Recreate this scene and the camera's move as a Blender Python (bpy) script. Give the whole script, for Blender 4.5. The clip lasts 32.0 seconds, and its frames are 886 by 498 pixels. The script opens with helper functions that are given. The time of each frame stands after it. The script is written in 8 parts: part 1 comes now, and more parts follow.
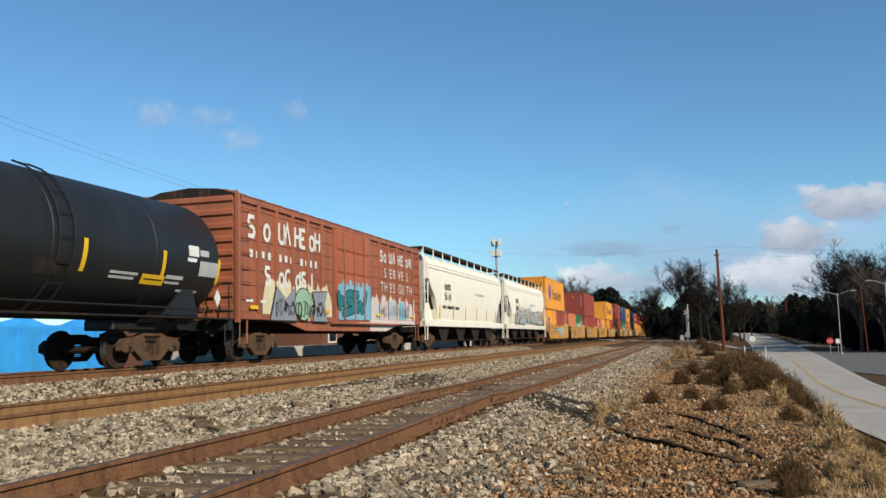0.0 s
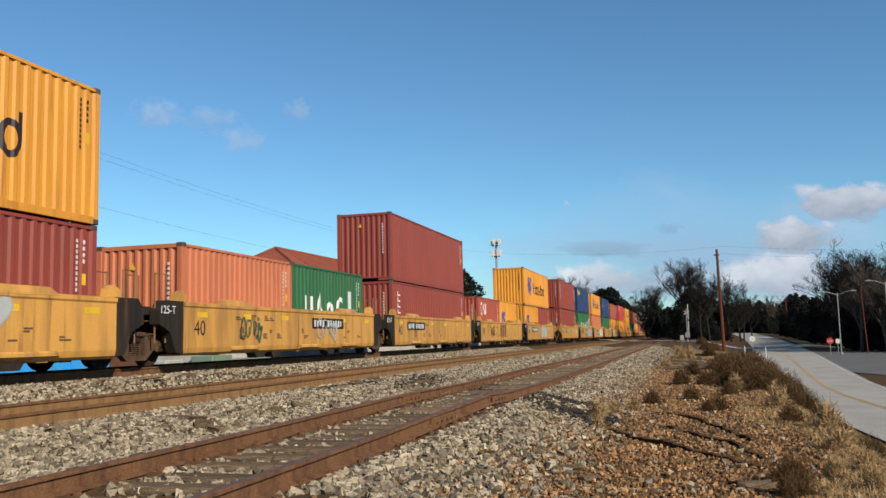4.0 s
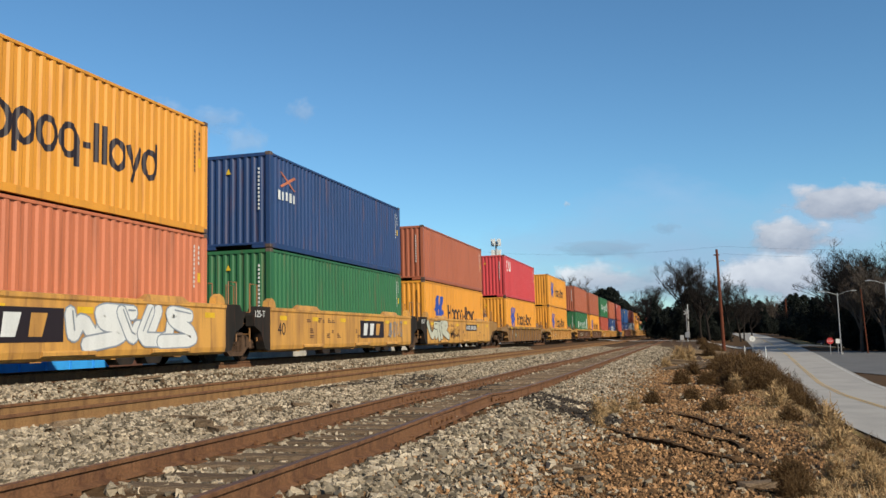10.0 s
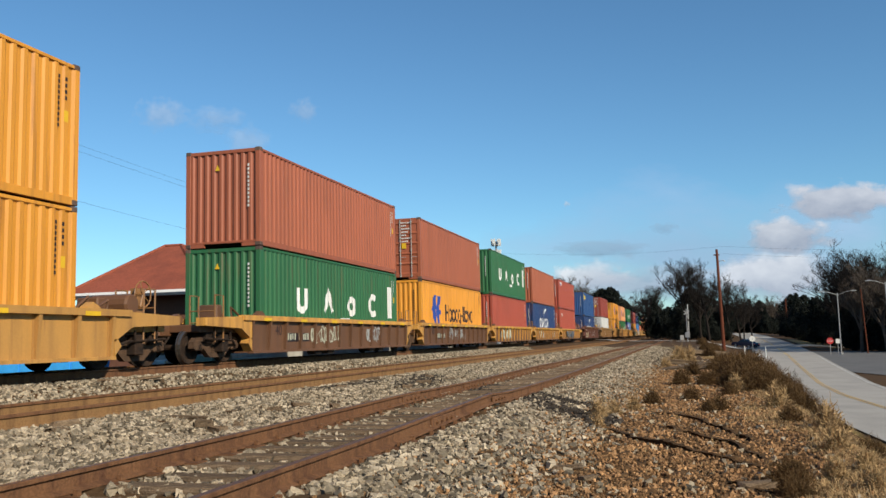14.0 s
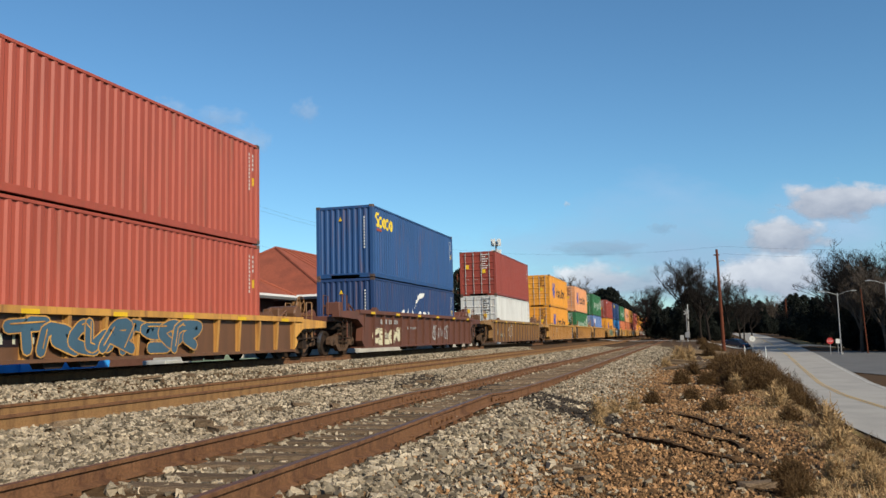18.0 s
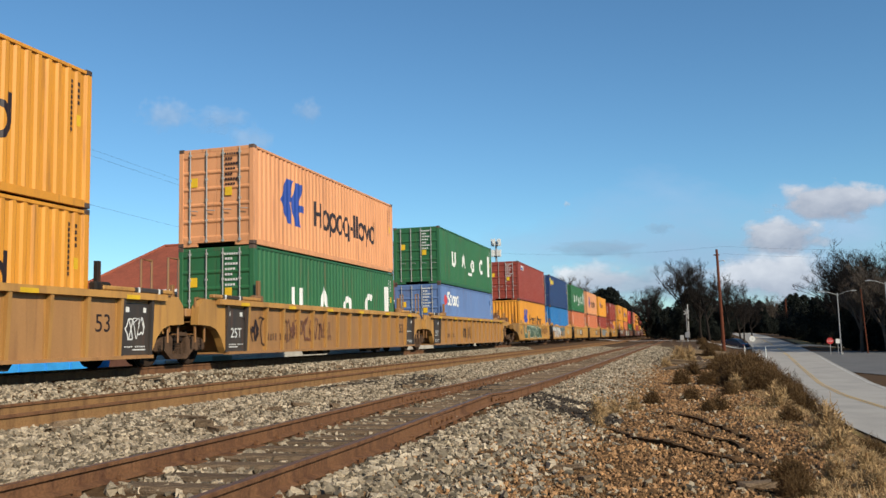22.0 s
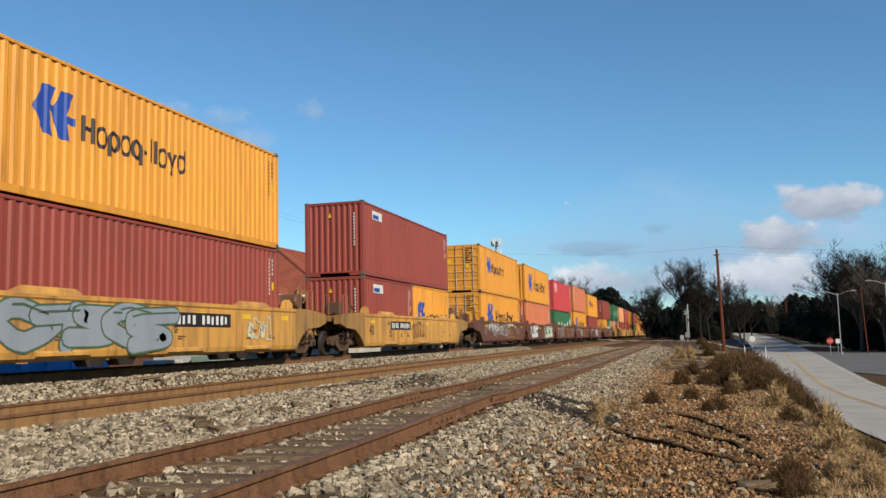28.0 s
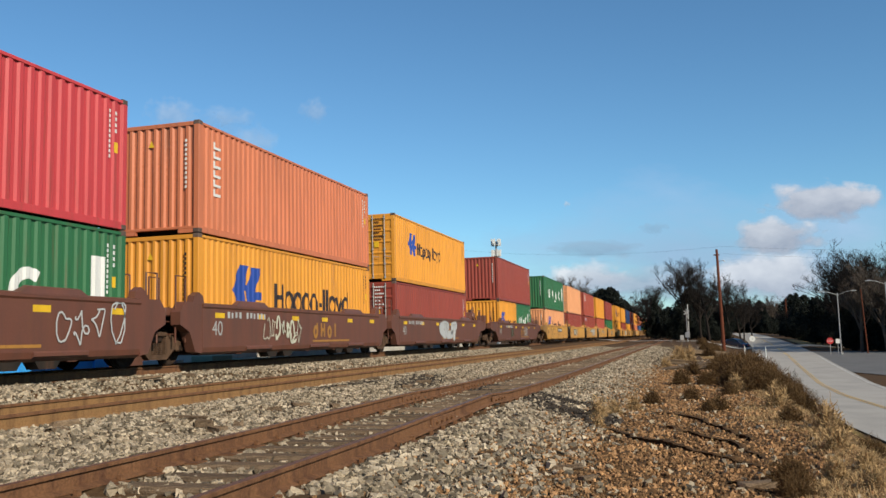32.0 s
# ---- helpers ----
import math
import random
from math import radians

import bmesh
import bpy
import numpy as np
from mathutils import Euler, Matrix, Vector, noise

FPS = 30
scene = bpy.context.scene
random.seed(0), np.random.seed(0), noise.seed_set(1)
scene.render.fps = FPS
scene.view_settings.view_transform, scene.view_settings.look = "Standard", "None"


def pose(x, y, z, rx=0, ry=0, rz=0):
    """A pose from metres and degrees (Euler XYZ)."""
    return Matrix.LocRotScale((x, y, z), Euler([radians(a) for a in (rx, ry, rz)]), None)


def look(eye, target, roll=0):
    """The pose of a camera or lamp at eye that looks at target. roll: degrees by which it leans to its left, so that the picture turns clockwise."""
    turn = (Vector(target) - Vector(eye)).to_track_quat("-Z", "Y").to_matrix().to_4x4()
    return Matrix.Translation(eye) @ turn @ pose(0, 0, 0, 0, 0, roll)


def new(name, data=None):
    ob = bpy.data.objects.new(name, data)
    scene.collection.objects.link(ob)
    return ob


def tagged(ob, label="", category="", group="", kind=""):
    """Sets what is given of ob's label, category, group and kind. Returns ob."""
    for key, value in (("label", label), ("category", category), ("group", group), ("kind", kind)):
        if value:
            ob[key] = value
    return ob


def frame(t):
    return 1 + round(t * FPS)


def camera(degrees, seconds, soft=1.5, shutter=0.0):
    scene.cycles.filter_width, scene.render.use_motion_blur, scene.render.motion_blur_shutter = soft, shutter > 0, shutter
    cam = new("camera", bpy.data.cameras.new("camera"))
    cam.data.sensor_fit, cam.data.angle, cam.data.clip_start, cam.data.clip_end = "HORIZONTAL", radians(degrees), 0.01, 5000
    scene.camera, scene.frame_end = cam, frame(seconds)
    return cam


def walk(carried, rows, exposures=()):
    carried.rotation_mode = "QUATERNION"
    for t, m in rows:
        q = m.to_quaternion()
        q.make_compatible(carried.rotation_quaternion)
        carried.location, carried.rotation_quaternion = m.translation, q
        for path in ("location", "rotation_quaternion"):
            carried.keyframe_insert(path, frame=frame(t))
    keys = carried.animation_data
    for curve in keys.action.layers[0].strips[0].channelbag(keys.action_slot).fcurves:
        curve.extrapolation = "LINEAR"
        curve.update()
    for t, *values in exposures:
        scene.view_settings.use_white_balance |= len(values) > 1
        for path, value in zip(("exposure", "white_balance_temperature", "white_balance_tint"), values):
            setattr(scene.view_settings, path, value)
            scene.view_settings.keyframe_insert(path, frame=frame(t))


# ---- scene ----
# ---- camera ----
EYE = (0.0, 0.0, 1.10)
YAW, PITCH, ROLL = radians(15.49), radians(5.86), -1.50
cam = camera(54.86, 32.0)
AIM = (EYE[0] - math.sin(YAW) * math.cos(PITCH), EYE[1] + math.cos(YAW) * math.cos(PITCH), EYE[2] + math.sin(PITCH))
VIEW = look(EYE, AIM, ROLL)
walk(cam, [(0.0, VIEW), (32.0, VIEW)], exposures=[(0.0, 0.24), (0.5, 0.22), (1.4, 0.08), (2.2, -0.04), (3.1, -0.08), (4.2, 0.21), (32.0, 0.21)])

# ---- light ----
SUN_EL, SUN_X, SUN_Y = radians(31), 0.80, -0.60
world = bpy.data.worlds.new("sky")
scene.world = world
world.use_nodes = True
wn = world.node_tree
sky = wn.nodes.new("ShaderNodeTexSky")
sky.sky_type, sky.sun_disc = "NISHITA", False
sky.sun_elevation, sky.sun_rotation = SUN_EL, math.atan2(SUN_X, SUN_Y)
sky.air_density, sky.dust_density, sky.ozone_density = 1.0, 0.0, 2.0
grade = wn.nodes.new("ShaderNodeVectorMath")
grade.operation = "MULTIPLY"
grade.inputs[1].default_value = (0.63, 0.955, 1.115)
wn.links.new(sky.outputs[0], grade.inputs[0])
wn.links.new(grade.outputs[0], wn.nodes["Background"].inputs[0])
wn.nodes["Background"].inputs[1].default_value = 0.095
sun = new("sun", bpy.data.lights.new("sun", "SUN"))
sun.data.energy, sun.data.angle, sun.data.color = 5.0, radians(0.6), (1.0, 0.89, 0.715)
sun.matrix_basis = look((0, 0, 60), (-SUN_X * math.cos(SUN_EL), -SUN_Y * math.cos(SUN_EL), 60 - math.sin(SUN_EL)))

# ---- materials ----
def mat(name, c, rough=0.6, metal=0.0, v=0.15, scale=6.0, stain=None, amount=0.3, stretch=(1, 1, 1), bump=0.15, fine=60.0, island=0.0, each=0.0, streak=0.0):
    """Two scales of variation round one colour: stains at about 1/scale metre, grain at 1/fine metre."""
    m = bpy.data.materials.new(name)
    m.use_nodes = True
    nt = m.node_tree
    nn, ln = nt.nodes, nt.links.new
    b = nn["Principled BSDF"]
    b.inputs["Roughness"].default_value, b.inputs["Metallic"].default_value = rough, metal
    b.inputs["Specular IOR Level"].default_value = 0.12 if rough > 0.74 else 0.4
    tc, mp = nn.new("ShaderNodeTexCoord"), nn.new("ShaderNodeMapping")
    mp.inputs["Scale"].default_value = stretch
    ln(tc.outputs["Object"], mp.inputs[0])
    n1, n2 = nn.new("ShaderNodeTexNoise"), nn.new("ShaderNodeTexNoise")
    n1.inputs["Scale"].default_value, n2.inputs["Scale"].default_value = scale, fine
    n1.inputs["Detail"].default_value, n2.inputs["Detail"].default_value = 6, 4
    ln(mp.outputs[0], n1.inputs["Vector"])
    ln(tc.outputs["Object"], n2.inputs["Vector"])
    ramp = nn.new("ShaderNodeMapRange")
    ramp.inputs[1].default_value, ramp.inputs[2].default_value = 0.42, 0.72
    ramp.inputs[3].default_value, ramp.inputs[4].default_value = 0.0, amount
    ln(n1.outputs[0], ramp.inputs[0])
    mix = nn.new("ShaderNodeMix")
    mix.data_type = "RGBA"
    st = tuple(k * 0.87 for k in stain or [k * 0.5 for k in c])
    c = tuple(k * 0.87 for k in c)
    mix.inputs[6].default_value, mix.inputs[7].default_value = (*c, 1), (*st, 1)
    ln(ramp.outputs[0], mix.inputs[0])
    base = mix.outputs[2]
    if streak:
        ms_, ns, rs_, mx = nn.new("ShaderNodeMapping"), nn.new("ShaderNodeTexNoise"), nn.new("ShaderNodeMapRange"), nn.new("ShaderNodeMix")
        oi, sh = nn.new("ShaderNodeObjectInfo"), nn.new("ShaderNodeVectorMath")
        sh.operation = "ADD"
        ln(tc.outputs["Object"], sh.inputs[0])
        ln(oi.outputs["Random"], sh.inputs[1])
        ms_.inputs["Scale"].default_value = (5, 5, 0.35)
        ns.inputs["Scale"].default_value, ns.inputs["Detail"].default_value = 1.4, 7
        ln(sh.outputs[0], ms_.inputs[0])
        ln(ms_.outputs[0], ns.inputs["Vector"])
        rs_.inputs[1].default_value, rs_.inputs[2].default_value, rs_.inputs[4].default_value = 0.56, 0.78, streak
        ln(ns.outputs[0], rs_.inputs[0])
        mx.data_type = "RGBA"
        mx.inputs[7].default_value = (0.13, 0.055, 0.028, 1)
        ln(rs_.outputs[0], mx.inputs[0])
        ln(base, mx.inputs[6])
        base = mx.outputs[2]
    hs = nn.new("ShaderNodeHueSaturation")
    val = nn.new("ShaderNodeMapRange")
    val.inputs[1].default_value, val.inputs[2].default_value = 0.25, 0.75
    val.inputs[3].default_value, val.inputs[4].default_value = 1 - v, 1 + v
    ln(n2.outputs[0], val.inputs[0])
    last = val.outputs[0]
    for source, spread in ((("ShaderNodeNewGeometry", "Random Per Island"), island), (("ShaderNodeObjectInfo", "Random"), each)):
        if spread:
            r, mr, mu = nn.new(source[0]), nn.new("ShaderNodeMapRange"), nn.new("ShaderNodeMath")
            mr.inputs[3].default_value, mr.inputs[4].default_value = 1 - spread, 1 + spread
            mu.operation = "MULTIPLY"
            ln(r.outputs[source[1]], mr.inputs[0])
            ln(mr.outputs[0], mu.inputs[0])
            ln(last, mu.inputs[1])
            last = mu.outputs[0]
    ln(last, hs.inputs["Value"])
    ln(base, hs.inputs["Color"])
    ln(hs.outputs[0], b.inputs["Base Color"])
    if bump:
        bp = nn.new("ShaderNodeBump")
        bp.inputs["Strength"].default_value, bp.inputs["Distance"].default_value = bump, 0.02
        ln(n2.outputs[0], bp.inputs["Height"])
        ln(bp.outputs[0], b.inputs["Normal"])
    return m

PAINT = {}
def paint(name, c, **k):
    c = tuple(x * 0.88 for x in c)
    PAINT[name] = mat("paint_" + name, c, rough=k.pop("rough", 0.5), v=0.06, scale=k.pop("scale", 1.3), stain=k.pop("stain", tuple(x * 0.62 for x in c)),
                      amount=k.pop("amount", 0.45), stretch=(1, 1.6, 0.25), bump=0.03, fine=25.0, each=k.pop("each", 0.05), streak=k.pop("streak", 0.0 if name.startswith(("letter", "tag", "yellow")) else 0.55), **k)
paint("orange", (0.78, 0.33, 0.035))
paint("peach", (0.80, 0.36, 0.16))
paint("salmon", (0.62, 0.19, 0.085))
paint("rust", (0.40, 0.115, 0.055))
paint("maroon", (0.305, 0.056, 0.036))
paint("red", (0.42, 0.085, 0.05))
paint("pink", (0.60, 0.06, 0.065))
paint("green", (0.032, 0.15, 0.056))
paint("navy", (0.022, 0.055, 0.16))
paint("blue", (0.026, 0.085, 0.235))
paint("azure", (0.03, 0.20, 0.50))
paint("steel", (0.13, 0.22, 0.44))
paint("white", (0.64, 0.645, 0.62))
paint("car_yellow", (0.70, 0.355, 0.075), stain=(0.25, 0.12, 0.045), amount=0.85, each=0.08, streak=0.85)
paint("car_dirty", (0.40, 0.21, 0.055), stain=(0.15, 0.08, 0.035), amount=0.85, streak=0.9)
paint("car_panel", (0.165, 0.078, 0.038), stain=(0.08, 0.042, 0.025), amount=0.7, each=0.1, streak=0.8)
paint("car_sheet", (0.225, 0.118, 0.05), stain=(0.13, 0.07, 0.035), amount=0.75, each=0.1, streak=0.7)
paint("placard", (0.05, 0.042, 0.038), stain=(0.10, 0.07, 0.045), amount=0.6)
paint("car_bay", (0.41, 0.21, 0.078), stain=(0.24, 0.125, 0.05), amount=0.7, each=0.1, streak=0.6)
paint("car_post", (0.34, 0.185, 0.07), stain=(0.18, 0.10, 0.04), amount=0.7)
paint("door_red", (0.46, 0.125, 0.052), stain=(0.25, 0.08, 0.045), amount=0.6)
paint("car_mark", (0.42, 0.20, 0.04))
paint("car_tan", (0.32, 0.155, 0.055), stain=(0.12, 0.07, 0.035), amount=0.7)
paint("car_ochre", (0.56, 0.29, 0.075), stain=(0.24, 0.125, 0.045), amount=0.7)
paint("car_brown", (0.165, 0.062, 0.038), stain=(0.07, 0.04, 0.03), amount=0.6)
paint("box_red", (0.39, 0.125, 0.060), stain=(0.12, 0.05, 0.035), amount=0.6)
paint("hopper", (0.93, 0.885, 0.76), stain=(0.74, 0.66, 0.52), amount=0.30, streak=0.08)
paint("tank", (0.014, 0.015, 0.015), stain=(0.026, 0.025, 0.023), rough=0.5, streak=0.05)
paint("dark", (0.022, 0.020, 0.018), stain=(0.07, 0.045, 0.03), rough=0.75)
paint("grey", (0.42, 0.42, 0.40))
paint("yellow_mark", (0.85, 0.52, 0.02))
paint("letter_white", (0.80, 0.80, 0.76))
paint("letter_dark", (0.025, 0.014, 0.016))
paint("letter_blue", (0.02, 0.07, 0.36))
paint("letter_yellow", (0.85, 0.60, 0.03))
paint("tag_silver", (0.50, 0.51, 0.50))
paint("tag_blue", (0.06, 0.38, 0.50))
paint("tag_pale", (0.62, 0.62, 0.48))
paint("tag_mint", (0.60, 0.68, 0.52))
paint("tag_teal", (0.05, 0.13, 0.15))
paint("tag_green", (0.07, 0.12, 0.07))
paint("tag_cream", (0.72, 0.66, 0.44))
paint("tag_grey", (0.28, 0.31, 0.35))
paint("tag_green_pale", (0.33, 0.52, 0.36))
paint("tag_sky", (0.22, 0.48, 0.62))
paint("tag_teal2", (0.02, 0.20, 0.24))
paint("tag_blush", (0.70, 0.60, 0.56))
paint("tag_brown", (0.20, 0.085, 0.05))
paint("tag_navy", (0.06, 0.12, 0.17))
paint("tag_mist", (0.50, 0.60, 0.64))
M_STEEL = mat("wheel_steel", (0.30, 0.27, 0.24), rough=0.35, metal=0.9, v=0.2)
M_GRIME_SHADE = mat("running_gear_grime_and_end_shade", (0.026, 0.018, 0.014), rough=0.8, v=0.35, scale=5, stain=(0.075, 0.042, 0.024), amount=0.5, bump=0.4)
M_CAST = mat("rusty_cast_steel", (0.105, 0.062, 0.038), rough=0.85, v=0.35, scale=4, stain=(0.035, 0.024, 0.018), amount=0.8, bump=0.4)
M_RAILMID = mat("tan_rusted_rail", (0.255, 0.142, 0.06), rough=0.75, v=0.25, scale=1.6, stain=(0.13, 0.07, 0.035), amount=0.8, stretch=(1, 5, 0.7), bump=0.25, fine=40)
M_RAIL = mat("rusty_rail", (0.178, 0.088, 0.043), rough=0.8, v=0.3, scale=1.6, stain=(0.085, 0.040, 0.024), amount=0.85, stretch=(1, 5, 0.7), bump=0.3, fine=40)
M_RAILTOP = mat("worn_rail_head", (0.17, 0.095, 0.06), rough=0.5, metal=0.5, v=0.2, scale=4, bump=0.1)
M_TIE = mat("weathered_tie", (0.185, 0.130, 0.082), rough=0.95, v=0.4, scale=9, stain=(0.05, 0.034, 0.022), amount=0.8, stretch=(1, 9, 4), bump=0.6, each=0.3)
M_STONE = mat("ballast_stone", (0.31, 0.256, 0.183), rough=0.9, v=0.3, scale=2.0, stain=(0.15, 0.115, 0.07), amount=0.6, bump=0.35, island=0.74)
M_CLAY = mat("clay_stone", (0.335, 0.19, 0.09), rough=0.95, v=0.3, scale=2.0, stain=(0.11, 0.065, 0.035), amount=0.7, bump=0.3, island=0.65)
M_EARTH = mat("stony_earth", (0.085, 0.048, 0.022), rough=1.0, v=0.45, scale=0.7, stain=(0.07, 0.046, 0.026), amount=0.8, bump=0.8, fine=14)
M_ROAD = mat("pale_asphalt", (0.395, 0.37, 0.33), rough=0.9, v=0.12, scale=0.5, stain=(0.28, 0.265, 0.24), amount=0.6, bump=0.2, fine=30)
M_LOT = mat("dark_asphalt", (0.15, 0.148, 0.145), rough=0.9, v=0.15, scale=0.5, bump=0.2)
M_LINE_Y = mat("road_paint_yellow", (0.66, 0.44, 0.16), rough=0.8, v=0.2)
M_LINE_W = mat("road_paint_white", (0.62, 0.61, 0.57), rough=0.8, v=0.2)
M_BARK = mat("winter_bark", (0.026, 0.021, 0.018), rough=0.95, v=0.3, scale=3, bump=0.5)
# dark stone colour that paints cast shadow streaks onto the ballast
M_SHADE_STONE = mat("shadow_streak_stone", (0.055, 0.045, 0.036), rough=0.95, v=0.3, scale=2.0, bump=0.3, island=0.6)
M_BARKG = mat("grey_bark", (0.095, 0.075, 0.06), rough=0.95, v=0.3, scale=3, bump=0.5)
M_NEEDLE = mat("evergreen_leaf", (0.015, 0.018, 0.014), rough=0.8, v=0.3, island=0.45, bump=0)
M_DRY = mat("dry_grass_blade", (0.41, 0.275, 0.135), rough=0.9, v=0.2, island=0.4, bump=0)
M_TWIG = mat("brown_shrub_twig", (0.115, 0.068, 0.030), rough=0.95, v=0.2, island=0.45, bump=0)
M_GREENB = mat("dull_green_blade", (0.30, 0.225, 0.095), rough=0.9, v=0.2, island=0.4, bump=0)
M_POLE = mat("creosoted_pole", (0.13, 0.042, 0.023), rough=0.9, v=0.25, scale=4, stretch=(4, 4, 0.4), bump=0.4)
M_GALV = mat("galvanised_steel", (0.36, 0.36, 0.36), rough=0.5, metal=0.6, v=0.1)
M_ROOF = mat("red_roof_tile", (0.30, 0.085, 0.05), rough=0.85, v=0.2, scale=1.0, stain=(0.16, 0.05, 0.035), amount=0.6, bump=0.3, fine=12)
M_BRICK = mat("dark_brick", (0.16, 0.075, 0.05), rough=0.9, v=0.2, scale=4)
M_FASCIA = mat("white_trim", (0.70, 0.69, 0.66), rough=0.6, v=0.08)
M_GLASS = mat("dark_window", (0.02, 0.024, 0.028), rough=0.1, v=0.05, bump=0)
M_BLUE = mat("blue_bin_paint", (0.045, 0.36, 0.86), rough=0.5, v=0.1, scale=2, amount=0.4)
M_RUBBER = mat("black_rubber", (0.02, 0.02, 0.02), rough=0.8, v=0.1)

# ---- mesh helpers ----
def quad_mesh(name, verts, faces, material, smooth=False):
    me = bpy.data.meshes.new(name)
    me.from_pydata([tuple(v) for v in verts], [], [tuple(f) for f in faces])
    me.materials.append(material)
    if smooth:
        me.polygons.foreach_set("use_smooth", [True] * len(me.polygons))
    me.update()
    return me

def big_mesh(name, verts, faces, material):
    """A mesh from numpy arrays: verts n x 3, faces m x k."""
    me = bpy.data.meshes.new(name)
    n, (m, k) = len(verts), faces.shape
    me.vertices.add(n)
    me.vertices.foreach_set("co", np.ascontiguousarray(verts, dtype=np.float32).ravel())
    me.loops.add(m * k)
    me.loops.foreach_set("vertex_index", np.ascontiguousarray(faces, dtype=np.int32).ravel())
    me.polygons.add(m)
    me.polygons.foreach_set("loop_start", np.arange(m, dtype=np.int32) * k)
    me.materials.append(material)
    me.polygons.foreach_set("use_smooth", np.zeros(m, dtype=bool))
    me.update(calc_edges=True)
    return me

class Build:
    """Collects boxes, prisms, tubes and lathed forms into one mesh."""
    def __init__(self):
        self.v, self.f, self.seen = [], [], {}
    def weld(self, pts):
        """A flat piece, joined to the others where their corners meet."""
        f = []
        for p in pts:
            key = tuple(round(c, 3) for c in p)
            if key not in self.seen:
                self.seen[key] = len(self.v)
                self.v.append(tuple(p))
            if self.seen[key] not in f:
                f.append(self.seen[key])
        if len(f) > 2:
            self.f.append(tuple(f))
    def add(self, verts, faces):
        o = len(self.v)
        self.v += [tuple(p) for p in verts]
        self.f += [tuple(i + o for i in fc) for fc in faces]
        return self
    def box(self, x0, y0, z0, x1, y1, z1, bevel=0.0):
        if not bevel:
            v = [(x, y, z) for z in (z0, z1) for y in (y0, y1) for x in (x0, x1)]
            return self.add(v, [(0, 2, 3, 1), (4, 5, 7, 6), (0, 1, 5, 4), (2, 6, 7, 3), (0, 4, 6, 2), (1, 3, 7, 5)])
        b, v = bevel, []
        for sx in (0, 1):
            for sy in (0, 1):
                for sz in (0, 1):
                    x, y, z = (x0, x1)[sx], (y0, y1)[sy], (z0, z1)[sz]
                    dx, dy, dz = b * (1 - 2 * sx), b * (1 - 2 * sy), b * (1 - 2 * sz)
                    v += [(x, y + dy, z + dz), (x + dx, y, z + dz), (x + dx, y + dy, z)]
        n = lambda sx, sy, sz, a: (sx * 4 + sy * 2 + sz) * 3 + a
        f = []
        for s in (0, 1):
            f.append((n(s, 0, 0, 0), n(s, 0, 1, 0), n(s, 1, 1, 0), n(s, 1, 0, 0))[::1 if not s else -1])
            f.append((n(0, s, 0, 1), n(1, s, 0, 1), n(1, s, 1, 1), n(0, s, 1, 1))[::1 if not s else -1])
            f.append((n(0, 0, s, 2), n(0, 1, s, 2), n(1, 1, s, 2), n(1, 0, s, 2))[::1 if not s else -1])
            for u in (0, 1):
                f.append((n(s, u, 0, 0), n(s, u, 0, 1), n(s, u, 1, 1), n(s, u, 1, 0)))
                f.append((n(s, 0, u, 0), n(s, 0, u, 2), n(s, 1, u, 2), n(s, 1, u, 0)))
                f.append((n(0, s, u, 1), n(0, s, u, 2), n(1, s, u, 2), n(1, s, u, 1)))
                for w in (0, 1):
                    f.append((n(s, u, w, 0), n(s, u, w, 1), n(s, u, w, 2)))
        return self.add(v, f)
    def prism(self, pts, a, b, axis="x"):
        """The outline pts, drawn out from a to b along the axis; pts are in the other two axes' order."""
        put = {"x": lambda p, t: (t, p[0], p[1]), "y": lambda p, t: (p[0], t, p[1]), "z": lambda p, t: (p[0], p[1], t)}[axis]
        n = len(pts)
        v = [put(p, a) for p in pts] + [put(p, b) for p in pts]
        f = [tuple(range(n))[::-1], tuple(range(n, 2 * n))] + [(i, (i + 1) % n, n + (i + 1) % n, n + i) for i in range(n)]
        return self.add(v, f)
    def tube(self, pts, r, n=6, r1=None):
        pts = [Vector(p) for p in pts]
        rings = []
        for i, p in enumerate(pts):
            d = (pts[min(i + 1, len(pts) - 1)] - pts[max(i - 1, 0)]).normalized()
            a = d.cross(Vector((0, 0, 1) if abs(d.z) < 0.9 else (1, 0, 0))).normalized()
            c = d.cross(a)
            rr = r if r1 is None else r + (r1 - r) * i / max(1, len(pts) - 1)
            rings.append([p + (a * math.cos(2 * math.pi * k / n) + c * math.sin(2 * math.pi * k / n)) * rr for k in range(n)])
        v = [q for ring in rings for q in ring]
        f = [(i * n + k, i * n + (k + 1) % n, (i + 1) * n + (k + 1) % n, (i + 1) * n + k) for i in range(len(pts) - 1) for k in range(n)]
        f += [tuple(range(n))[::-1], tuple(range((len(pts) - 1) * n, len(pts) * n))]
        return self.add(v, f)
    def lathe(self, prof, centre, axis="x", n=24):
        """prof: (along, radius) pairs, turned round the axis."""
        cx, cy, cz = centre
        v = []
        for t, r in prof:
            for k in range(n):
                c, s = r * math.cos(2 * math.pi * k / n), r * math.sin(2 * math.pi * k / n)
                v.append({"x": (cx + t, cy + c, cz + s), "y": (cx + s, cy + t, cz + c), "z": (cx + c, cy + s, cz + t)}[axis])
        f = [(i * n + k, i * n + (k + 1) % n, (i + 1) * n + (k + 1) % n, (i + 1) * n + k) for i in range(len(prof) - 1) for k in range(n)]
        f += [tuple(range(n))[::-1], tuple(range((len(prof) - 1) * n, len(prof) * n))]
        return self.add(v, f)
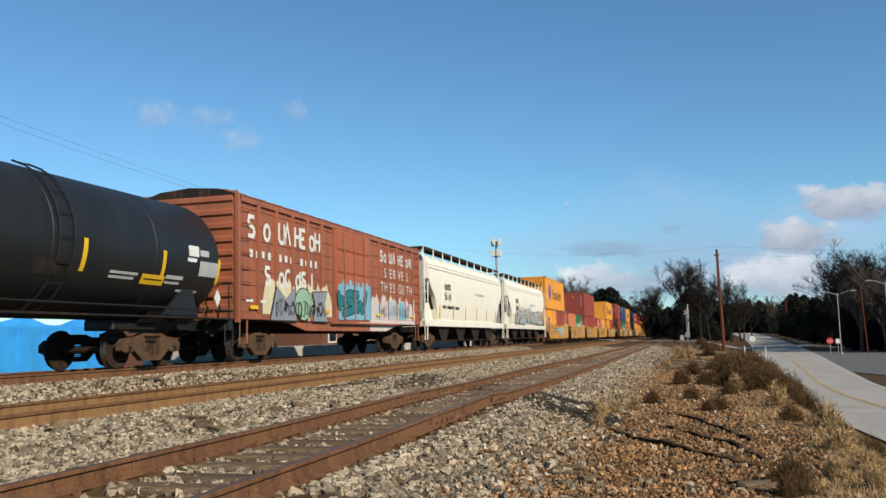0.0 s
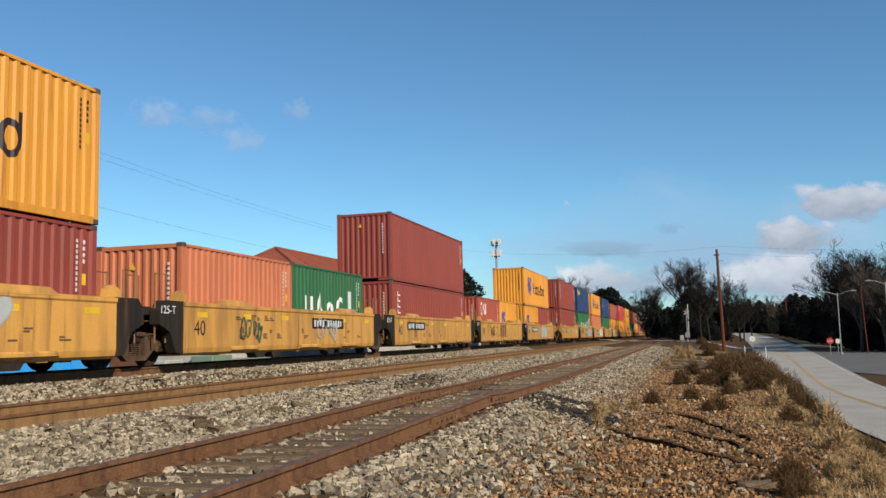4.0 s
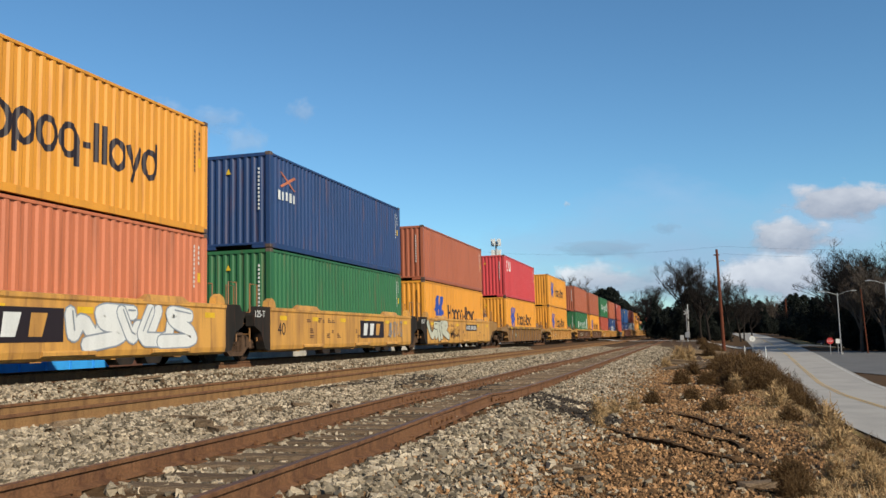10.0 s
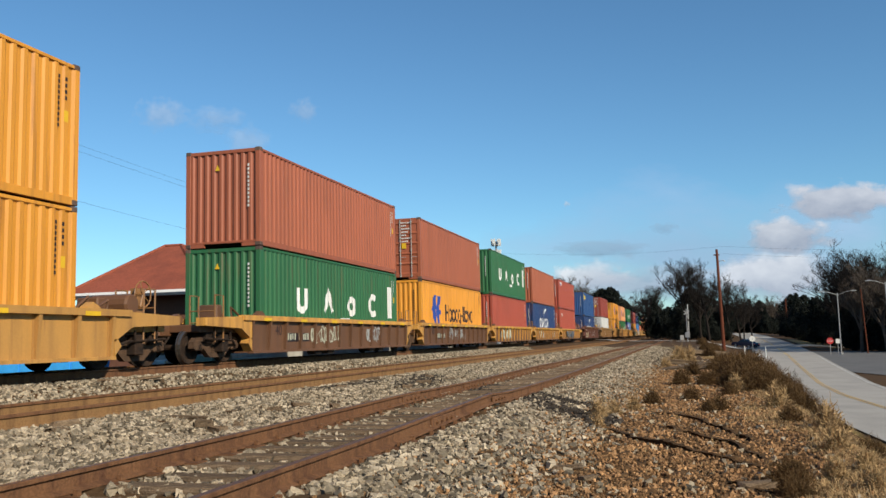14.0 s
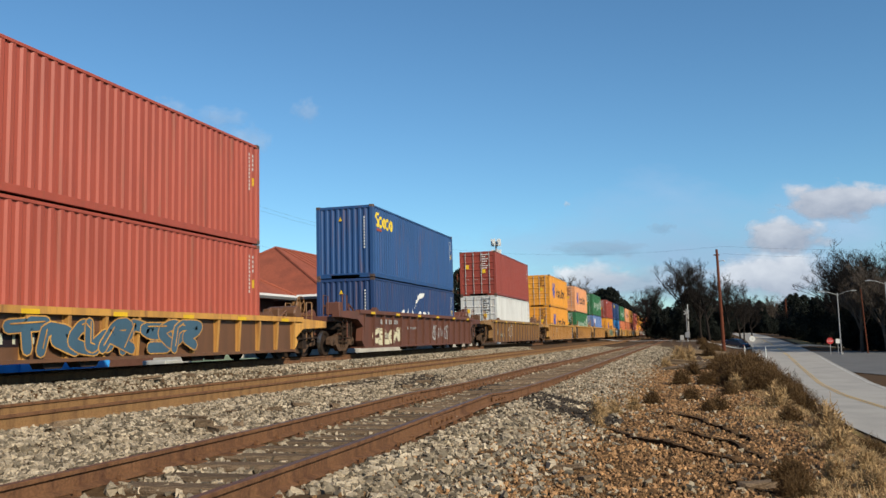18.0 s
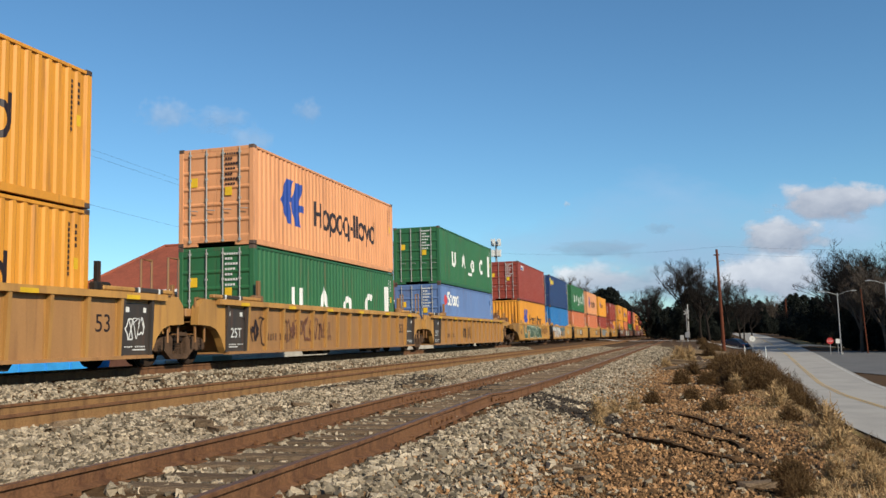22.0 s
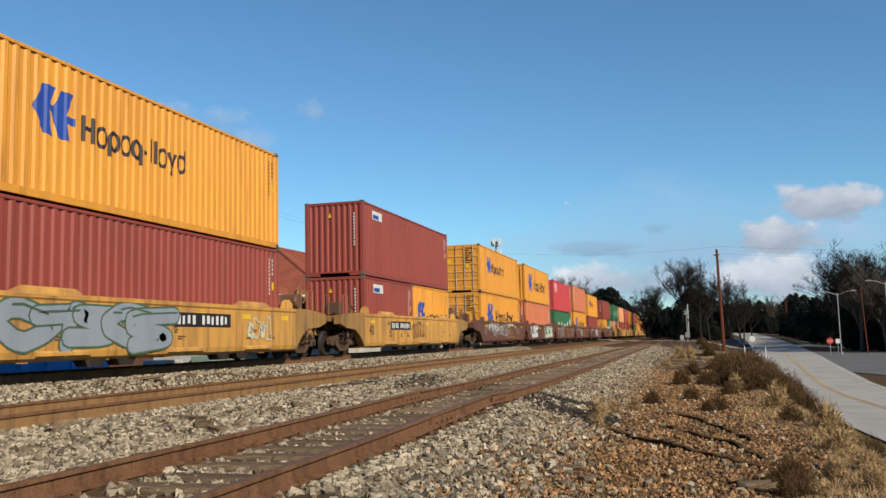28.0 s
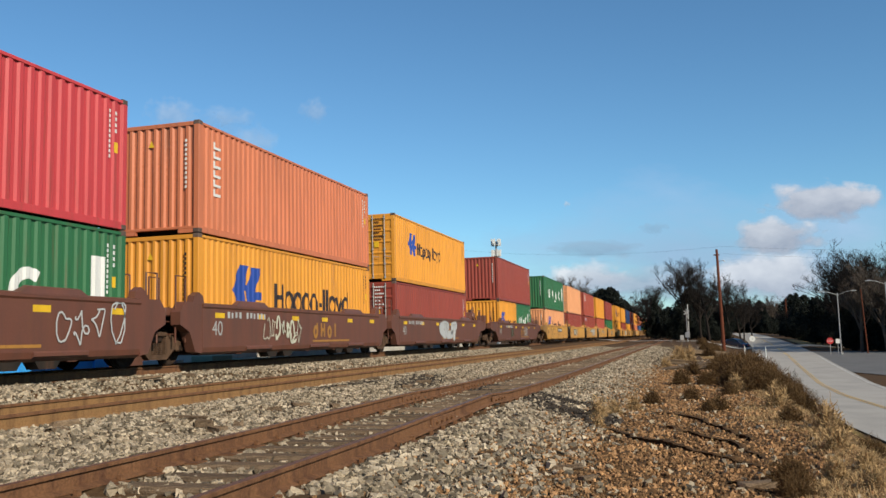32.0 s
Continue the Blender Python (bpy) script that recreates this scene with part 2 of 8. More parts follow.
    def mesh(self, name, material, smooth=False):
        return quad_mesh(name, self.v, self.f, material, smooth)

def part(name, b, material, parent, label="", smooth=False, kind=""):
    ob = new(name, b if isinstance(b, bpy.types.Mesh) else b.mesh(name, material, smooth))
    ob.parent = parent
    if kind:
        ob["kind"] = kind
    if label:
        ob["label"] = label
    return ob

def thing(name, b=None, material=None, at=None, label="", category="", group="", kind="", smooth=False):
    ob = new(name, b if b is None or isinstance(b, bpy.types.Mesh) else b.mesh(name, material, smooth))
    if at is not None:
        ob.matrix_basis = at
    return tagged(ob, label, category, group, kind)

# ---- the plan: tracks run along y, falling slightly ----
GRADE = 0.0038
X_MAIN, Z_MAIN = -12.84, 0.64
X_MID, Z_MID = -8.49, 0.346
X_SIDE, Z_SIDE = -3.40, 0.243
BEND, BEND_R = 300.0, 500.0

def on_track(l, x0=X_MAIN, z0=Z_MAIN):
    """The pose at l metres along a track: straight, then bending to the left."""
    tilt = -math.degrees(math.atan(GRADE))
    if l <= BEND:
        return pose(x0, l, z0 - GRADE * l, tilt)
    a = (l - BEND) / BEND_R
    r = BEND_R + x0 - X_MAIN
    return pose(x0 - r * (1 - math.cos(a)), BEND + r * math.sin(a), z0 - GRADE * l, tilt, 0, math.degrees(a))

def smooth_step(a, b, x):
    t = np.clip((x - a) / (b - a), 0, 1)
    return t * t * (3 - 2 * t)

def road_x(y):
    return np.interp(y, [-60, 0, 32, 43, 51, 62, 75, 87, 102, 130, 180, 230, 300, 420], [13.5, 11.4, 9.3, 8.66, 8.25, 8.55, 9.4, 10.2, 11.2, 12.7, 15.2, 17.0, 18.5, 20.0])

def road_z(y):
    return np.interp(y, [-60, 60, 87, 105, 119, 130, 180, 300, 420, 800], [-2.7, -2.7, -2.4, -2.1, -1.9, -1.75, -1.3, -0.4, -0.9, -1.0])

ROAD_HALF = 3.25
def height(x, y):
    """The ground's height, ballast beds included."""
    x, y = np.asarray(x, float), np.asarray(y, float)
    xs = [-4000, -60, -22, -16.2, -15.3, -10.6, -9.9, -6.7, -5.6, -4.9, -4.3, -4.15, -4.0, -3.8, -3.1, -2.95, -2.75, -2.3, -1.8, -1.2, 0.4, 1.7]
    zs = [-0.6, -0.3, -0.15, -0.05, 0.43, 0.43, 0.15, 0.15, 0.03, 0.08, 0.105, 0.10, 0.07, 0.045, 0.045, 0.07, 0.105, 0.095, 0.03, -0.01, -0.01, 0.0]
    left = np.interp(x, xs, zs) - GRADE * np.clip(y, -200, 900)
    edge = road_x(y) - ROAD_HALF - 0.6
    rz = road_z(y)
    k_far = smooth_step(1.5, edge, x)
    k_near = np.interp(x, [1.4, 2.3, 3.4, 4.6, 5.8], [0, 0.19, 0.47, 0.78, 1.0])
    blend = smooth_step(60, 105, y)
    k = k_near * (1 - blend) + k_far * blend
    right = left * (1 - k) + rz * k
    right = right - 0.11 * np.clip(x - (road_x(y) + 5), 0, 12) * smooth_step(105, 135, y) + 0.02 * np.clip(x - 60, 0, 400)
    return np.where(x > 1.5, right, left)

def rows_between(a, b, n):
    return list(np.linspace(a, b, n, endpoint=False))
gx = np.array(rows_between(-3000, -300, 12) + rows_between(-300, -40, 20) + rows_between(-40, -17, 20) + rows_between(-17, -1.6, 77) + rows_between(-1.6, 2, 50) + rows_between(2, 22, 60) + rows_between(22, 80, 50) + rows_between(80, 300, 20) + rows_between(300, 3000, 12) + [3000])
gy = np.array(rows_between(-400, -20, 12) + rows_between(-20, 3, 14) + rows_between(3, 15, 90) + rows_between(15, 40, 80) + rows_between(40, 160, 110) + rows_between(160, 450, 80) + rows_between(450, 4200, 40) + [4200])
GX, GY = np.meshgrid(gx, gy)
rough = np.random.RandomState(3)
GZ = height(GX, GY) + rough.normal(0, 0.012, GX.shape) * ((GX > -17) & (GX < 3) & (GY < 60) & (GY > 3)) + rough.normal(0, 0.05, GX.shape) * ((GX > 2.2) & (GX < road_x(GY) - 4.6) & (GY < 100) & (GY > 3))
nx, ny = len(gx), len(gy)
ii = (np.arange(ny - 1)[:, None] * nx + np.arange(nx - 1)[None, :]).ravel()
ground = thing("ground", big_mesh("ground", np.stack([GX, GY, GZ], -1).reshape(-1, 3), np.stack([ii, ii + 1, ii + nx + 1, ii + nx], -1), M_EARTH),
               label="stony brown earth and ballast falling to a road", category="ground", kind="structure")

def strip(name, ys, left, right, lift, material, label, category="road", cols=6):
    """A band laid on the ground between two edges given as functions of y."""
    v = []
    for y in ys:
        a, b = float(left(y)), float(right(y))
        for i in range(cols + 1):
            x = a + (b - a) * i / cols
            v.append((x, y, float(height(x, y)) + lift))
    n = cols + 1
    f = [(j * n + i, j * n + i + 1, (j + 1) * n + i + 1, (j + 1) * n + i) for j in range(len(ys) - 1) for i in range(cols)]
    return thing(name, quad_mesh(name, v, f, material), label=label, category=category, kind="structure")
yr = np.concatenate([np.arange(-60, 160, 2.0), np.arange(160, 305, 6.0)])
strip("road", yr, lambda y: road_x(y) - ROAD_HALF, lambda y: road_x(y) + ROAD_HALF, 0.06, M_ROAD, "pale worn asphalt road curving uphill")
# ---- tracks ----
def rail_profile():
    return [(-0.075, -0.185), (0.075, -0.185), (0.075, -0.17), (0.012, -0.145), (0.012, -0.045), (0.036, -0.035), (0.036, -0.006), (0.026, 0.0),
            (-0.026, 0.0), (-0.036, -0.006), (-0.036, -0.035), (-0.012, -0.045), (-0.012, -0.145), (-0.075, -0.17)]

def rail_line(key, side, l):
    """Sideways and upward shift of a rail at l: the old siding lies crooked, with a low joint in its near rail."""
    if key != "siding":
        return 0.0, 0.0
    if side > 0:
        dx = np.interp(l, [-40, 3, 7.4, 9.5, 12.6, 13.0, 14.6, 18, 25, 420], [0, -0.04, -0.07, -0.10, -0.13, -0.10, -0.06, 0.0, 0.02, 0])
        dz = np.interp(l, [-40, 3, 7.4, 9.5, 12.6, 13.0, 14.6, 18, 420], [0, 0.01, 0.02, 0.035, 0.06, 0.03, 0.015, 0, 0])
    else:
        dx = np.interp(l, [-40, 8, 13, 18, 24, 30, 45, 420], [0, -0.06, -0.12, -0.10, -0.12, -0.06, 0, 0])
        dz = np.interp(l, [-40, 8, 13, 17, 24, 34, 420], [0, 0.01, 0.03, 0.0, 0.02, 0, 0])
    return float(dx), float(dz)

def rail_mesh(key, x0, z0, side, l0, l1, top):
    prof = rail_profile()
    ls = list(np.arange(l0, 2, 12.0)) + list(np.arange(2, 46, 0.8)) + list(np.arange(46, BEND, 12.0)) + list(np.arange(BEND, l1 + 1, 10.0))
    v, f, n = [], [], len(prof)
    for l in ls:
        m = on_track(float(l), x0, z0)
        dx, dz = rail_line(key, side, float(l))
        v += [m @ Vector((side * 0.7525 + dx + px, 0, dz + pz * (0.8 if key == "siding" else 1.0))) for px, pz in prof]
    for i in range(len(ls) - 1):
        f += [(i * n + k, i * n + (k + 1) % n, (i + 1) * n + (k + 1) % n, (i + 1) * n + k) for k in range(n)]
    me = quad_mesh("rail", v, f, M_RAILMID if key == "middle" else M_RAIL)
    me.materials.append(top if key != "middle" else M_RAIL)
    me.polygons.foreach_set("material_index", [1 if (i % n) in ((5, 6, 7) if key == "middle" else (7,)) else 0 for i in range(len(me.polygons))])
    return me

tie_mesh = Build().box(-1.3, -0.115, -0.36, 1.3, 0.115, -0.187, 0.03).mesh("tie", M_TIE)
plate_mesh = Build().box(-0.18, -0.09, -0.187, 0.18, 0.09, -0.172).box(-0.13, -0.07, -0.172, -0.09, -0.03, -0.13).box(0.09, 0.03, -0.172, 0.13, 0.07, -0.13).mesh("tie_plate", M_RAIL)
bar_mesh = Build().box(0.014, -0.45, -0.15, 0.042, 0.45, -0.05, 0.008).box(-0.042, -0.45, -0.15, -0.014, 0.45, -0.05, 0.008).lathe([(0.042, 0.02), (0.07, 0.02)], (0, -0.3, -0.1), "x", 6).lathe([(0.042, 0.02), (0.07, 0.02)], (0, -0.1, -0.1), "x", 6).lathe([(0.042, 0.02), (0.07, 0.02)], (0, 0.12, -0.1), "x", 6).lathe([(0.042, 0.02), (0.07, 0.02)], (0, 0.32, -0.1), "x", 6).mesh("joint_bar", M_RAIL)
rnd = random.Random(11)
TRACKS = (("main", X_MAIN, Z_MAIN, "main line railway track under the passing train", 0, 0), ("middle", X_MID, Z_MID, "empty middle railway track with brown rails", 2, 60),
          ("siding", X_SIDE, Z_SIDE, "rusty siding track with weathered ties", -4, 90))
for key, x0, z0, label, near, far in TRACKS:
    tr = thing("railway_track", label=label, category="railway track")
    for side in (-1, 1):
        rail = part("rail", rail_mesh(key, x0, z0, side, -40, 420, M_RAILTOP), None, tr)
        if key == "siding":
            for l in ((9.6, 12.8, 20.4, 31.5) if side > 0 else (13.2, 17.0, 26.0, 38.0)):
                jb = part("joint_bar", bar_mesh, None, rail)
                dx, dz = rail_line(key, side, l)
                jb.matrix_basis = on_track(l, x0, z0) @ pose(side * 0.7525 + dx, 0, dz + 0.012)
    l = float(near)
    while l < far:
        m = on_track(l, x0, z0) @ pose(rnd.uniform(-0.05, 0.05), 0, rnd.uniform(-0.035, -0.01) + (0.070 if key == "siding" else 0), 0, 0, rnd.uniform(-1.5, 1.5))
        t = part("tie", tie_mesh, None, tr)
        t.matrix_basis = m
        if key == "siding" and l < 40:
            for side in (-1, 1):
                p = part("tie_plate", plate_mesh, None, t)
                p.matrix_basis = pose(side * 0.7525 + rail_line(key, side, l)[0], 0, -0.006)
        l += 0.52 + rnd.uniform(-0.04, 0.05)

# ---- the train's way ----
RUN_T = [0, 1, 3, 6, 7, 8, 9, 10, 11, 12, 13, 14, 17, 18, 19, 20, 21, 22, 23, 24, 25, 28, 29, 30, 31, 32]
RUN_D = [0.1, 17.85, 55.1, 109.2, 128.5, 146.7, 165.1, 181.7, 200.9, 219.6, 238.45, 256.95, 311.25, 331.5, 350.8, 369.3, 388.55, 407.35, 426.6, 445.6, 463.9, 522.0, 541.05, 560.25, 580.0, 599.0]
RUN_V = [(RUN_D[k + 1] - RUN_D[k]) / (RUN_T[k + 1] - RUN_T[k]) for k in range(len(RUN_T) - 1)]
RUN_V = [RUN_V[0]] + [(a + b) / 2 for a, b in zip(RUN_V, RUN_V[1:])] + [RUN_V[-1]]
def run(t):
    """Metres run by the train at t seconds, with no jerk between the knots."""
    i = max(k for k in range(len(RUN_T) - 1) if k == 0 or RUN_T[k] <= t)
    w = RUN_T[i + 1] - RUN_T[i]
    u = (t - RUN_T[i]) / w
    return (2 * u**3 - 3 * u**2 + 1) * RUN_D[i] + (u**3 - 2 * u**2 + u) * w * RUN_V[i] + (3 * u**2 - 2 * u**3) * RUN_D[i + 1] + (u**3 - u**2) * w * RUN_V[i + 1]
MOVING = []      # (thing, place along the train, height above the rail)
WHEELS = []      # wheelsets that roll

def train_thing(name, s, z, label, category, group=""):
    ob = thing(name, label=label, category=category, group=group)
    MOVING.append((ob, s, z))
    ob.matrix_basis = on_track(s) @ pose(0, 0, z)
    return ob

CACHE = {}
def cached(key, make):
    if key not in CACHE:
        CACHE[key] = make()
    return CACHE[key]

# ---- trucks ----
def wheelset_mesh():
    b = Build()
    b.lathe([(-0.75, 0.075), (0.75, 0.075)], (0, 0, 0), "x", 10)
    for s in (-1, 1):
        prof = [(0.68, 0.10), (0.68, 0.15), (0.70, 0.30), (0.685, 0.36), (0.682, 0.455), (0.712, 0.455), (0.715, 0.432), (0.80, 0.425), (0.81, 0.40), (0.795, 0.35), (0.755, 0.30), (0.77, 0.15), (0.80, 0.12), (0.80, 0.085)]
        b.lathe([(s * x, r) for x, r in (prof if s > 0 else prof)], (0, 0, 0), "x", 20)
        b.lathe([(s * 0.98, 0.09), (s * 1.10, 0.09), (s * 1.12, 0.06)], (0, 0, 0), "x", 10)
        for k in range(3):
            a = 2 * math.pi * k / 3
            b.lathe([(s * 1.12, 0.018), (s * 1.14, 0.018)], (0, 0.05 * math.cos(a), 0.05 * math.sin(a)), "x", 6)
    me = b.mesh("wheelset", M_GRIME_SHADE)
    me.materials.append(M_STEEL)
    idx = []
    for p in me.polygons:
        c = p.center
        rr = math.hypot(c.y, c.z)
        idx.append(1 if rr > 0.40 and p.normal.dot(Vector((0, c.y, c.z)).normalized()) > 0.75 else 0)
    me.polygons.foreach_set("material_index", idx)
    return me

def side_frame_mesh(side):
    """The cast side frame of a three-piece truck, seen from outside."""
    b = Build()
    for s in (side,):
        x0, x1 = (0.93, 1.08) if s > 0 else (-1.08, -0.93)
        b.prism([(-1.12, 0.56), (-1.12, 0.40), (-1.00, 0.36), (-0.66, 0.40), (-0.34, 0.16), (0.34, 0.16), (0.66, 0.40), (1.00, 0.36), (1.12, 0.40), (1.12, 0.56), (0.98, 0.66), (0.60, 0.70), (0.34, 0.78), (0.34, 0.70), (0.28, 0.68), (0.28, 0.28), (-0.28, 0.28), (-0.28, 0.68), (-0.34, 0.70), (-0.34, 0.78), (-0.60, 0.70), (-0.98, 0.66)], x0, x1, "x")
        b.box(min(x0, x1) - 0.01, -0.34, 0.70, max(x0, x1) + 0.01, 0.34, 0.80, 0.02)
        for y in (-0.86, 0.86):
            b.box(min(x0, x1) - 0.02, y - 0.15, 0.34, max(x0, x1) + 0.03, y + 0.15, 0.60, 0.03)
    return b.mesh("side_frame", M_CAST)

def spring_mesh():
    b = Build()
    for s in (-1, 1):
        for y in (-0.16, 0.0, 0.16):
            for k in range(6):
                b.lathe([(0.29 + k * 0.045, 0.065), (0.29 + k * 0.045 + 0.026, 0.065)], (s * 1.0, y, 0), "z", 8)
    return b.mesh("spring_nest", M_CAST)

def bolster_mesh():
    b = Build()
    b.box(-1.04, -0.24, 0.56, 1.04, 0.24, 0.72, 0.03)
    b.lathe([(0.60, 0.28), (0.80, 0.28)], (0, 0, 0), "z", 14)
    for y in (-1.25, 1.25):
        b.box(-0.9, y * 0.36 - 0.05, 0.42, 0.9, y * 0.36 + 0.05, 0.50)
    return b.mesh("bolster", M_GRIME_SHADE)

def truck(parent, y, near=True):
    tk = part("truck", cached("bolster", bolster_mesh), None, parent, "grimy cast steel wheel truck")
    tk.location = (0, y, 0)
    for side in (-1, 1):
        part("side_frame", cached(("frame", side), lambda: side_frame_mesh(side)), None, tk)
    if near:
        part("spring_nest", cached("spring", spring_mesh), None, tk, kind="stuff")
    for s in (-0.86, 0.86):
        w = part("wheelset", cached("wheelset", wheelset_mesh), None, tk)
        w.location = (0, s, 0.432)
        WHEELS.append((w, s))
    return tk

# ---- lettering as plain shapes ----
def bars(y, z, h, code, x=0.0, pitch=None, w=None):
    """A line of writing as plain bars, one for each character; a blank leaves a gap."""
    b = Build()
    pitch = pitch or h * 0.8
    for i, c in enumerate(code):
        if c != " ":
            k = 0.42 + 0.16 * ((i * 7 + len(code)) % 3) / 2
            b.box(x, y + i * pitch, z + (h * 0.10 if i % 4 == 2 else 0), x + 0.004, y + i * pitch + pitch * k, z + h * (0.9 if i % 3 == 1 else 1.0))
    return b

def arc(cy, cz, ry, rz, a0, a1, n=12):
    return [(cy + ry * math.cos(a0 + (a1 - a0) * k / n), cz + rz * math.sin(a0 + (a1 - a0) * k / n)) for k in range(n + 1)]
RING = arc(0.30, 0.36, 0.28, 0.36, 0, 2 * math.pi, 16)
# plain stroke shapes of unit height: rings, stems, cups and tents, and how far each one reaches along the line
SHAPES = {"o": ([RING], 0.72), "q": ([RING, [(0.57, 0.36), (0.57, -0.24)]], 0.74), "p": ([RING, [(0.03, 0.36), (0.03, -0.27)]], 0.74), "d": ([RING, [(0.58, 0.36), (0.58, 1.0)]], 0.76),
          "l": ([[(0.10, 0.0), (0.10, 1.0)]], 0.32), "n": ([[(0.06, 0), (0.06, 1)], [(0.60, 0), (0.60, 1)], [(0.06, 0.52), (0.60, 0.52)]], 0.84), "v": ([[(0.02, 0.72), (0.28, 0.02), (0.54, 0.72)], [(0.28, 0.02), (0.16, -0.27)]], 0.68),
          "-": ([[(0.02, 0.36), (0.30, 0.36)]], 0.44), "u": ([[(0.05, 1.0), (0.05, 0.32)] + arc(0.35, 0.32, 0.30, 0.30, math.pi, 2 * math.pi, 8) + [(0.65, 0.32), (0.65, 1.0)]], 0.9),
          "t": ([[(0.0, 0.0), (0.32, 1.0), (0.64, 0.0)]], 0.88), "c": ([arc(0.38, 0.5, 0.36, 0.48, 0.9, 5.4, 14)], 0.9), "s": ([[(0.62, 0.95), (0.14, 0.95), (0.06, 0.72), (0.16, 0.54), (0.52, 0.46), (0.62, 0.26), (0.52, 0.05), (0.04, 0.05)]], 0.86),
          "T": ([[(0.0, 0.95), (0.66, 0.95)], [(0.33, 0.95), (0.33, 0.0)]], 0.84), "x": ([[(0.0, 0.0), (0.62, 1.0)], [(0.0, 1.0), (0.62, 0.0)]], 0.84), "e": ([[(0.58, 0.95), (0.06, 0.95), (0.06, 0.05), (0.58, 0.05)], [(0.06, 0.5), (0.46, 0.5)]], 0.8), " ": ([], 0.5)}
def stroke_polys(kind, y, z, h, w, wide=1.0):
    """The convex pieces of one shape, each with its stroke's number: slips mitred to one another along each stroke."""
    out = []
    for number, line in enumerate(SHAPES[kind][0]):
        pts = [(y + a * h * wide, z + b * h) for a, b in line]
        pts = [q for i, q in enumerate(pts) if i == 0 or math.dist(q, pts[i - 1]) > 1e-6]
        closed = math.dist(pts[0], pts[-1]) < 1e-6
        dirs = [((b[0] - a[0]) / math.dist(a, b), (b[1] - a[1]) / math.dist(a, b)) for a, b in zip(pts, pts[1:])]
        edge = []
        for i, (py, pz) in enumerate(pts):
            d0 = dirs[i - 1] if i else (dirs[-1] if closed else dirs[0])
            d1 = dirs[i] if i < len(dirs) else (dirs[0] if closed else dirs[-1])
            my, mz = -(d0[1] + d1[1]), d0[0] + d1[0]
            n = math.hypot(my, mz) or 1
            k = w / 2 / max(0.45, (my * -d1[1] + mz * d1[0]) / n) / n
            edge.append(((py - my * k, pz - mz * k), (py + my * k, pz + mz * k)))
        out += [(number, [a[0], b[0], b[1], a[1]]) for a, b in zip(edge, edge[1:])]
    return out
def cut(poly, at, keep_above):
    """The part of a convex outline on one side of y = at."""
    out = []
    for (ya, za), (yb, zb_) in zip(poly, poly[1:] + poly[:1]):
        ina, inb = (ya >= at) == keep_above, (yb >= at) == keep_above
        if ina:
            out.append((ya, za))
        if ina != inb:
            t = (at - ya) / (yb - ya)
            out.append((at, za + (zb_ - za) * t))
    return out
def folded(polys, L):
    """Lays painted outlines onto a container's folded side, following each fold."""
    n = max(1, round((L - 0.30) / 0.278))
    p = (L - 0.30) / n
    b = Build()
    for q, poly in polys:
        lo, hi = min(a for a, c in poly), max(a for a, c in poly)
        for i in range(max(0, int((lo - 0.15) / p)), min(n, int((hi - 0.15) / p) + 1)):
            y0 = 0.15 + i * p
            for u0, u1, d0, d1 in ((0.0, 0.32, 0, 0), (0.32, 0.50, 0, 1), (0.50, 0.82, 1, 1), (0.82, 1.0, 1, 0)):
                ya, yb = y0 + u0 * p, y0 + u1 * p
                if yb <= lo or ya >= hi:
                    continue
                piece = cut(poly, ya, True)
                piece = cut(piece, yb, False) if len(piece) > 2 else []
                if len(piece) > 2:
                    x = lambda y: CW - 0.012 - 0.036 * (d0 + (d1 - d0) * (y - ya) / (yb - ya)) + 0.003 + 0.0015 * q
                    b.weld([(x(a), a, c) for a, c in piece])
    return b
def spread(parent, y, z, h, code, x, pitch, w, paint_name, fold=0.0, name="mark", wide=1.0):
    """Large marks, each stroke group a piece of its own; on a folded side when fold gives its length. pitch 0 spaces by the shapes' widths."""
    at = y
    for c in code:
        if c != " ":
            def make():
                polys = stroke_polys(c, at, z, h, w, wide)
                b = folded(polys, fold) if fold else Build()
                if not fold:
                    for k, poly in polys:
                        b.weld([(x + 0.002 + 0.0015 * k, a, q) for a, q in poly])
                return b.mesh(name, PAINT[paint_name])
            part(name, cached(("mark", c, at, z, h, w, x, paint_name, fold), make), None, parent)
        at += pitch or SHAPES[c][1] * h * wide

SKELETONS = (((-1, -1), (-1, 0.6), (0, 1), (1, 0.6), (1, -1)), ((1, 0.9), (-0.8, 0.8), (-0.8, 0.1), (0.8, -0.1), (0.8, -0.8), (-1, -1)), ((-0.9, 1), (-0.9, -1), (0.7, -0.9), (1, 0)), ((-1, 1), (-0.5, -1), (0.1, 0.4), (0.6, -1), (1, 1)),
             ((-0.9, -1), (-0.8, 1), (0.8, 0.7), (0.6, 0.05), (-0.6, -0.05), (1, -1)), ((0.9, 0.7), (-0.2, 1), (-1, 0), (-0.2, -1), (0.9, -0.7), (0.9, 0)), ((-1, 0.95), (1, 0.95), (0, 0.9), (0.1, -1)))
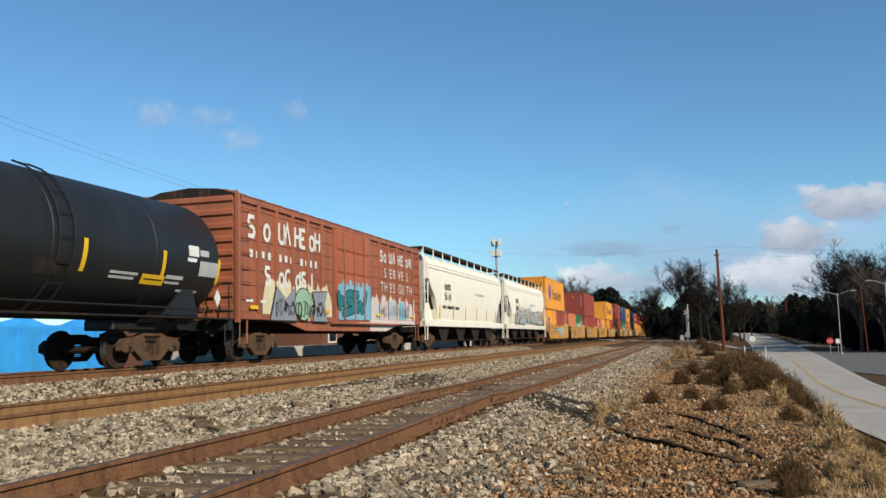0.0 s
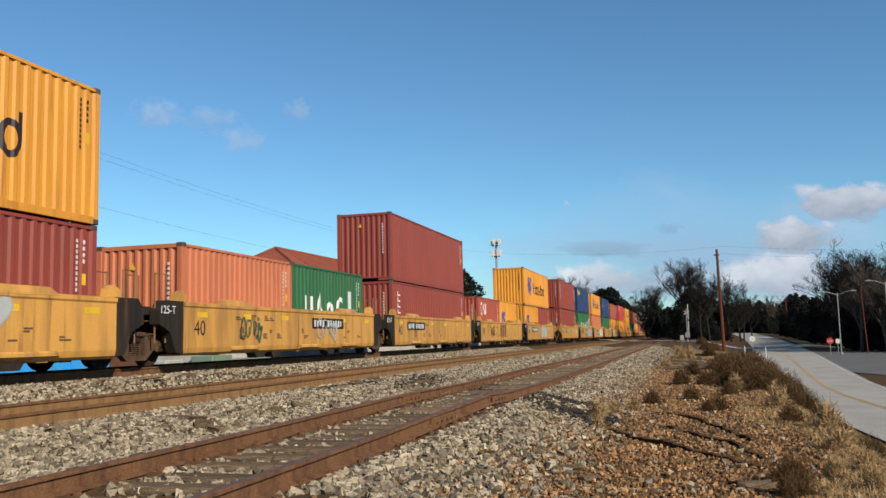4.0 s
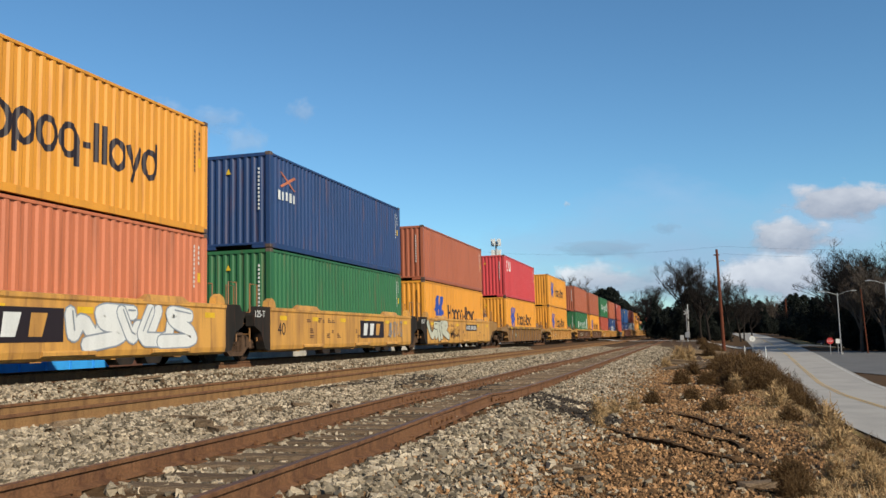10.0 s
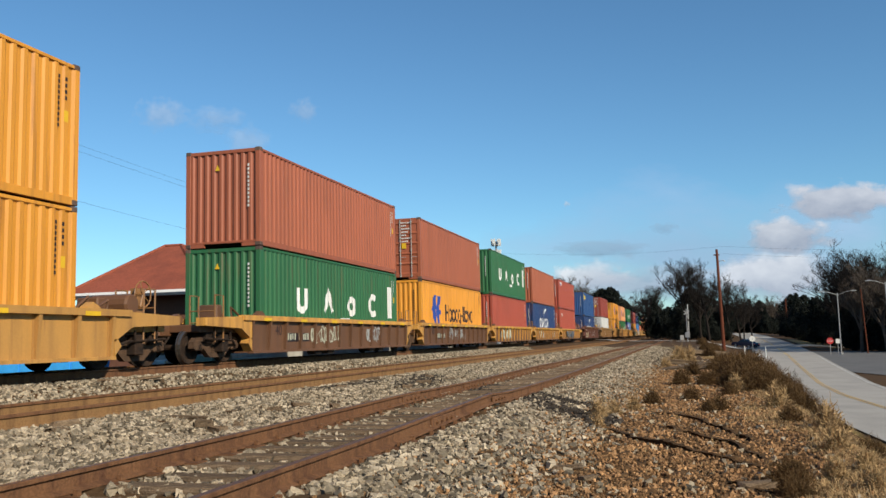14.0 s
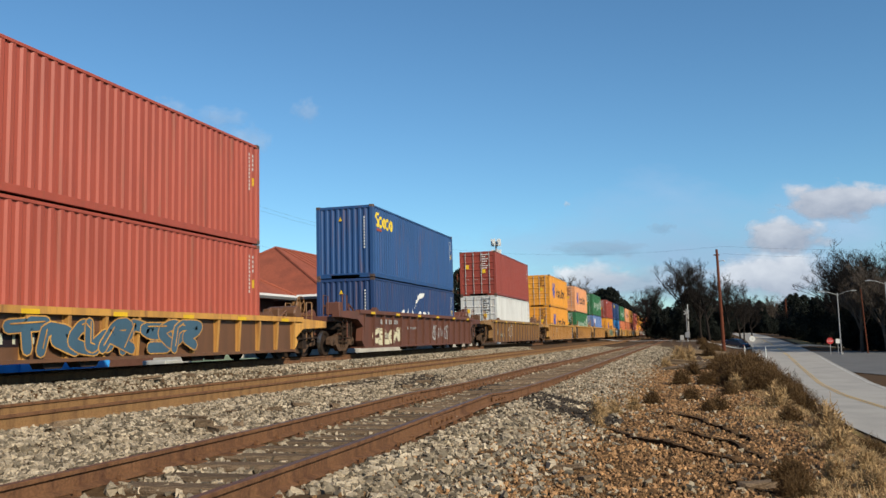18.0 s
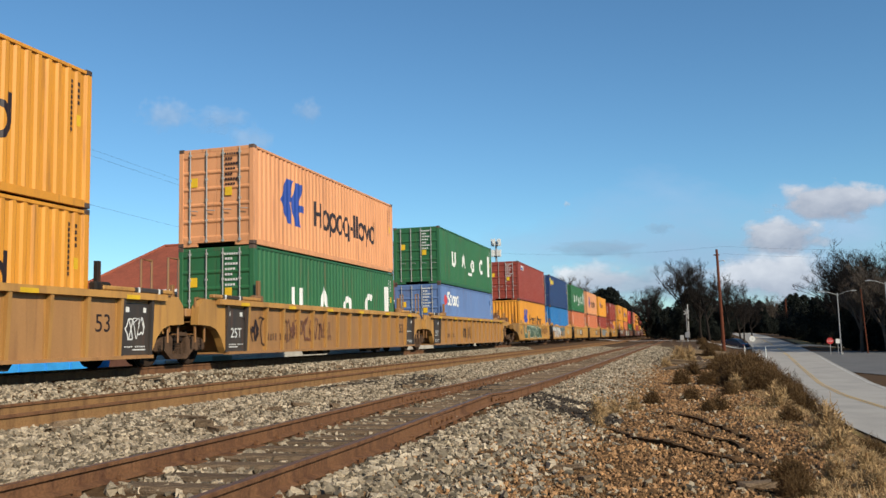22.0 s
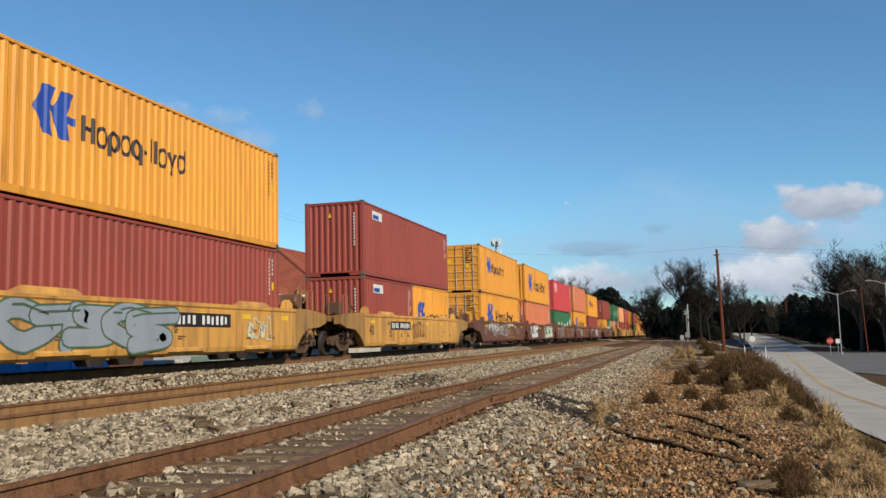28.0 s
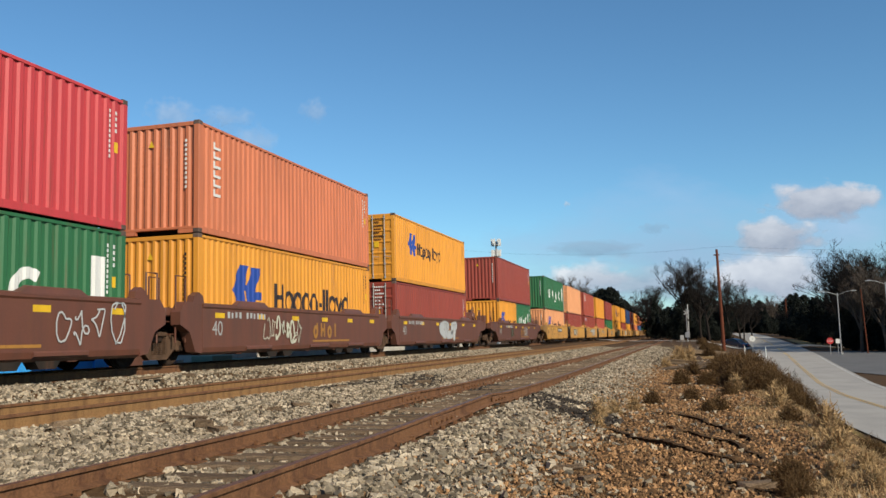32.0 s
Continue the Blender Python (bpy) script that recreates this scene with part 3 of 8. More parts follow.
def ribbon(b, pts, w, x, thick=0.002):
    """A round-jointed sprayed line of width w along pts, lying at x."""
    for k, ((ya, za), (yb, zb_)) in enumerate(zip(pts, pts[1:])):
        d = math.hypot(yb - ya, zb_ - za) or 1
        ny_, nz_ = -(zb_ - za) / d * w / 2, (yb - ya) / d * w / 2
        b.prism([(ya - ny_, za - nz_), (yb - ny_, zb_ - nz_), (yb + ny_, zb_ + nz_), (ya + ny_, za + nz_)], x, x + thick + 0.0002 * (k % 3), "x")
    for k, (y, z) in enumerate(pts):
        b.prism([(y + w / 2 * math.cos(a * 0.7854), z + w / 2 * math.sin(a * 0.7854)) for a in range(8)], x, x + thick + 0.0007 + 0.0002 * (k % 2), "x")
def graffiti(parent, x, y0, y1, z0, z1, fill, edge, seed, n=None, label="spray-painted graffiti", accent=None):
    """A row of fat sprayed shapes: a wide dark line, a narrower filled one on it, and thin inner strokes."""
    rng = random.Random(seed)
    outer, inner, fine = Build(), Build(), Build()
    h = z1 - z0
    n = n or max(2, int((y1 - y0) / (h * 0.80)))
    cell = (y1 - y0) / n
    w = min(cell, h) * 0.36
    for i in range(n):
        c, zc = y0 + cell * (i + 0.5), (z0 + z1) / 2 + rng.uniform(-0.04, 0.04) * h
        sk, tilt = SKELETONS[rng.randrange(len(SKELETONS))], rng.uniform(-0.15, 0.15)
        ky, kz = cell * 0.84 - w * 0.40, h * 0.5 - w * 0.55
        sk = [(p + rng.uniform(-0.5, 0.5), max(-1, min(1, q + rng.uniform(-0.35, 0.35)))) for p, q in sk]
        raw = [(c + ky * p + tilt * kz * q, zc + kz * q) for p, q in sk]
        pts = []
        for (ya, za), (yb, zb_) in zip(raw, raw[1:]):
            pts += [(ya * 0.8 + yb * 0.2, za * 0.8 + zb_ * 0.2), (ya * 0.2 + yb * 0.8, za * 0.2 + zb_ * 0.8)]
        pts = [raw[0]] + pts + [raw[-1]]
        ribbon(outer, pts, w * 1.25, x + 0.0022 * (i % 5))
        ribbon(inner, pts, w, x + 0.0011 + 0.0022 * (i % 5))
        ribbon(fine, [(y + w * 0.18, z + w * 0.2) for y, z in pts[: 2 + rng.randrange(3)]], w * 0.12, x + 0.014)
    g = part("graffiti", outer, PAINT[edge], parent, label, kind="stuff")
    part("graffiti_fill", inner, PAINT[fill], g, kind="stuff")
    part("graffiti_stroke", fine, PAINT[accent or edge], g, kind="stuff")
    return g

# ---- containers ----
CW = 1.22
def corrugated(length, z0, z1, x, period, depth, outward, axis):
    """A wall of trapezoid folds of the given period; its outer faces lie at x."""
    n = max(1, round(length / period))
    p = length / n
    pts = []
    for i in range(n):
        for u, d in ((0.0, 0), (0.32, 0), (0.50, 1), (0.82, 1)):
            pts.append(((i + u) * p, d))
    pts.append((length, 0))
    v, f = [], []
    for a, d in pts:
        q = x - outward * d * depth
        for z in (z0, z1):
            v.append((q, a, z) if axis == "y" else (a, q, z))
    for i in range(len(pts) - 1):
        f.append((2 * i, 2 * i + 2, 2 * i + 3, 2 * i + 1))
    return v, f

def container_meshes(L, h, colour):
    pm = PAINT[colour]
    out = {}
    v, f = corrugated(L - 0.30, 0.16, h - 0.10, CW - 0.012, 0.278, 0.036, 1, "y")
    out["side_panel"] = quad_mesh("side_panel", [(x, y + 0.15, z) for x, y, z in v], f, pm)
    out["side_panel_far"] = quad_mesh("side_panel", [(-x, y + 0.15, z) for x, y, z in v], [t[::-1] for t in f], pm)
    v, f = corrugated(2 * CW - 0.30, 0.16, h - 0.12, 0.02, 0.25, -0.045, 1, "x")
    out["end_panel"] = quad_mesh("end_panel", [(x - CW + 0.15, y, z) for x, y, z in v], f, pm)
    out["end_panel_far"] = quad_mesh("end_panel", [(x - CW + 0.15, L - y, z) for x, y, z in v], [t[::-1] for t in f], pm)
    b = Build().box(-CW + 0.06, 0.06, h - 0.045, CW - 0.06, L - 0.06, h - 0.025)
    n = int(L / 0.6)
    for i in range(n):
        y = 0.4 + i * (L - 0.8) / n
        b.box(-CW + 0.12, y, h - 0.025, CW - 0.12, y + 0.25, h - 0.008)
    out["roof_panel"] = b.mesh("roof_panel", pm)
    b = Build().box(-CW + 0.05, 0.35, 0.05, CW - 0.05, L - 0.35, 0.16).box(-CW + 0.05, 0.12, 0.12, CW - 0.05, 0.35, 0.16).box(-CW + 0.05, L - 0.35, 0.12, CW - 0.05, L - 0.12, 0.16)
    out["floor"] = b.mesh("floor", PAINT["dark"])
    out["corner_post"] = Build().box(-0.075, 0, 0.10, 0.075, 0.15, h - 0.10, 0.008).mesh("corner_post", pm)
    out["top_rail"] = Build().box(-0.03, 0.15, h - 0.10, 0.03, L - 0.15, h - 0.03, 0.006).mesh("top_rail", pm)
    out["bottom_rail"] = Build().box(-0.03, 0.15, 0.0, 0.03, L - 0.15, 0.16, 0.006).box(-0.05, 0.15, 0.0, 0.01, L - 0.15, 0.02).mesh("bottom_rail", pm)
    out["end_header"] = Build().box(-CW + 0.15, 0.01, h - 0.13, CW - 0.15, 0.11, h - 0.02, 0.008).mesh("end_header", pm)
    out["end_sill"] = Build().box(-CW + 0.15, 0.01, 0.10, CW - 0.15, 0.11, 0.17, 0.008).box(-CW + 0.15, 0.01, 0.0, -0.62, 0.11, 0.10).box(0.62, 0.01, 0.0, CW - 0.15, 0.11, 0.10).mesh("end_sill", pm)
    # a door leaf of folded sheet
    b = Build()
    w = CW - 0.16
    fold = [(0.004, 0.17)]
    for i in range(5):
        z, step = 0.27 + i * (h - 0.50) / 5, (h - 0.50) / 5
        fold += [(0.004, z), (0.036, z + 0.05), (0.036, z + step - 0.09), (0.004, z + step - 0.04)]
    b.prism(fold + [(0.004, h - 0.13), (0.06, h - 0.13), (0.06, 0.17)], 0, w, "x")
    out["door"] = b.mesh("door", pm)
    b = Build()
    b.tube([(0, -0.03, 0.10), (0, -0.03, h - 0.06)], 0.019, 6)
    for z in (0.15, 0.75, 1.35, 1.95, h - 0.2):
        b.box(-0.035, -0.045, z - 0.03, 0.035, 0.0, z + 0.03)
    b.tube([(0, -0.045, 1.05), (0.28, -0.06, 1.02)], 0.014, 5)
    out["lock_rod"] = b.mesh("lock_rod", PAINT["grey"])
    return out

casting_mesh = Build().box(-0.085, 0.0, 0.0, 0.085, 0.178, 0.118, 0.012).mesh("corner_casting", mat("casting_steel", (0.10, 0.065, 0.05), rough=0.7, v=0.3, each=0.3))
warn_mesh = Build().add([(0, -0.004, 0), (0.16, -0.004, 0), (0.08, -0.004, 0.18)], [(0, 1, 2)]).mesh("warning_label", PAINT["yellow_mark"])
SAY = {"orange": "orange", "peach": "faded peach-orange", "salmon": "salmon red", "rust": "rust-brown", "maroon": "maroon", "red": "brick red", "pink": "pinkish red", "green": "green",
       "navy": "navy blue", "blue": "dark blue", "azure": "bright blue", "steel": "faded light blue", "white": "dirty white"}

def emblem(y, z, k):
    """The convex pieces of two leaning strokes with a flag-like notch, k metres high."""
    pieces = (((0.0, 0.50), (0.42, 0.50), (0.62, 1.0), (0.26, 1.0)), ((0.0, 0.50), (0.30, 0.03), (0.56, 0.0), (0.42, 0.50)), ((0.52, 0.50), (0.90, 0.50), (1.14, 0.98), (0.74, 0.98)),
              ((0.52, 0.50), (0.68, 0.0), (1.0, 0.0), (0.90, 0.50)), ((0.90, 0.50), (0.932, 0.34), (1.18, 0.34), (1.18, 0.50)), ((0.42, 0.50), (0.52, 0.50), (0.575, 0.62), (0.468, 0.62)))
    return [(0, [(y + p * k, z + q * k) for p, q in pts]) for pts in pieces]

def container(s, z, h, colour, logo=None, end="b", L=12.19, seed=0, bare=False):
    rng = random.Random(seed * 7 + 3)
    ms = cached(("con", L, h, colour), lambda: container_meshes(L, h, colour))
    size = "forty-foot" if L > 7 else "twenty-foot"
    pic = {None: "", "emblem_wide": " with blue emblem", "emblem_narrow": " with small blue emblem", "spaced": " with large white marks", "swoosh": " with white marks and swoosh",
           "short_yellow": " with yellow marks", "short_white": " with white marks", "upright": " with white upright marks", "cross": " with orange cross emblem", "plate": " with white and blue plate", "green_line": " with white and green marks"}[logo]
    ob = train_thing("shipping_container", s, z, "%s %s corrugated shipping container%s" % (SAY[colour], size, pic), "shipping container", "containers on the train")
    for nm in ("side_panel", "side_panel_far", "roof_panel", "floor"):
        part(nm.replace("_far", ""), ms[nm], None, ob)
    for sx in (-1, 1):
        part("top_rail", ms["top_rail"], None, ob).location = (sx * (CW - 0.03), 0, 0)
        part("bottom_rail", ms["bottom_rail"], None, ob).location = (sx * (CW - 0.03), 0, 0)
        for ey in (0, 1):
            part("corner_post", ms["corner_post"], None, ob).location = (sx * (CW - 0.075), ey * (L - 0.15), 0)
            if not bare:
                for ez in (-0.003, h - 0.115):
                    part("corner_casting", casting_mesh, None, ob).location = (sx * (CW - 0.080), ey * (L - 0.172) - 0.003, ez)
    for ey in (0, 1):
        part("end_header", ms["end_header"], None, ob).location = (0, ey * (L - 0.12), 0)
        part("end_sill", ms["end_sill"], None, ob).location = (0, ey * (L - 0.12), 0)
    part("end_panel", ms["end_panel_far"], None, ob)
    if end == "b":
        part("end_panel", ms["end_panel"], None, ob)
        w = part("warning_label", warn_mesh, None, ob)
        w.location = (-0.25, 0.012, h - 0.62)
        if not bare:
            b = Build()
            for k in range(11):
                b.box(0.82, -0.002, h - 0.55 - k * 0.12, 0.87, 0.012, h - 0.48 - k * 0.12)
            part("inscription", b, PAINT["letter_white"] if colour != "orange" else PAINT["letter_dark"], ob, kind="stuff")
    else:
        for sx in (-1, 1):
            d = part("door", ms["door"], None, ob)
            d.location = (-CW + 0.155 if sx < 0 else 0.005, 0.0, 0)
            for k in (0.24, 0.78):
                part("lock_rod", ms["lock_rod"], None, d).location = (k, 0, 0)
        b = Build()
        for k in range(6):
            for q in range(3 + (k * 5) % 3):
                b.box(0.30 + q * 0.085, -0.002, h - 0.40 - k * 0.15, 0.36 + q * 0.085, 0.004, h - 0.335 - k * 0.15)
        for q in range(7):
            b.box(0.28 + q * 0.075, -0.002, h - 0.26, 0.33 + q * 0.075, 0.004, h - 0.20)
        part("inscription", b, PAINT["letter_white"] if colour not in ("orange", "peach", "white") else PAINT["letter_dark"], ob, kind="stuff")
        part("label_plate", Build().box(0.30, -0.004, h - 1.45, 0.52, 0.006, h - 1.20).box(-0.85, -0.004, h - 1.15, -0.60, 0.006, h - 0.88), PAINT["yellow_mark"], ob, kind="stuff")
    x = CW - 0.010
    if not bare:
        b = Build()
        for k in range(10):
            b.box(x, L - 0.62, h - 0.40 - k * 0.11, x + 0.003, L - 0.57, h - 0.33 - k * 0.11)
        for k in range(4):
            b.box(x, L - 0.42, h - 0.42 - k * 0.13, x + 0.003, L - 0.36, h - 0.34 - k * 0.13)
        part("inscription", b, PAINT["letter_white"] if colour not in ("orange", "peach", "white") else PAINT["letter_dark"], ob, kind="stuff")
        part("warning_label", Build().box(x, L - 0.44, h - 1.25, x + 0.003, L - 0.32, h - 1.02), PAINT["yellow_mark"], ob)
    k = L / 12.19
    def emblem_part(y, z, size):
        part("emblem", cached(("emblem", L, y, z, size), lambda: folded(emblem(y, z, size), L).mesh("emblem", PAINT["letter_blue"])), None, ob, "blue emblem")
    if logo == "emblem_wide":
        if L > 7:
            emblem_part(1.75, h - 2.06, 1.42)
            spread(ob, 4.25, h - 1.88, 0.84, "nopoq-llovd", x, 0, 0.135, "letter_dark", L)
        else:
            emblem_part(0.75, h - 1.75, 1.0)
            spread(ob, 2.2, h - 1.70, 0.52, "nopoq-llovd", x, 0, 0.085, "letter_dark", L)
    elif logo == "emblem_narrow":
        emblem_part(2.0, h - 1.62, 1.0)
        spread(ob, 3.4, h - 1.52, 0.55, "nopoq-llovd", x, 0, 0.09, "letter_dark", L)
    elif logo == "spaced":
        if L > 7:
            spread(ob, 2.5, h - 1.80, 0.72, "utoc", x, 2.16, 0.22, "letter_white", L, "mark", 1.4)
            part("mark", cached(("bar", h, L), lambda: folded([(0, [(11.12, h - 1.90), (11.52, h - 1.90), (11.52, h - 0.62), (11.12, h - 0.62)]), (0, [(6.0, h - 2.14), (6.9, h - 2.14), (6.9, h - 1.98), (6.0, h - 1.98)])], L).mesh("mark", PAINT["letter_white"])), None, ob)
        else:
            spread(ob, 1.0, h - 1.75, 0.75, "utoc", x, 0.88, 0.15, "letter_white", L)
            part("mark", Build().box(x, 4.6, h - 1.8, x + 0.004, 4.9, h - 0.7), PAINT["letter_white"], ob)
    elif logo == "swoosh":
        spread(ob, 3.4, h - 1.95, 0.68, "ctt cct", x, 0, 0.18, "letter_white", L, "mark", 1.15)
        part("swoosh", cached(("swoosh", h, L), lambda: folded([(0, [(5.35, h - 1.10), (5.60, h - 0.86), (5.48, h - 0.86)]), (0, [(5.48, h - 0.86), (5.60, h - 0.86), (6.1, h - 0.62), (5.85, h - 0.50)]), (0, [(5.85, h - 0.50), (6.1, h - 0.62), (6.7, h - 0.56), (6.9, h - 0.34), (6.3, h - 0.36)])], L).mesh("swoosh", PAINT["letter_white"])), None, ob)
    elif logo == "short_yellow" and colour == "steel":
        spread(ob, 1.45, h - 1.02, 0.62, "soooo", x, 0.46, 0.13, "letter_white", L)
        part("emblem", cached(("disc", h), lambda: folded([(0, [(1.0 + 0.32 * math.cos(a * 0.5236), h - 0.80 + 0.26 * math.sin(a * 0.5236)) for a in range(12)])], L).mesh("emblem", PAINT["pink"])), None, ob, "red emblem")
        for ya, yb, za, zb_ in ((2.75, 3.35, 0.45, 1.05), (9.6, 10.1, 0.4, 1.3), (11.2, 11.6, h - 0.75, h - 0.5)):
            part("repair_patch", cached(("patch", ya), lambda: folded([(0, [(ya, za), (yb, za), (yb, zb_), (ya, zb_)])], L).mesh("repair_patch", PAINT["blue"])), None, ob, "darker blue repair patch")
    elif logo == "short_yellow":
        spread(ob, 0.40, h - 0.82, 0.52, "soooo", x, 0.42, 0.115, "letter_yellow", L)
        part("emblem", Build().box(x, 0.45, h - 1.02, x + 0.004, 1.05, h - 0.92), PAINT["red"], ob)
    elif logo == "short_white":
        spread(ob, 0.75, h - 1.05, 0.66, "ctl", x, 0.62, 0.14, "letter_white", L)
    elif logo == "upright":
        t = Build()
        for i in range(6):
            t.box(x, 0.72, h - 0.62 - i * 0.25, x + 0.004, 1.08, h - 0.55 - i * 0.25)
            t.box(x, 0.72, h - 0.55 - i * 0.25, x + 0.004, 0.80, h - 0.43 - i * 0.25)
        part("inscription", t, PAINT["letter_white"], ob, kind="stuff")
    elif logo == "cross":
        t = Build()
        t.prism([(0.68, h - 0.50), (0.80, h - 0.50), (1.78, h - 0.98), (1.62, h - 0.98)], x, x + 0.004, "x")
        t.prism([(0.66, h - 0.95), (0.80, h - 0.98), (1.80, h - 0.56), (1.66, h - 0.52)], x + 0.001, x + 0.005, "x")
        part("emblem", t, PAINT["salmon"], ob, "orange cross emblem")
        part("inscription", bars(0.55, h - 1.38, 0.30, "HHHSS", x, 0.26, 0.07), PAINT["letter_white"], ob, kind="stuff")
    elif logo == "plate":
        part("plate", Build().box(x, 1.05, h - 0.62, x + 0.006, 2.15, h - 0.28), PAINT["letter_white"], ob)
        part("emblem", Build().box(x, 1.10, h - 0.58, x + 0.009, 1.75, h - 0.42), PAINT["letter_blue"], ob)
    elif logo == "green_line":
        part("inscription", bars(1.05, h - 0.75, 0.28, "oloool", x, 0.17, 0.05), PAINT["letter_white"], ob, kind="stuff")
        part("emblem", Build().box(x, 1.0, h - 0.86, x + 0.004, 1.5, h - 0.80), PAINT["green"], ob)
    return ob
# ---- well cars ----
def text_mesh(body, size):
    cu = bpy.data.curves.new("text", "FONT")
    cu.body, cu.size, cu.extrude = body, size, 0.001
    ob = bpy.data.objects.new("text", cu)
    scene.collection.objects.link(ob)
    me = bpy.data.meshes.new_from_object(ob.evaluated_get(bpy.context.evaluated_depsgraph_get()))
    bpy.data.objects.remove(ob)
    bpy.data.curves.remove(cu)
    return me
def lettering(parent, body, size, x, y, z, paint_name):
    """Readable marks on the side that looks along +x."""
    def make():
        me = text_mesh(body, size)
        me.transform(Matrix(((0, 0, 1, 0), (1, 0, 0, 0), (0, 1, 0, 0), (0, 0, 0, 1))))
        me.materials.clear()
        me.materials.append(PAINT[paint_name])
        return me
    ob = part("lettering", cached(("text", body, size, paint_name), make), None, parent, "painted lettering")
    ob.location = (x, y, z)
    return ob

def smooth_side(y0, y1, sgn, colour):
    """A plain side: sheet with a rolled top edge, a slanting lower flange and end doublers."""
    prof = [(1.30, 0.28), (1.36, 0.24), (1.44, 0.30), (1.47, 0.42), (1.47, 1.38), (1.50, 1.42), (1.50, 1.50), (1.40, 1.52), (1.34, 1.50), (1.34, 0.40)]
    b = Build()
    b.prism([(sgn * x, z) for x, z in (prof if sgn > 0 else prof)], y0, y1, "y")
    return b

def rib_side(y0, y1, sgn, zt, zb):
    b = Build()
    b.prism([(sgn * x, z) for x, z in ((1.34, zb), (1.38, zb), (1.38, zt), (1.34, zt))], y0, y1, "y")
    b.prism([(sgn * x, z) for x, z in ((1.32, zb - 0.04), (1.50, zb - 0.04), (1.50, zb + 0.03), (1.32, zb + 0.03))], y0, y1, "y")
    return b

def scrawl(parent, x, y0, y1, z0, z1, paint_name, seed, w=0.036):
    """Sprayed outline letters: a ragged row of looping strokes, some broad and some thin."""
    r = random.Random(seed * 7 + 3)
    b, h = Build(), z1 - z0
    n = max(2, int((y1 - y0) / (h * 0.42)))
    cell = (y1 - y0) / n
    for i in range(n):
        c, size, mid = y0 + cell * (i + 0.5) + r.uniform(-0.15, 0.15) * cell, r.uniform(0.62, 1.15), 0.5 + r.uniform(-0.10, 0.10)
        broad = w * r.choice((0.7, 1.0, 1.0, 2.2))
        a, turns, k = r.uniform(0, 6.28), r.choice((0.8, 1.1, 1.5)) * r.choice((-1, 1)), r.uniform(1.5, 3.2)
        last = None
        for j in range(19):
            u = j / 18
            ang = a + turns * 6.28 * u
            p = (c + cell * 0.62 * size * math.cos(ang) * (0.65 + 0.35 * math.sin(k * u * 6.28)), z0 + h * (mid + 0.40 * size * math.sin(ang + 0.8 * math.sin(k * 5 * u))))
            if last:
                d = math.hypot(p[0] - last[0], p[1] - last[1]) or 1
                ny_, nz_ = -(p[1] - last[1]) / d * broad / 2, (p[0] - last[0]) / d * broad / 2
                b.prism([(last[0] - ny_, last[1] - nz_), (p[0] - ny_, p[1] - nz_), (p[0] + ny_, p[1] + nz_), (last[0] + ny_, last[1] + nz_)], x, x + 0.002 + 0.0001 * (j % 3), "x")
            last = p
    return part("graffiti_outline", b, PAINT[paint_name], parent, "sprayed graffiti outlines", kind="stuff")
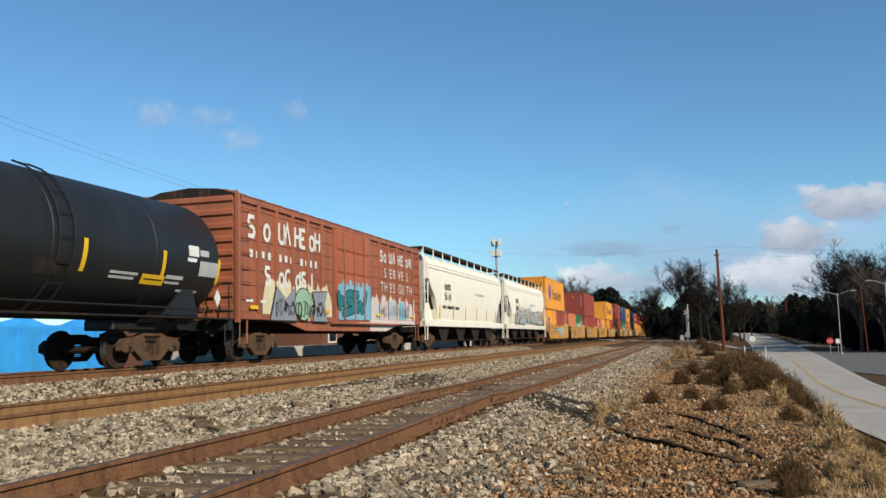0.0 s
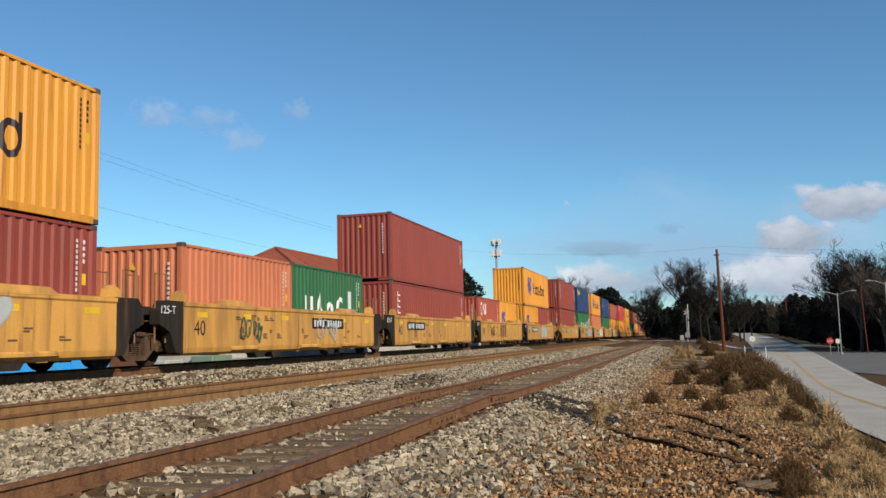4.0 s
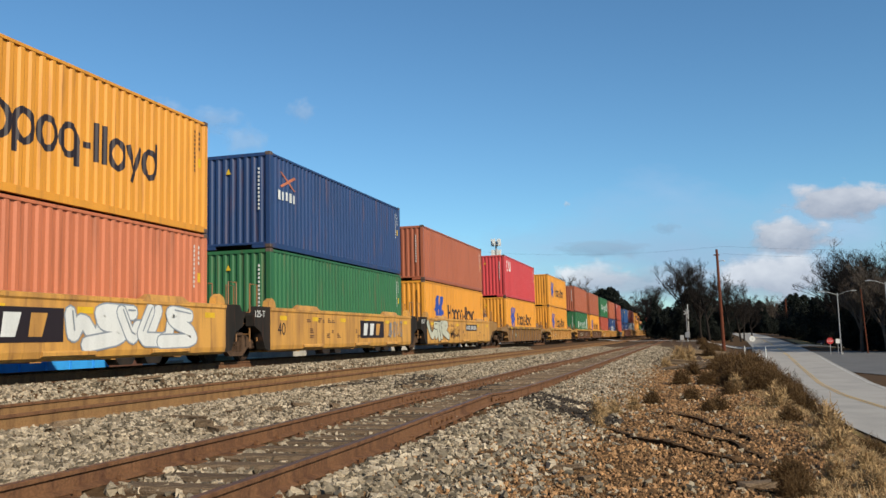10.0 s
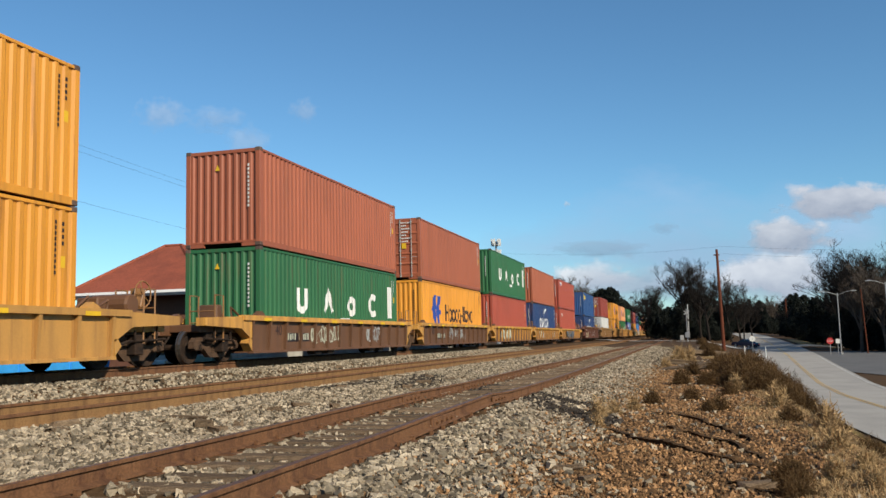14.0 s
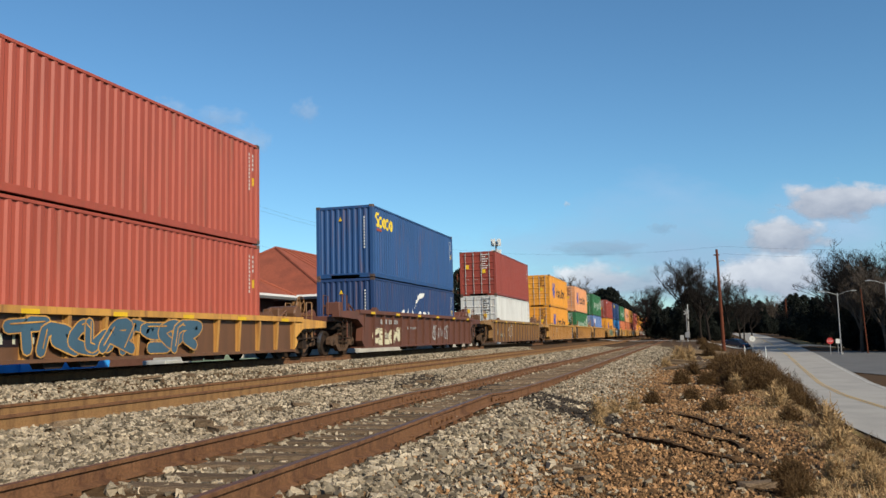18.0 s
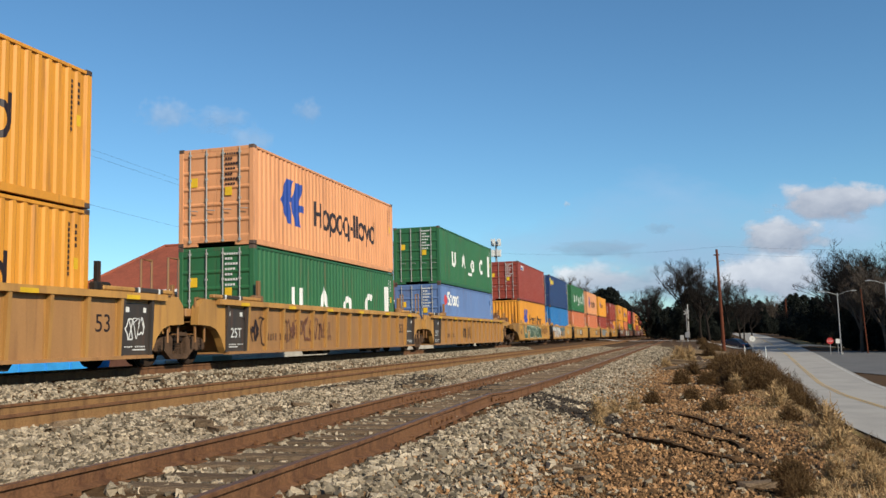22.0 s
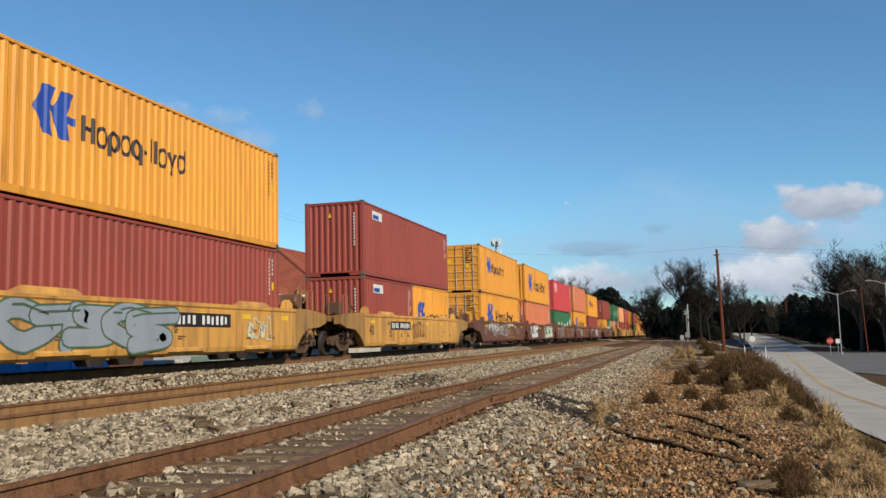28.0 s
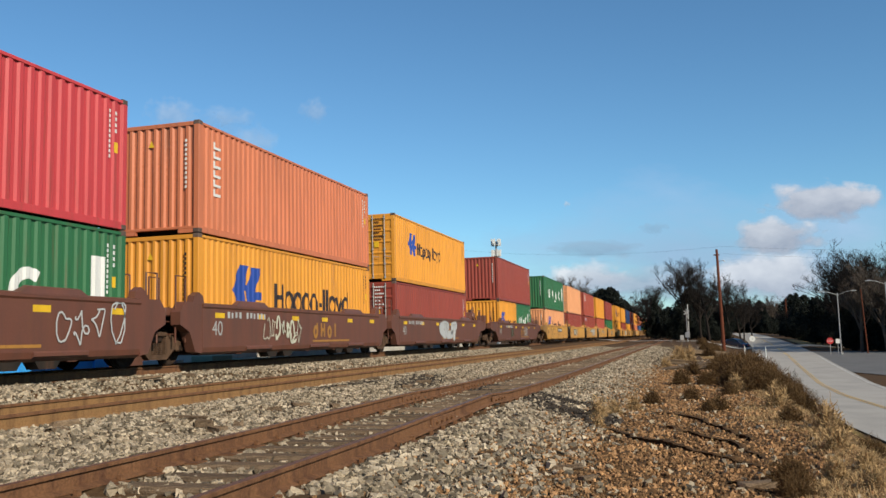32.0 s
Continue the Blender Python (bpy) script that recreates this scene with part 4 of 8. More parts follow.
TAGS = {  # start of the unit: kind, span along the side, span in height, fill and edge colours
    122.5: [("line", 2.2, 3.2, 0.6, 1.25, "", "letter_dark")],
    157.68: [("line", 7.4, 9.0, 0.6, 1.3, "", "tag_pale"), ("line", 9.8, 11.6, 0.5, 1.3, "", "letter_white")],
    173.09: [("bubble", 7.7, 11.4, 0.40, 1.42, "tag_silver", "grey"), ("line", 1.0, 2.4, 0.8, 1.3, "", "letter_dark")],
    188.83: [("bubble", 6.9, 10.9, 0.42, 1.42, "letter_white", "tag_grey")],
    204.5: [("line", 9.7, 11.4, 0.5, 1.35, "", "tag_grey")],
    220.13: [("bubble", 0.1, 2.9, 0.40, 1.42, "tag_pale", "letter_dark"), ("line", 3.6, 5.4, 0.45, 1.1, "", "letter_dark")],
    279.12: [("line", 3.0, 5.5, 0.4, 1.2, "", "tag_pale"), ("line", 8.0, 9.6, 0.4, 1.2, "", "tag_silver")],
    294.9: [("line", 4.0, 7.5, 0.4, 1.2, "", "tag_silver")],
    310.3: [("bubble", 2.0, 5.0, 0.40, 1.2, "tag_pale", "tag_teal")],
    325.79: [("bubble", 2.0, 3.2, 0.34, 1.12, "tag_pale", "letter_dark"), ("bubble", 3.4, 4.6, 0.34, 1.12, "tag_silver", "letter_dark"), ("line", 9.0, 11.2, 0.4, 1.1, "", "tag_silver")],
    341.45: [("bubble", 2.6, 8.4, 0.30, 1.12, "tag_navy", "car_yellow")],
    363.10: [("bubble", -0.5, 2.9, 0.32, 1.02, "tag_cream", "car_brown"), ("line", 7.5, 10.2, 0.45, 1.3, "", "tag_silver"), ("bars", 0.2, 2.4, 1.14, 1.32, "", "tag_silver"), ("bars", 3.6, 5.2, 0.95, 1.05, "", "tag_silver")],
    386.26: [("line", 2.6, 4.1, 0.45, 1.35, "", "letter_white")],
    409.95: [("line", 2.2, 2.9, 0.95, 1.35, "", "letter_white")],
    429.15: [("line", -1.0, 0.4, 0.40, 1.38, "", "letter_dark"), ("line", 1.6, 5.0, 0.5, 1.3, "", "tag_brown")],
    448.58: [("line", 3.6, 5.6, 0.45, 1.3, "", "letter_dark")],
    470.22: [("bubble", 0.6, 7.8, 0.36, 1.46, "tag_green", "tag_mint"), ("line", 8.2, 11.4, 0.6, 1.4, "", "tag_brown")],
    485.80: [("bubble", -0.2, 3.6, 0.36, 1.46, "letter_white", "letter_dark"), ("bubble", 4.7, 7.3, 0.44, 1.40, "tag_teal", "tag_silver"), ("line", 9.0, 10.6, 0.6, 1.2, "", "tag_pale")],
    501.6: [("line", 1.6, 2.8, 0.5, 1.3, "", "tag_pale")],
    517.9: [("line", 9.8, 11.4, 0.5, 1.4, "", "tag_brown")],
    533.15: [("bubble", 1.2, 6.0, 0.36, 1.44, "tag_grey", "tag_green"), ("line", 9.8, 11.2, 0.5, 1.2, "", "tag_pale")],
    552.52: [("line", 5.0, 6.9, 0.45, 1.40, "", "tag_brown")],
    572.21: [("line", 0.3, 3.6, 0.85, 1.42, "", "letter_white"), ("line", 3.6, 7.0, 0.45, 1.40, "", "tag_silver"), ("line", 2.0, 3.2, 0.5, 1.0, "", "tag_silver"), ("line", 4.0, 5.8, 0.45, 1.42, "", "tag_silver"), ("line", 6.4, 8.6, 1.25, 1.46, "", "tag_pale"), ("line", 9.6, 10.6, 0.5, 1.3, "", "tag_silver")],
    587.5: [("bubble", 0.8, 3.7, 0.40, 1.44, "letter_white", "car_brown"), ("bubble", 7.5, 11.4, 0.36, 1.44, "tag_mint", "letter_dark")],
    602.80: [("bubble", 2.0, 4.6, 0.36, 1.44, "tag_brown", "tag_silver"), ("line", 9.7, 11.7, 0.45, 1.42, "", "tag_silver")]}
PLATES = {76.0: ("number", 2.7), 91.3: ("number", 7.0), 106.9: ("number", 1.2), 122.5: ("large", 5.0), 138.16: ("number", 1.6), 157.68: ("number", 1.8), 173.09: ("slab", 5.0), 188.83: ("slab", 4.1), 204.5: ("slab", 6.6), 220.13: ("number", 6.8),
          470.22: ("number", 2.2), 485.80: ("slab", 2.9), 501.6: ("slab", 4.5), 517.9: ("slab", 6.7), 533.15: ("number", 6.3), 552.52: ("number", 2.3)}
TAGS_PLAIN = [[("line", 3.0, 5.4, 0.5, 1.3, "", "tag_pale")], [("bubble", 6.0, 9.0, 0.42, 1.4, "tag_silver", "grey")], [("line", 7.4, 9.0, 0.5, 1.3, "", "tag_silver"), ("line", 2.4, 3.6, 0.5, 1.2, "", "tag_green")], []]
def well_car(s, gl, gr, style, left_end, right_end, seed, tag=None):
    """One unit of a well car. s: where its container begins; gl, gr: how far its ends reach beyond the container; left_end, right_end: a coupler end, not a shared truck."""
    rng = random.Random(seed)
    L = 12.19
    ribbed = style.startswith("rib")
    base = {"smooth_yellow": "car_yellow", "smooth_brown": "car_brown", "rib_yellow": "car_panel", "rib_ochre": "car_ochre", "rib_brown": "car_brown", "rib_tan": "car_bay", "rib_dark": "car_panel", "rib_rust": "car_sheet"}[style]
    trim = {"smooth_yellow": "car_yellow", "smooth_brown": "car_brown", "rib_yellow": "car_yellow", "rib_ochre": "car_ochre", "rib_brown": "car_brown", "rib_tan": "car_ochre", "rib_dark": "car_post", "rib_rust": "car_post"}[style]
    say = {"smooth_yellow": "weathered yellow smooth-sided", "smooth_brown": "dark brown smooth-sided graffitied", "rib_yellow": "yellow and brown rib-sided", "rib_ochre": "dirty ochre rib-sided", "rib_brown": "dark brown rib-sided", "rib_tan": "dirty tan rib-sided", "rib_dark": "dirty brown rib-sided", "rib_rust": "grimy brown rib-sided"}[style]
    ob = train_thing("well_car", s, 0.0, say + " steel well car carrying containers", "well car", "well cars of the train")
    P = PAINT[base]
    zt, zb = (1.14, 0.26) if style in ("rib_yellow", "rib_ochre", "rib_rust") else (1.52, 0.26)
    tan = style == "rib_tan"
    inset = 1.65 if tan else 1.25
    y0 = -gl + (2.95 if left_end else inset)
    y1 = L + gr - (2.95 if right_end else inset)
    r0, r1 = (y0 + (0 if left_end or not tan else 1.05), y1 - (0 if right_end or not tan else 1.05))
    for sgn in (1, -1):
        if not ribbed:
            sd = part("side_sill", smooth_side(y0, y1, sgn, base), P, ob)
        else:
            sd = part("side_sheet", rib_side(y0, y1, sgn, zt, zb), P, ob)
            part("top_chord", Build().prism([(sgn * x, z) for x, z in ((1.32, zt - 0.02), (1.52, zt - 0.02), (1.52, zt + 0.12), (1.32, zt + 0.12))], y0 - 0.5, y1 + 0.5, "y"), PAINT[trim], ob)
            if sgn > 0:
                n = max(8, int((r1 - r0) / 1.05))
                rib = cached(("rib", style, s < 300), lambda: Build().prism([(1.38, zb + 0.03), (1.44, zb + 0.03), (1.50, zt - 0.02), (1.38, zt - 0.02)], -0.045, 0.045, "y").box(1.38, -0.09, zb + 0.03, 1.39, 0.09, zt - 0.02).mesh("rib", PAINT["car_panel" if style == "rib_yellow" and s < 300 else trim]))
                for i in range(n + 1):
                    part("rib", rib, None, sd).location = (0, r0 + 0.06 + (r1 - r0 - 0.12) * i / n, 0)
    # well floor and the cross bearers
    for a in (y0, y1 - 1.6):
        part("well_floor", Build().box(-1.36, a, 0.24, 1.36, a + 1.6, 0.29), P, ob)
    for i in range(5):
        part("cross_bearer", cached(("bearer", base), lambda: Build().box(-1.36, -0.14, 0.22, 1.36, 0.14, 0.29).mesh("cross_bearer", P)), None, ob).location = (0, y0 + 2.0 + i * (y1 - y0 - 4.0) / 4, 0)
    for y in (L / 2 - 2.4, L / 2 - 1.4, L / 2 + 2.6, L / 2 + 3.6):
        part("bottom_bracket", cached("bracket", lambda: Build().prism([(-0.35, 0.26), (-0.22, 0.10), (0.22, 0.10), (0.35, 0.26)], 1.1, 1.38, "x").mesh("bottom_bracket", PAINT["dark"])), None, ob).location = (0, y, 0)
    # ends: sloping bulkhead, platform, hand irons, truck
    for side, g, is_end in ((0, gl, left_end), (1, gr, right_end)):
        def place(bb):
            if side:
                bb.v = [(x, L - y, z) for x, y, z in bb.v]
                bb.f = [t[::-1] for t in bb.f]
            return bb
        e = -g + (2.95 if is_end else inset)
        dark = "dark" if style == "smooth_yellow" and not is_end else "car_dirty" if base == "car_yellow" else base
        for sgn in (1, -1):
            x0, x1 = sorted((sgn * 1.20, sgn * 1.462))
            b = Build()
            if tan and not is_end:
                b.prism([(e, 0.26), (e, zt + 0.10), (-g + 0.55, zt + 0.10), (-g + 0.35, zt - 0.1), (-g + 0.30, 0.98), (e - 0.75, 0.95), (e - 0.48, 0.86), (e - 0.26, 0.66), (e - 0.12, 0.42)], x0 + (0.06 if sgn < 0 else 0), x1 - (0.06 if sgn > 0 else 0), "x")
            elif ribbed:
                b.prism([(e, zt - 0.55), (e, zt + 0.10), (e - (2.4 if is_end else 0.9), zt + 0.02), (e - (2.4 if is_end else 0.9), zt - 0.18), (e - 0.6, zt - 0.24)], x0, x1, "x")
                b.prism([(e, 0.28), (e, zt - 0.5), (e - 0.10, zt - 0.5), (e - 0.22, 0.5)], x0, x1, "x")
            elif is_end:
                b.prism([(e, 0.28), (e, zt), (e - 0.9, zt), (e - 2.3, zt - 0.12), (e - 2.3, zt - 0.42), (e - 1.8, zt - 0.55), (e - 0.9, zt - 0.62), (e - 0.45, zt - 0.85)], x0, x1, "x")
            else:
                b.prism([(e, 0.28), (e, zt), (e - 0.75, zt), (e - 0.95, zt - 0.25), (e - 0.95, zt - 0.55), (e - 0.55, zt - 0.72), (e - 0.30, 0.32)], x0, x1, "x")
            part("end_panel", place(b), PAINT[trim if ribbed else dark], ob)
        b = Build()
        reach = -g + (0.75 if is_end else 0.12)
        b.box(-1.18, reach, zt - 0.34, 1.18, min(e, -0.25), zt - 0.14, 0.02)
        b.box(-0.32, reach - (0.45 if is_end else 0.0), 0.72, 0.32, e, 0.98, 0.02)
        b.prism([(e + 0.2, 0.3), (-0.12, 0.3), (-0.30, zt - 0.14), (e - 0.2, zt - 0.14)], -1.15, 1.15, "x")
        if tan and not is_end:
            # a black bay between dark posts, its white marks, the striped cover on the chord and the guide stakes
            pl = part("end_placard", place(Build().box(1.381, e + 0.02, 0.30, 1.389, e + 1.05, zt - 0.10)), PAINT["placard"], ob, "black panel at the car's end")
            for a in (e - 0.04, e + 0.98):
                part("post", place(Build().prism([(1.381, 0.29), (1.43, 0.29), (1.49, zt - 0.02), (1.381, zt - 0.02)], a, a + 0.09, "y")), PAINT["placard"], ob)
            part("inscription", place(bars(e + 0.18, 0.46, 0.035, "UUUUU UUUU", 1.390, 0.075).box(1.390, e + 0.16, 0.40, 1.393, e + 0.62, 0.425).box(1.390, e + 0.14, zt - 0.30, 1.393, e + 0.24, zt - 0.19).box(1.390, e + 0.74, zt - 0.30, 1.393, e + 0.88, zt - 0.19)), PAINT["letter_white"], pl, kind="stuff")
            if side == 0:
                lettering(ob, "25T", 0.36, 1.391, e + 0.26, 0.66, "letter_white")
            elif s < 415:
                scrawl(ob, 1.392, L - e - 0.92, L - e - 0.16, 0.62, 1.16, "letter_white", 3, 0.03)
            else:
                part("inscription", place(bars(e + 0.22, 0.84, 0.05, "UUUUUUU", 1.390, 0.085)), PAINT["letter_white"], pl, kind="stuff")
            if side == 1:
                lettering(ob, "53", 0.52, 1.384, L - e - 1.85, 0.80, "letter_dark")
            cover = part("top_cover", place(Build().box(1.34, e - 0.75, zt + 0.13, 1.50, e + 1.75, zt + 0.23, 0.025)), PAINT[trim], ob)
            part("cover_band", place(Build().box(1.336, e - 0.35, zt + 0.127, 1.504, e + 0.72, zt + 0.235, 0.02)), PAINT["placard"], cover, "black band on the cover")
            for a in (e - 0.22, e + 0.52):
                part("stripe", place(Build().box(1.40, a, zt + 0.125, 1.508, a + 0.06, zt + 0.237)), PAINT["letter_white"], cover)
            for x in (1.38, -1.38):
                part("guide_stake", place(Build().box(x - 0.05, -0.12, zt + 0.10, x + 0.05, 0.0, zt + 0.72, 0.01).box(x - 0.10, -0.40, zt + 0.10, x + 0.10, 0.10, zt + 0.30, 0.04)), PAINT["dark" if s < 415 else "car_tan"], ob)
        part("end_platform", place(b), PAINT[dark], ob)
        b = Build()
        top = zt + (0.62 if not tan or is_end else 1.02 if side else 0.12)
        for x in (0.55, 1.28):
            yy = reach + (0.55 if is_end else 0.25)
            b.tube([(x, yy, 0.55), (x, yy, top)], 0.03 if tan else 0.022, 5)
            b.tube([(x, yy + 0.42, 0.55), (x, yy + 0.42, top), (x, yy, top)], 0.03 if tan else 0.022, 5)
        for z in (0.75, 1.05, 1.35):
            b.tube([(0.55, reach + (0.55 if is_end else 0.25), z), (1.28, reach + (0.55 if is_end else 0.25), z)], 0.016, 5)
        part("ladder", place(b), PAINT["car_brown"] if style.endswith("brown") else PAINT["car_tan"], ob)
        for sgn in (1, -1):
            x0, x1 = sorted((sgn * 1.24, sgn * 1.42))
            part("container_guide", place(Build().prism([(-0.55, zt), (-0.05, zt), (-0.10, zt + 0.16), (-0.28, zt + 0.26), (-0.50, zt + 0.16)], x0, x1, "x")), P, ob)
        if is_end:
            b = Build()
            b.box(-0.12, -g - 0.10, 0.72, 0.12, reach, 0.90, 0.03)
            b.box(-0.18, -g - 0.18, 0.66, 0.10, -g + 0.20, 0.96, 0.04)
            b.tube([(0.3, reach, 0.7), (0.33, reach - 0.35, 0.42), (0.2, -g, 0.40)], 0.03, 6)
            part("coupler", place(b), M_GRIME_SHADE, ob, "grimy knuckle coupler")
            gear = "car_brown" if base == "car_brown" else "car_panel"
            b = Build()
            b.tube([(1.25, reach + 0.1, zt - 0.5), (1.25, reach + 1.5, zt - 0.55), (1.1, reach + 1.9, zt - 0.7)], 0.035, 6)
            b.tube([(1.30, reach + 0.5, zt - 0.1), (1.30, reach + 0.5, 0.62), (1.30, reach + 1.3, 0.60), (1.30, reach + 1.3, zt - 0.3)], 0.03, 6)
            b.box(0.9, reach + 0.95, zt - 0.85, 1.28, reach + 1.25, zt - 0.4, 0.02)
            b.box(0.6, reach + 0.3, zt - 0.62, 1.2, reach + 0.6, zt - 0.34, 0.02)
            part("brake_rigging", place(b), M_GRIME_SHADE, ob, "grimy brake pipes and valve")
            b = Build()
            for k in range(3):
                b.tube([(1.0 - k * 0.5, reach + 1.9, zt), (1.0 - k * 0.5, reach + 1.85, zt + 0.34 + 0.1 * (k % 2)), (1.0 - k * 0.5, reach + 2.35, zt + 0.1)], 0.035, 6)
            b.box(0.2, reach + 1.55, zt - 0.05, 0.75, reach + 1.85, zt + 0.42, 0.03)
            part("end_stanchion", place(b), PAINT[gear], ob)
            if side == 1:
                b = Build()
                b.lathe([(-0.52, 0.21), (-0.46, 0.24), (0.46, 0.24), (0.52, 0.21)], (0.5, reach + 1.0, zt + 0.28), "x", 12)
                b.box(-0.1, reach + 0.85, zt - 0.1, 0.7, reach + 1.15, zt + 0.06)
                part("air_reservoir", place(b), PAINT[gear], ob)
                b = Build()
                c = (0.75, reach + 0.25, zt + 0.55)
                for k in range(16):
                    a0, a1 = 2 * math.pi * k / 16, 2 * math.pi * (k + 1) / 16
                    b.tube([(c[0], c[1] + 0.31 * math.cos(a0), c[2] + 0.31 * math.sin(a0)), (c[0], c[1] + 0.31 * math.cos(a1), c[2] + 0.31 * math.sin(a1))], 0.018, 5)
                for k in range(5):
                    a0 = 2 * math.pi * k / 5
                    b.tube([c, (c[0], c[1] + 0.31 * math.cos(a0), c[2] + 0.31 * math.sin(a0))], 0.014, 4)
                b.box(c[0] - 0.22, c[1] - 0.16, zt - 0.2, c[0] - 0.05, c[1] + 0.16, c[2] + 0.14)
                part("brake_wheel", place(b), PAINT["car_tan"] if base != "car_brown" else PAINT["car_brown"], ob, "hand brake wheel and housing")
            truck(ob, (-g + 1.75) if not side else (L + g - 1.75))
        elif side == 1:
            truck(ob, L + g)
    # markings on the side towards the platform
    x = 1.474 if not ribbed else 1.523
    zc = zt + (0.02 if ribbed else -0.30)
    hh = 0.09 if ribbed else 0.13
    for i in range(6):
        y = y0 + 0.6 + (y1 - y0 - 1.6) * i / 5
        part("reflector", cached(("reflector", ribbed, zt), lambda: Build().box(x - 0.03, 0, zc - hh / 2, x, 0.46, zc + hh / 2).mesh("reflector", PAINT["yellow_mark"])), None, ob).location = (0, y, 0)
    if not ribbed:
        lettering(ob, "40", 0.52, 1.474, y0 + 0.45, 0.72, "letter_dark" if base != "car_brown" else "grey")
        if not left_end and base == "car_yellow":
            lettering(ob, "125-T", 0.26, 1.466, y0 - 0.95, 1.22, "letter_white")
        x = 1.474
        how, ya = PLATES.get(s, ("number" if seed % 3 else "slab", 2.4 + 1.1 * (seed % 4)))
        slab = lambda b0, k: Build().prism([(b0 + k * 0.66, 0.70 if how == "slab" else 0.52), (b0 + k * 0.66 + 0.34, 0.70 if how == "slab" else 0.52), (b0 + k * 0.66 + 0.48, 1.14 if how == "slab" else 1.34), (b0 + k * 0.66 + 0.06, 1.14 if how == "slab" else 1.34)], x + 0.002, x + 0.006, "x")
        if base == "car_yellow" and how == "large":
            for k in range(3):
                part("mark", slab(ya, k), PAINT["car_brown"], ob)
        elif base == "car_yellow" and how == "slab":
            plate = part("number_plate", Build().box(x, ya, 0.60, x + 0.004, ya + 2.55, 1.24), PAINT["letter_dark"], ob, "black plate with white slabs")
            for k in range(3):
                part("mark", slab(ya + 0.32, k), PAINT["letter_white" if k < 2 else "car_yellow"], plate)
        elif base == "car_yellow":
            plate = part("number_plate", Build().box(x, ya, 0.92, x + 0.004, ya + 2.6, 1.26), PAINT["letter_dark"], ob, "black plate with white marks")
            part("inscription", bars(ya + 0.15, 0.98, 0.22, "UUUU UUUUUU", x + 0.006, 0.215, 0.05), PAINT["letter_white"], plate, kind="stuff")
        if base == "car_brown":
            spread(ob, 6.4, 0.66, 0.44, "dnol", x + 0.002, 0.56, 0.11, "car_mark")
            part("mark", Build().box(x, 6.3, 0.50, x + 0.003, 9.4, 0.56), PAINT["car_mark"], ob)
            part("inscription", bars(1.0, 1.16, 0.16, "UUUU UUUUUU", x + 0.002, 0.2, 0.05), PAINT["tag_silver"], ob, kind="stuff")
    else:
        if not tan:
            lettering(ob, "40" if style in ("rib_yellow", "rib_ochre", "rib_rust") else "53", 0.42, 1.384, y0 + 1.55, 0.72, "letter_dark" if style == "rib_yellow" else "grey")
        b = Build().box(1.381, y0 + 2.3, 0.52, 1.385, y0 + 3.9, 0.78) if style != "rib_brown" and not tan else None
        if b:
            part("number_plate", b, PAINT["letter_dark"], ob)
        part("inscription", bars(y0 + 2.35, 0.57, 0.2, "UUUU UUUUU", 1.387, 0.155, 0.035), PAINT["tag_pale" if not tan else "car_panel"], ob, kind="stuff")
    for how, ya, yb, z0, z1, fill, edge in TAGS.get(s, TAGS_PLAIN[seed % 4] if s > 600 or s < 150 else ()):
        z1 = min(z1, zt - 0.06)
        if how == "bars":
            part("inscription", bars(ya, z0, z1 - z0, "UUUU UUUUUU", 1.400, (yb - ya) / 11, 0.05), PAINT[edge], ob, kind="stuff")
        elif how == "bubble":
            graffiti(ob, (1.478 if not ribbed else 1.388 if s != 341.45 else 1.506), ya, yb, z0, z1, fill, edge, seed)
        else:
            scrawl(ob, (1.494 if not ribbed else 1.400), ya, yb, z0, z1, edge, seed)
    if base == "car_yellow" and s < 690:
        def stencils():
            q, b = random.Random(8), Build()
            for k in range(15):
                a, z = q.uniform(y0 + 1.2, y1 - 1.0), q.choice((0.62, 0.78, 1.02, 1.12))
                for row in range(q.choice((1, 2, 2, 3))):
                    b.box(1.474, a, z + row * 0.055, 1.4765, a + q.uniform(0.12, 0.34), z + row * 0.055 + 0.035)
            return b.mesh("stencil", PAINT["car_panel"])
        part("stencil", cached(("stencil", round(s)), stencils), None, ob, "small stencilled markings", kind="stuff")
    if not ribbed:
        # folded brackets on the lower flange and lifting lugs on the top edge
        for y in (y0 + 2.2, L * 0.5, y1 - 3.2):
            part("side_bracket", cached(("flange", base), lambda: Build().prism([(1.44, 0.31), (1.50, 0.34), (1.50, 0.40), (1.465, 0.44)], 0, 1.5, "y").mesh("side_bracket", P)), None, ob).location = (0, y, 0)
        for y in (y0 + 1.6, y1 - 3.6):
            part("top_cover", cached(("cover", base), lambda: Build().add([(1.36, 0, 1.52), (1.505, 0, 1.47), (1.505, 1.9, 1.47), (1.36, 1.9, 1.52), (1.38, 0.25, 1.64), (1.47, 0.25, 1.62), (1.47, 1.65, 1.62), (1.38, 1.65, 1.64)], [(0, 1, 5, 4), (1, 2, 6, 5), (2, 3, 7, 6), (3, 0, 4, 7), (4, 5, 6, 7)]).mesh("top_cover", P)), None, ob).location = (0, y, 0)
    return ob

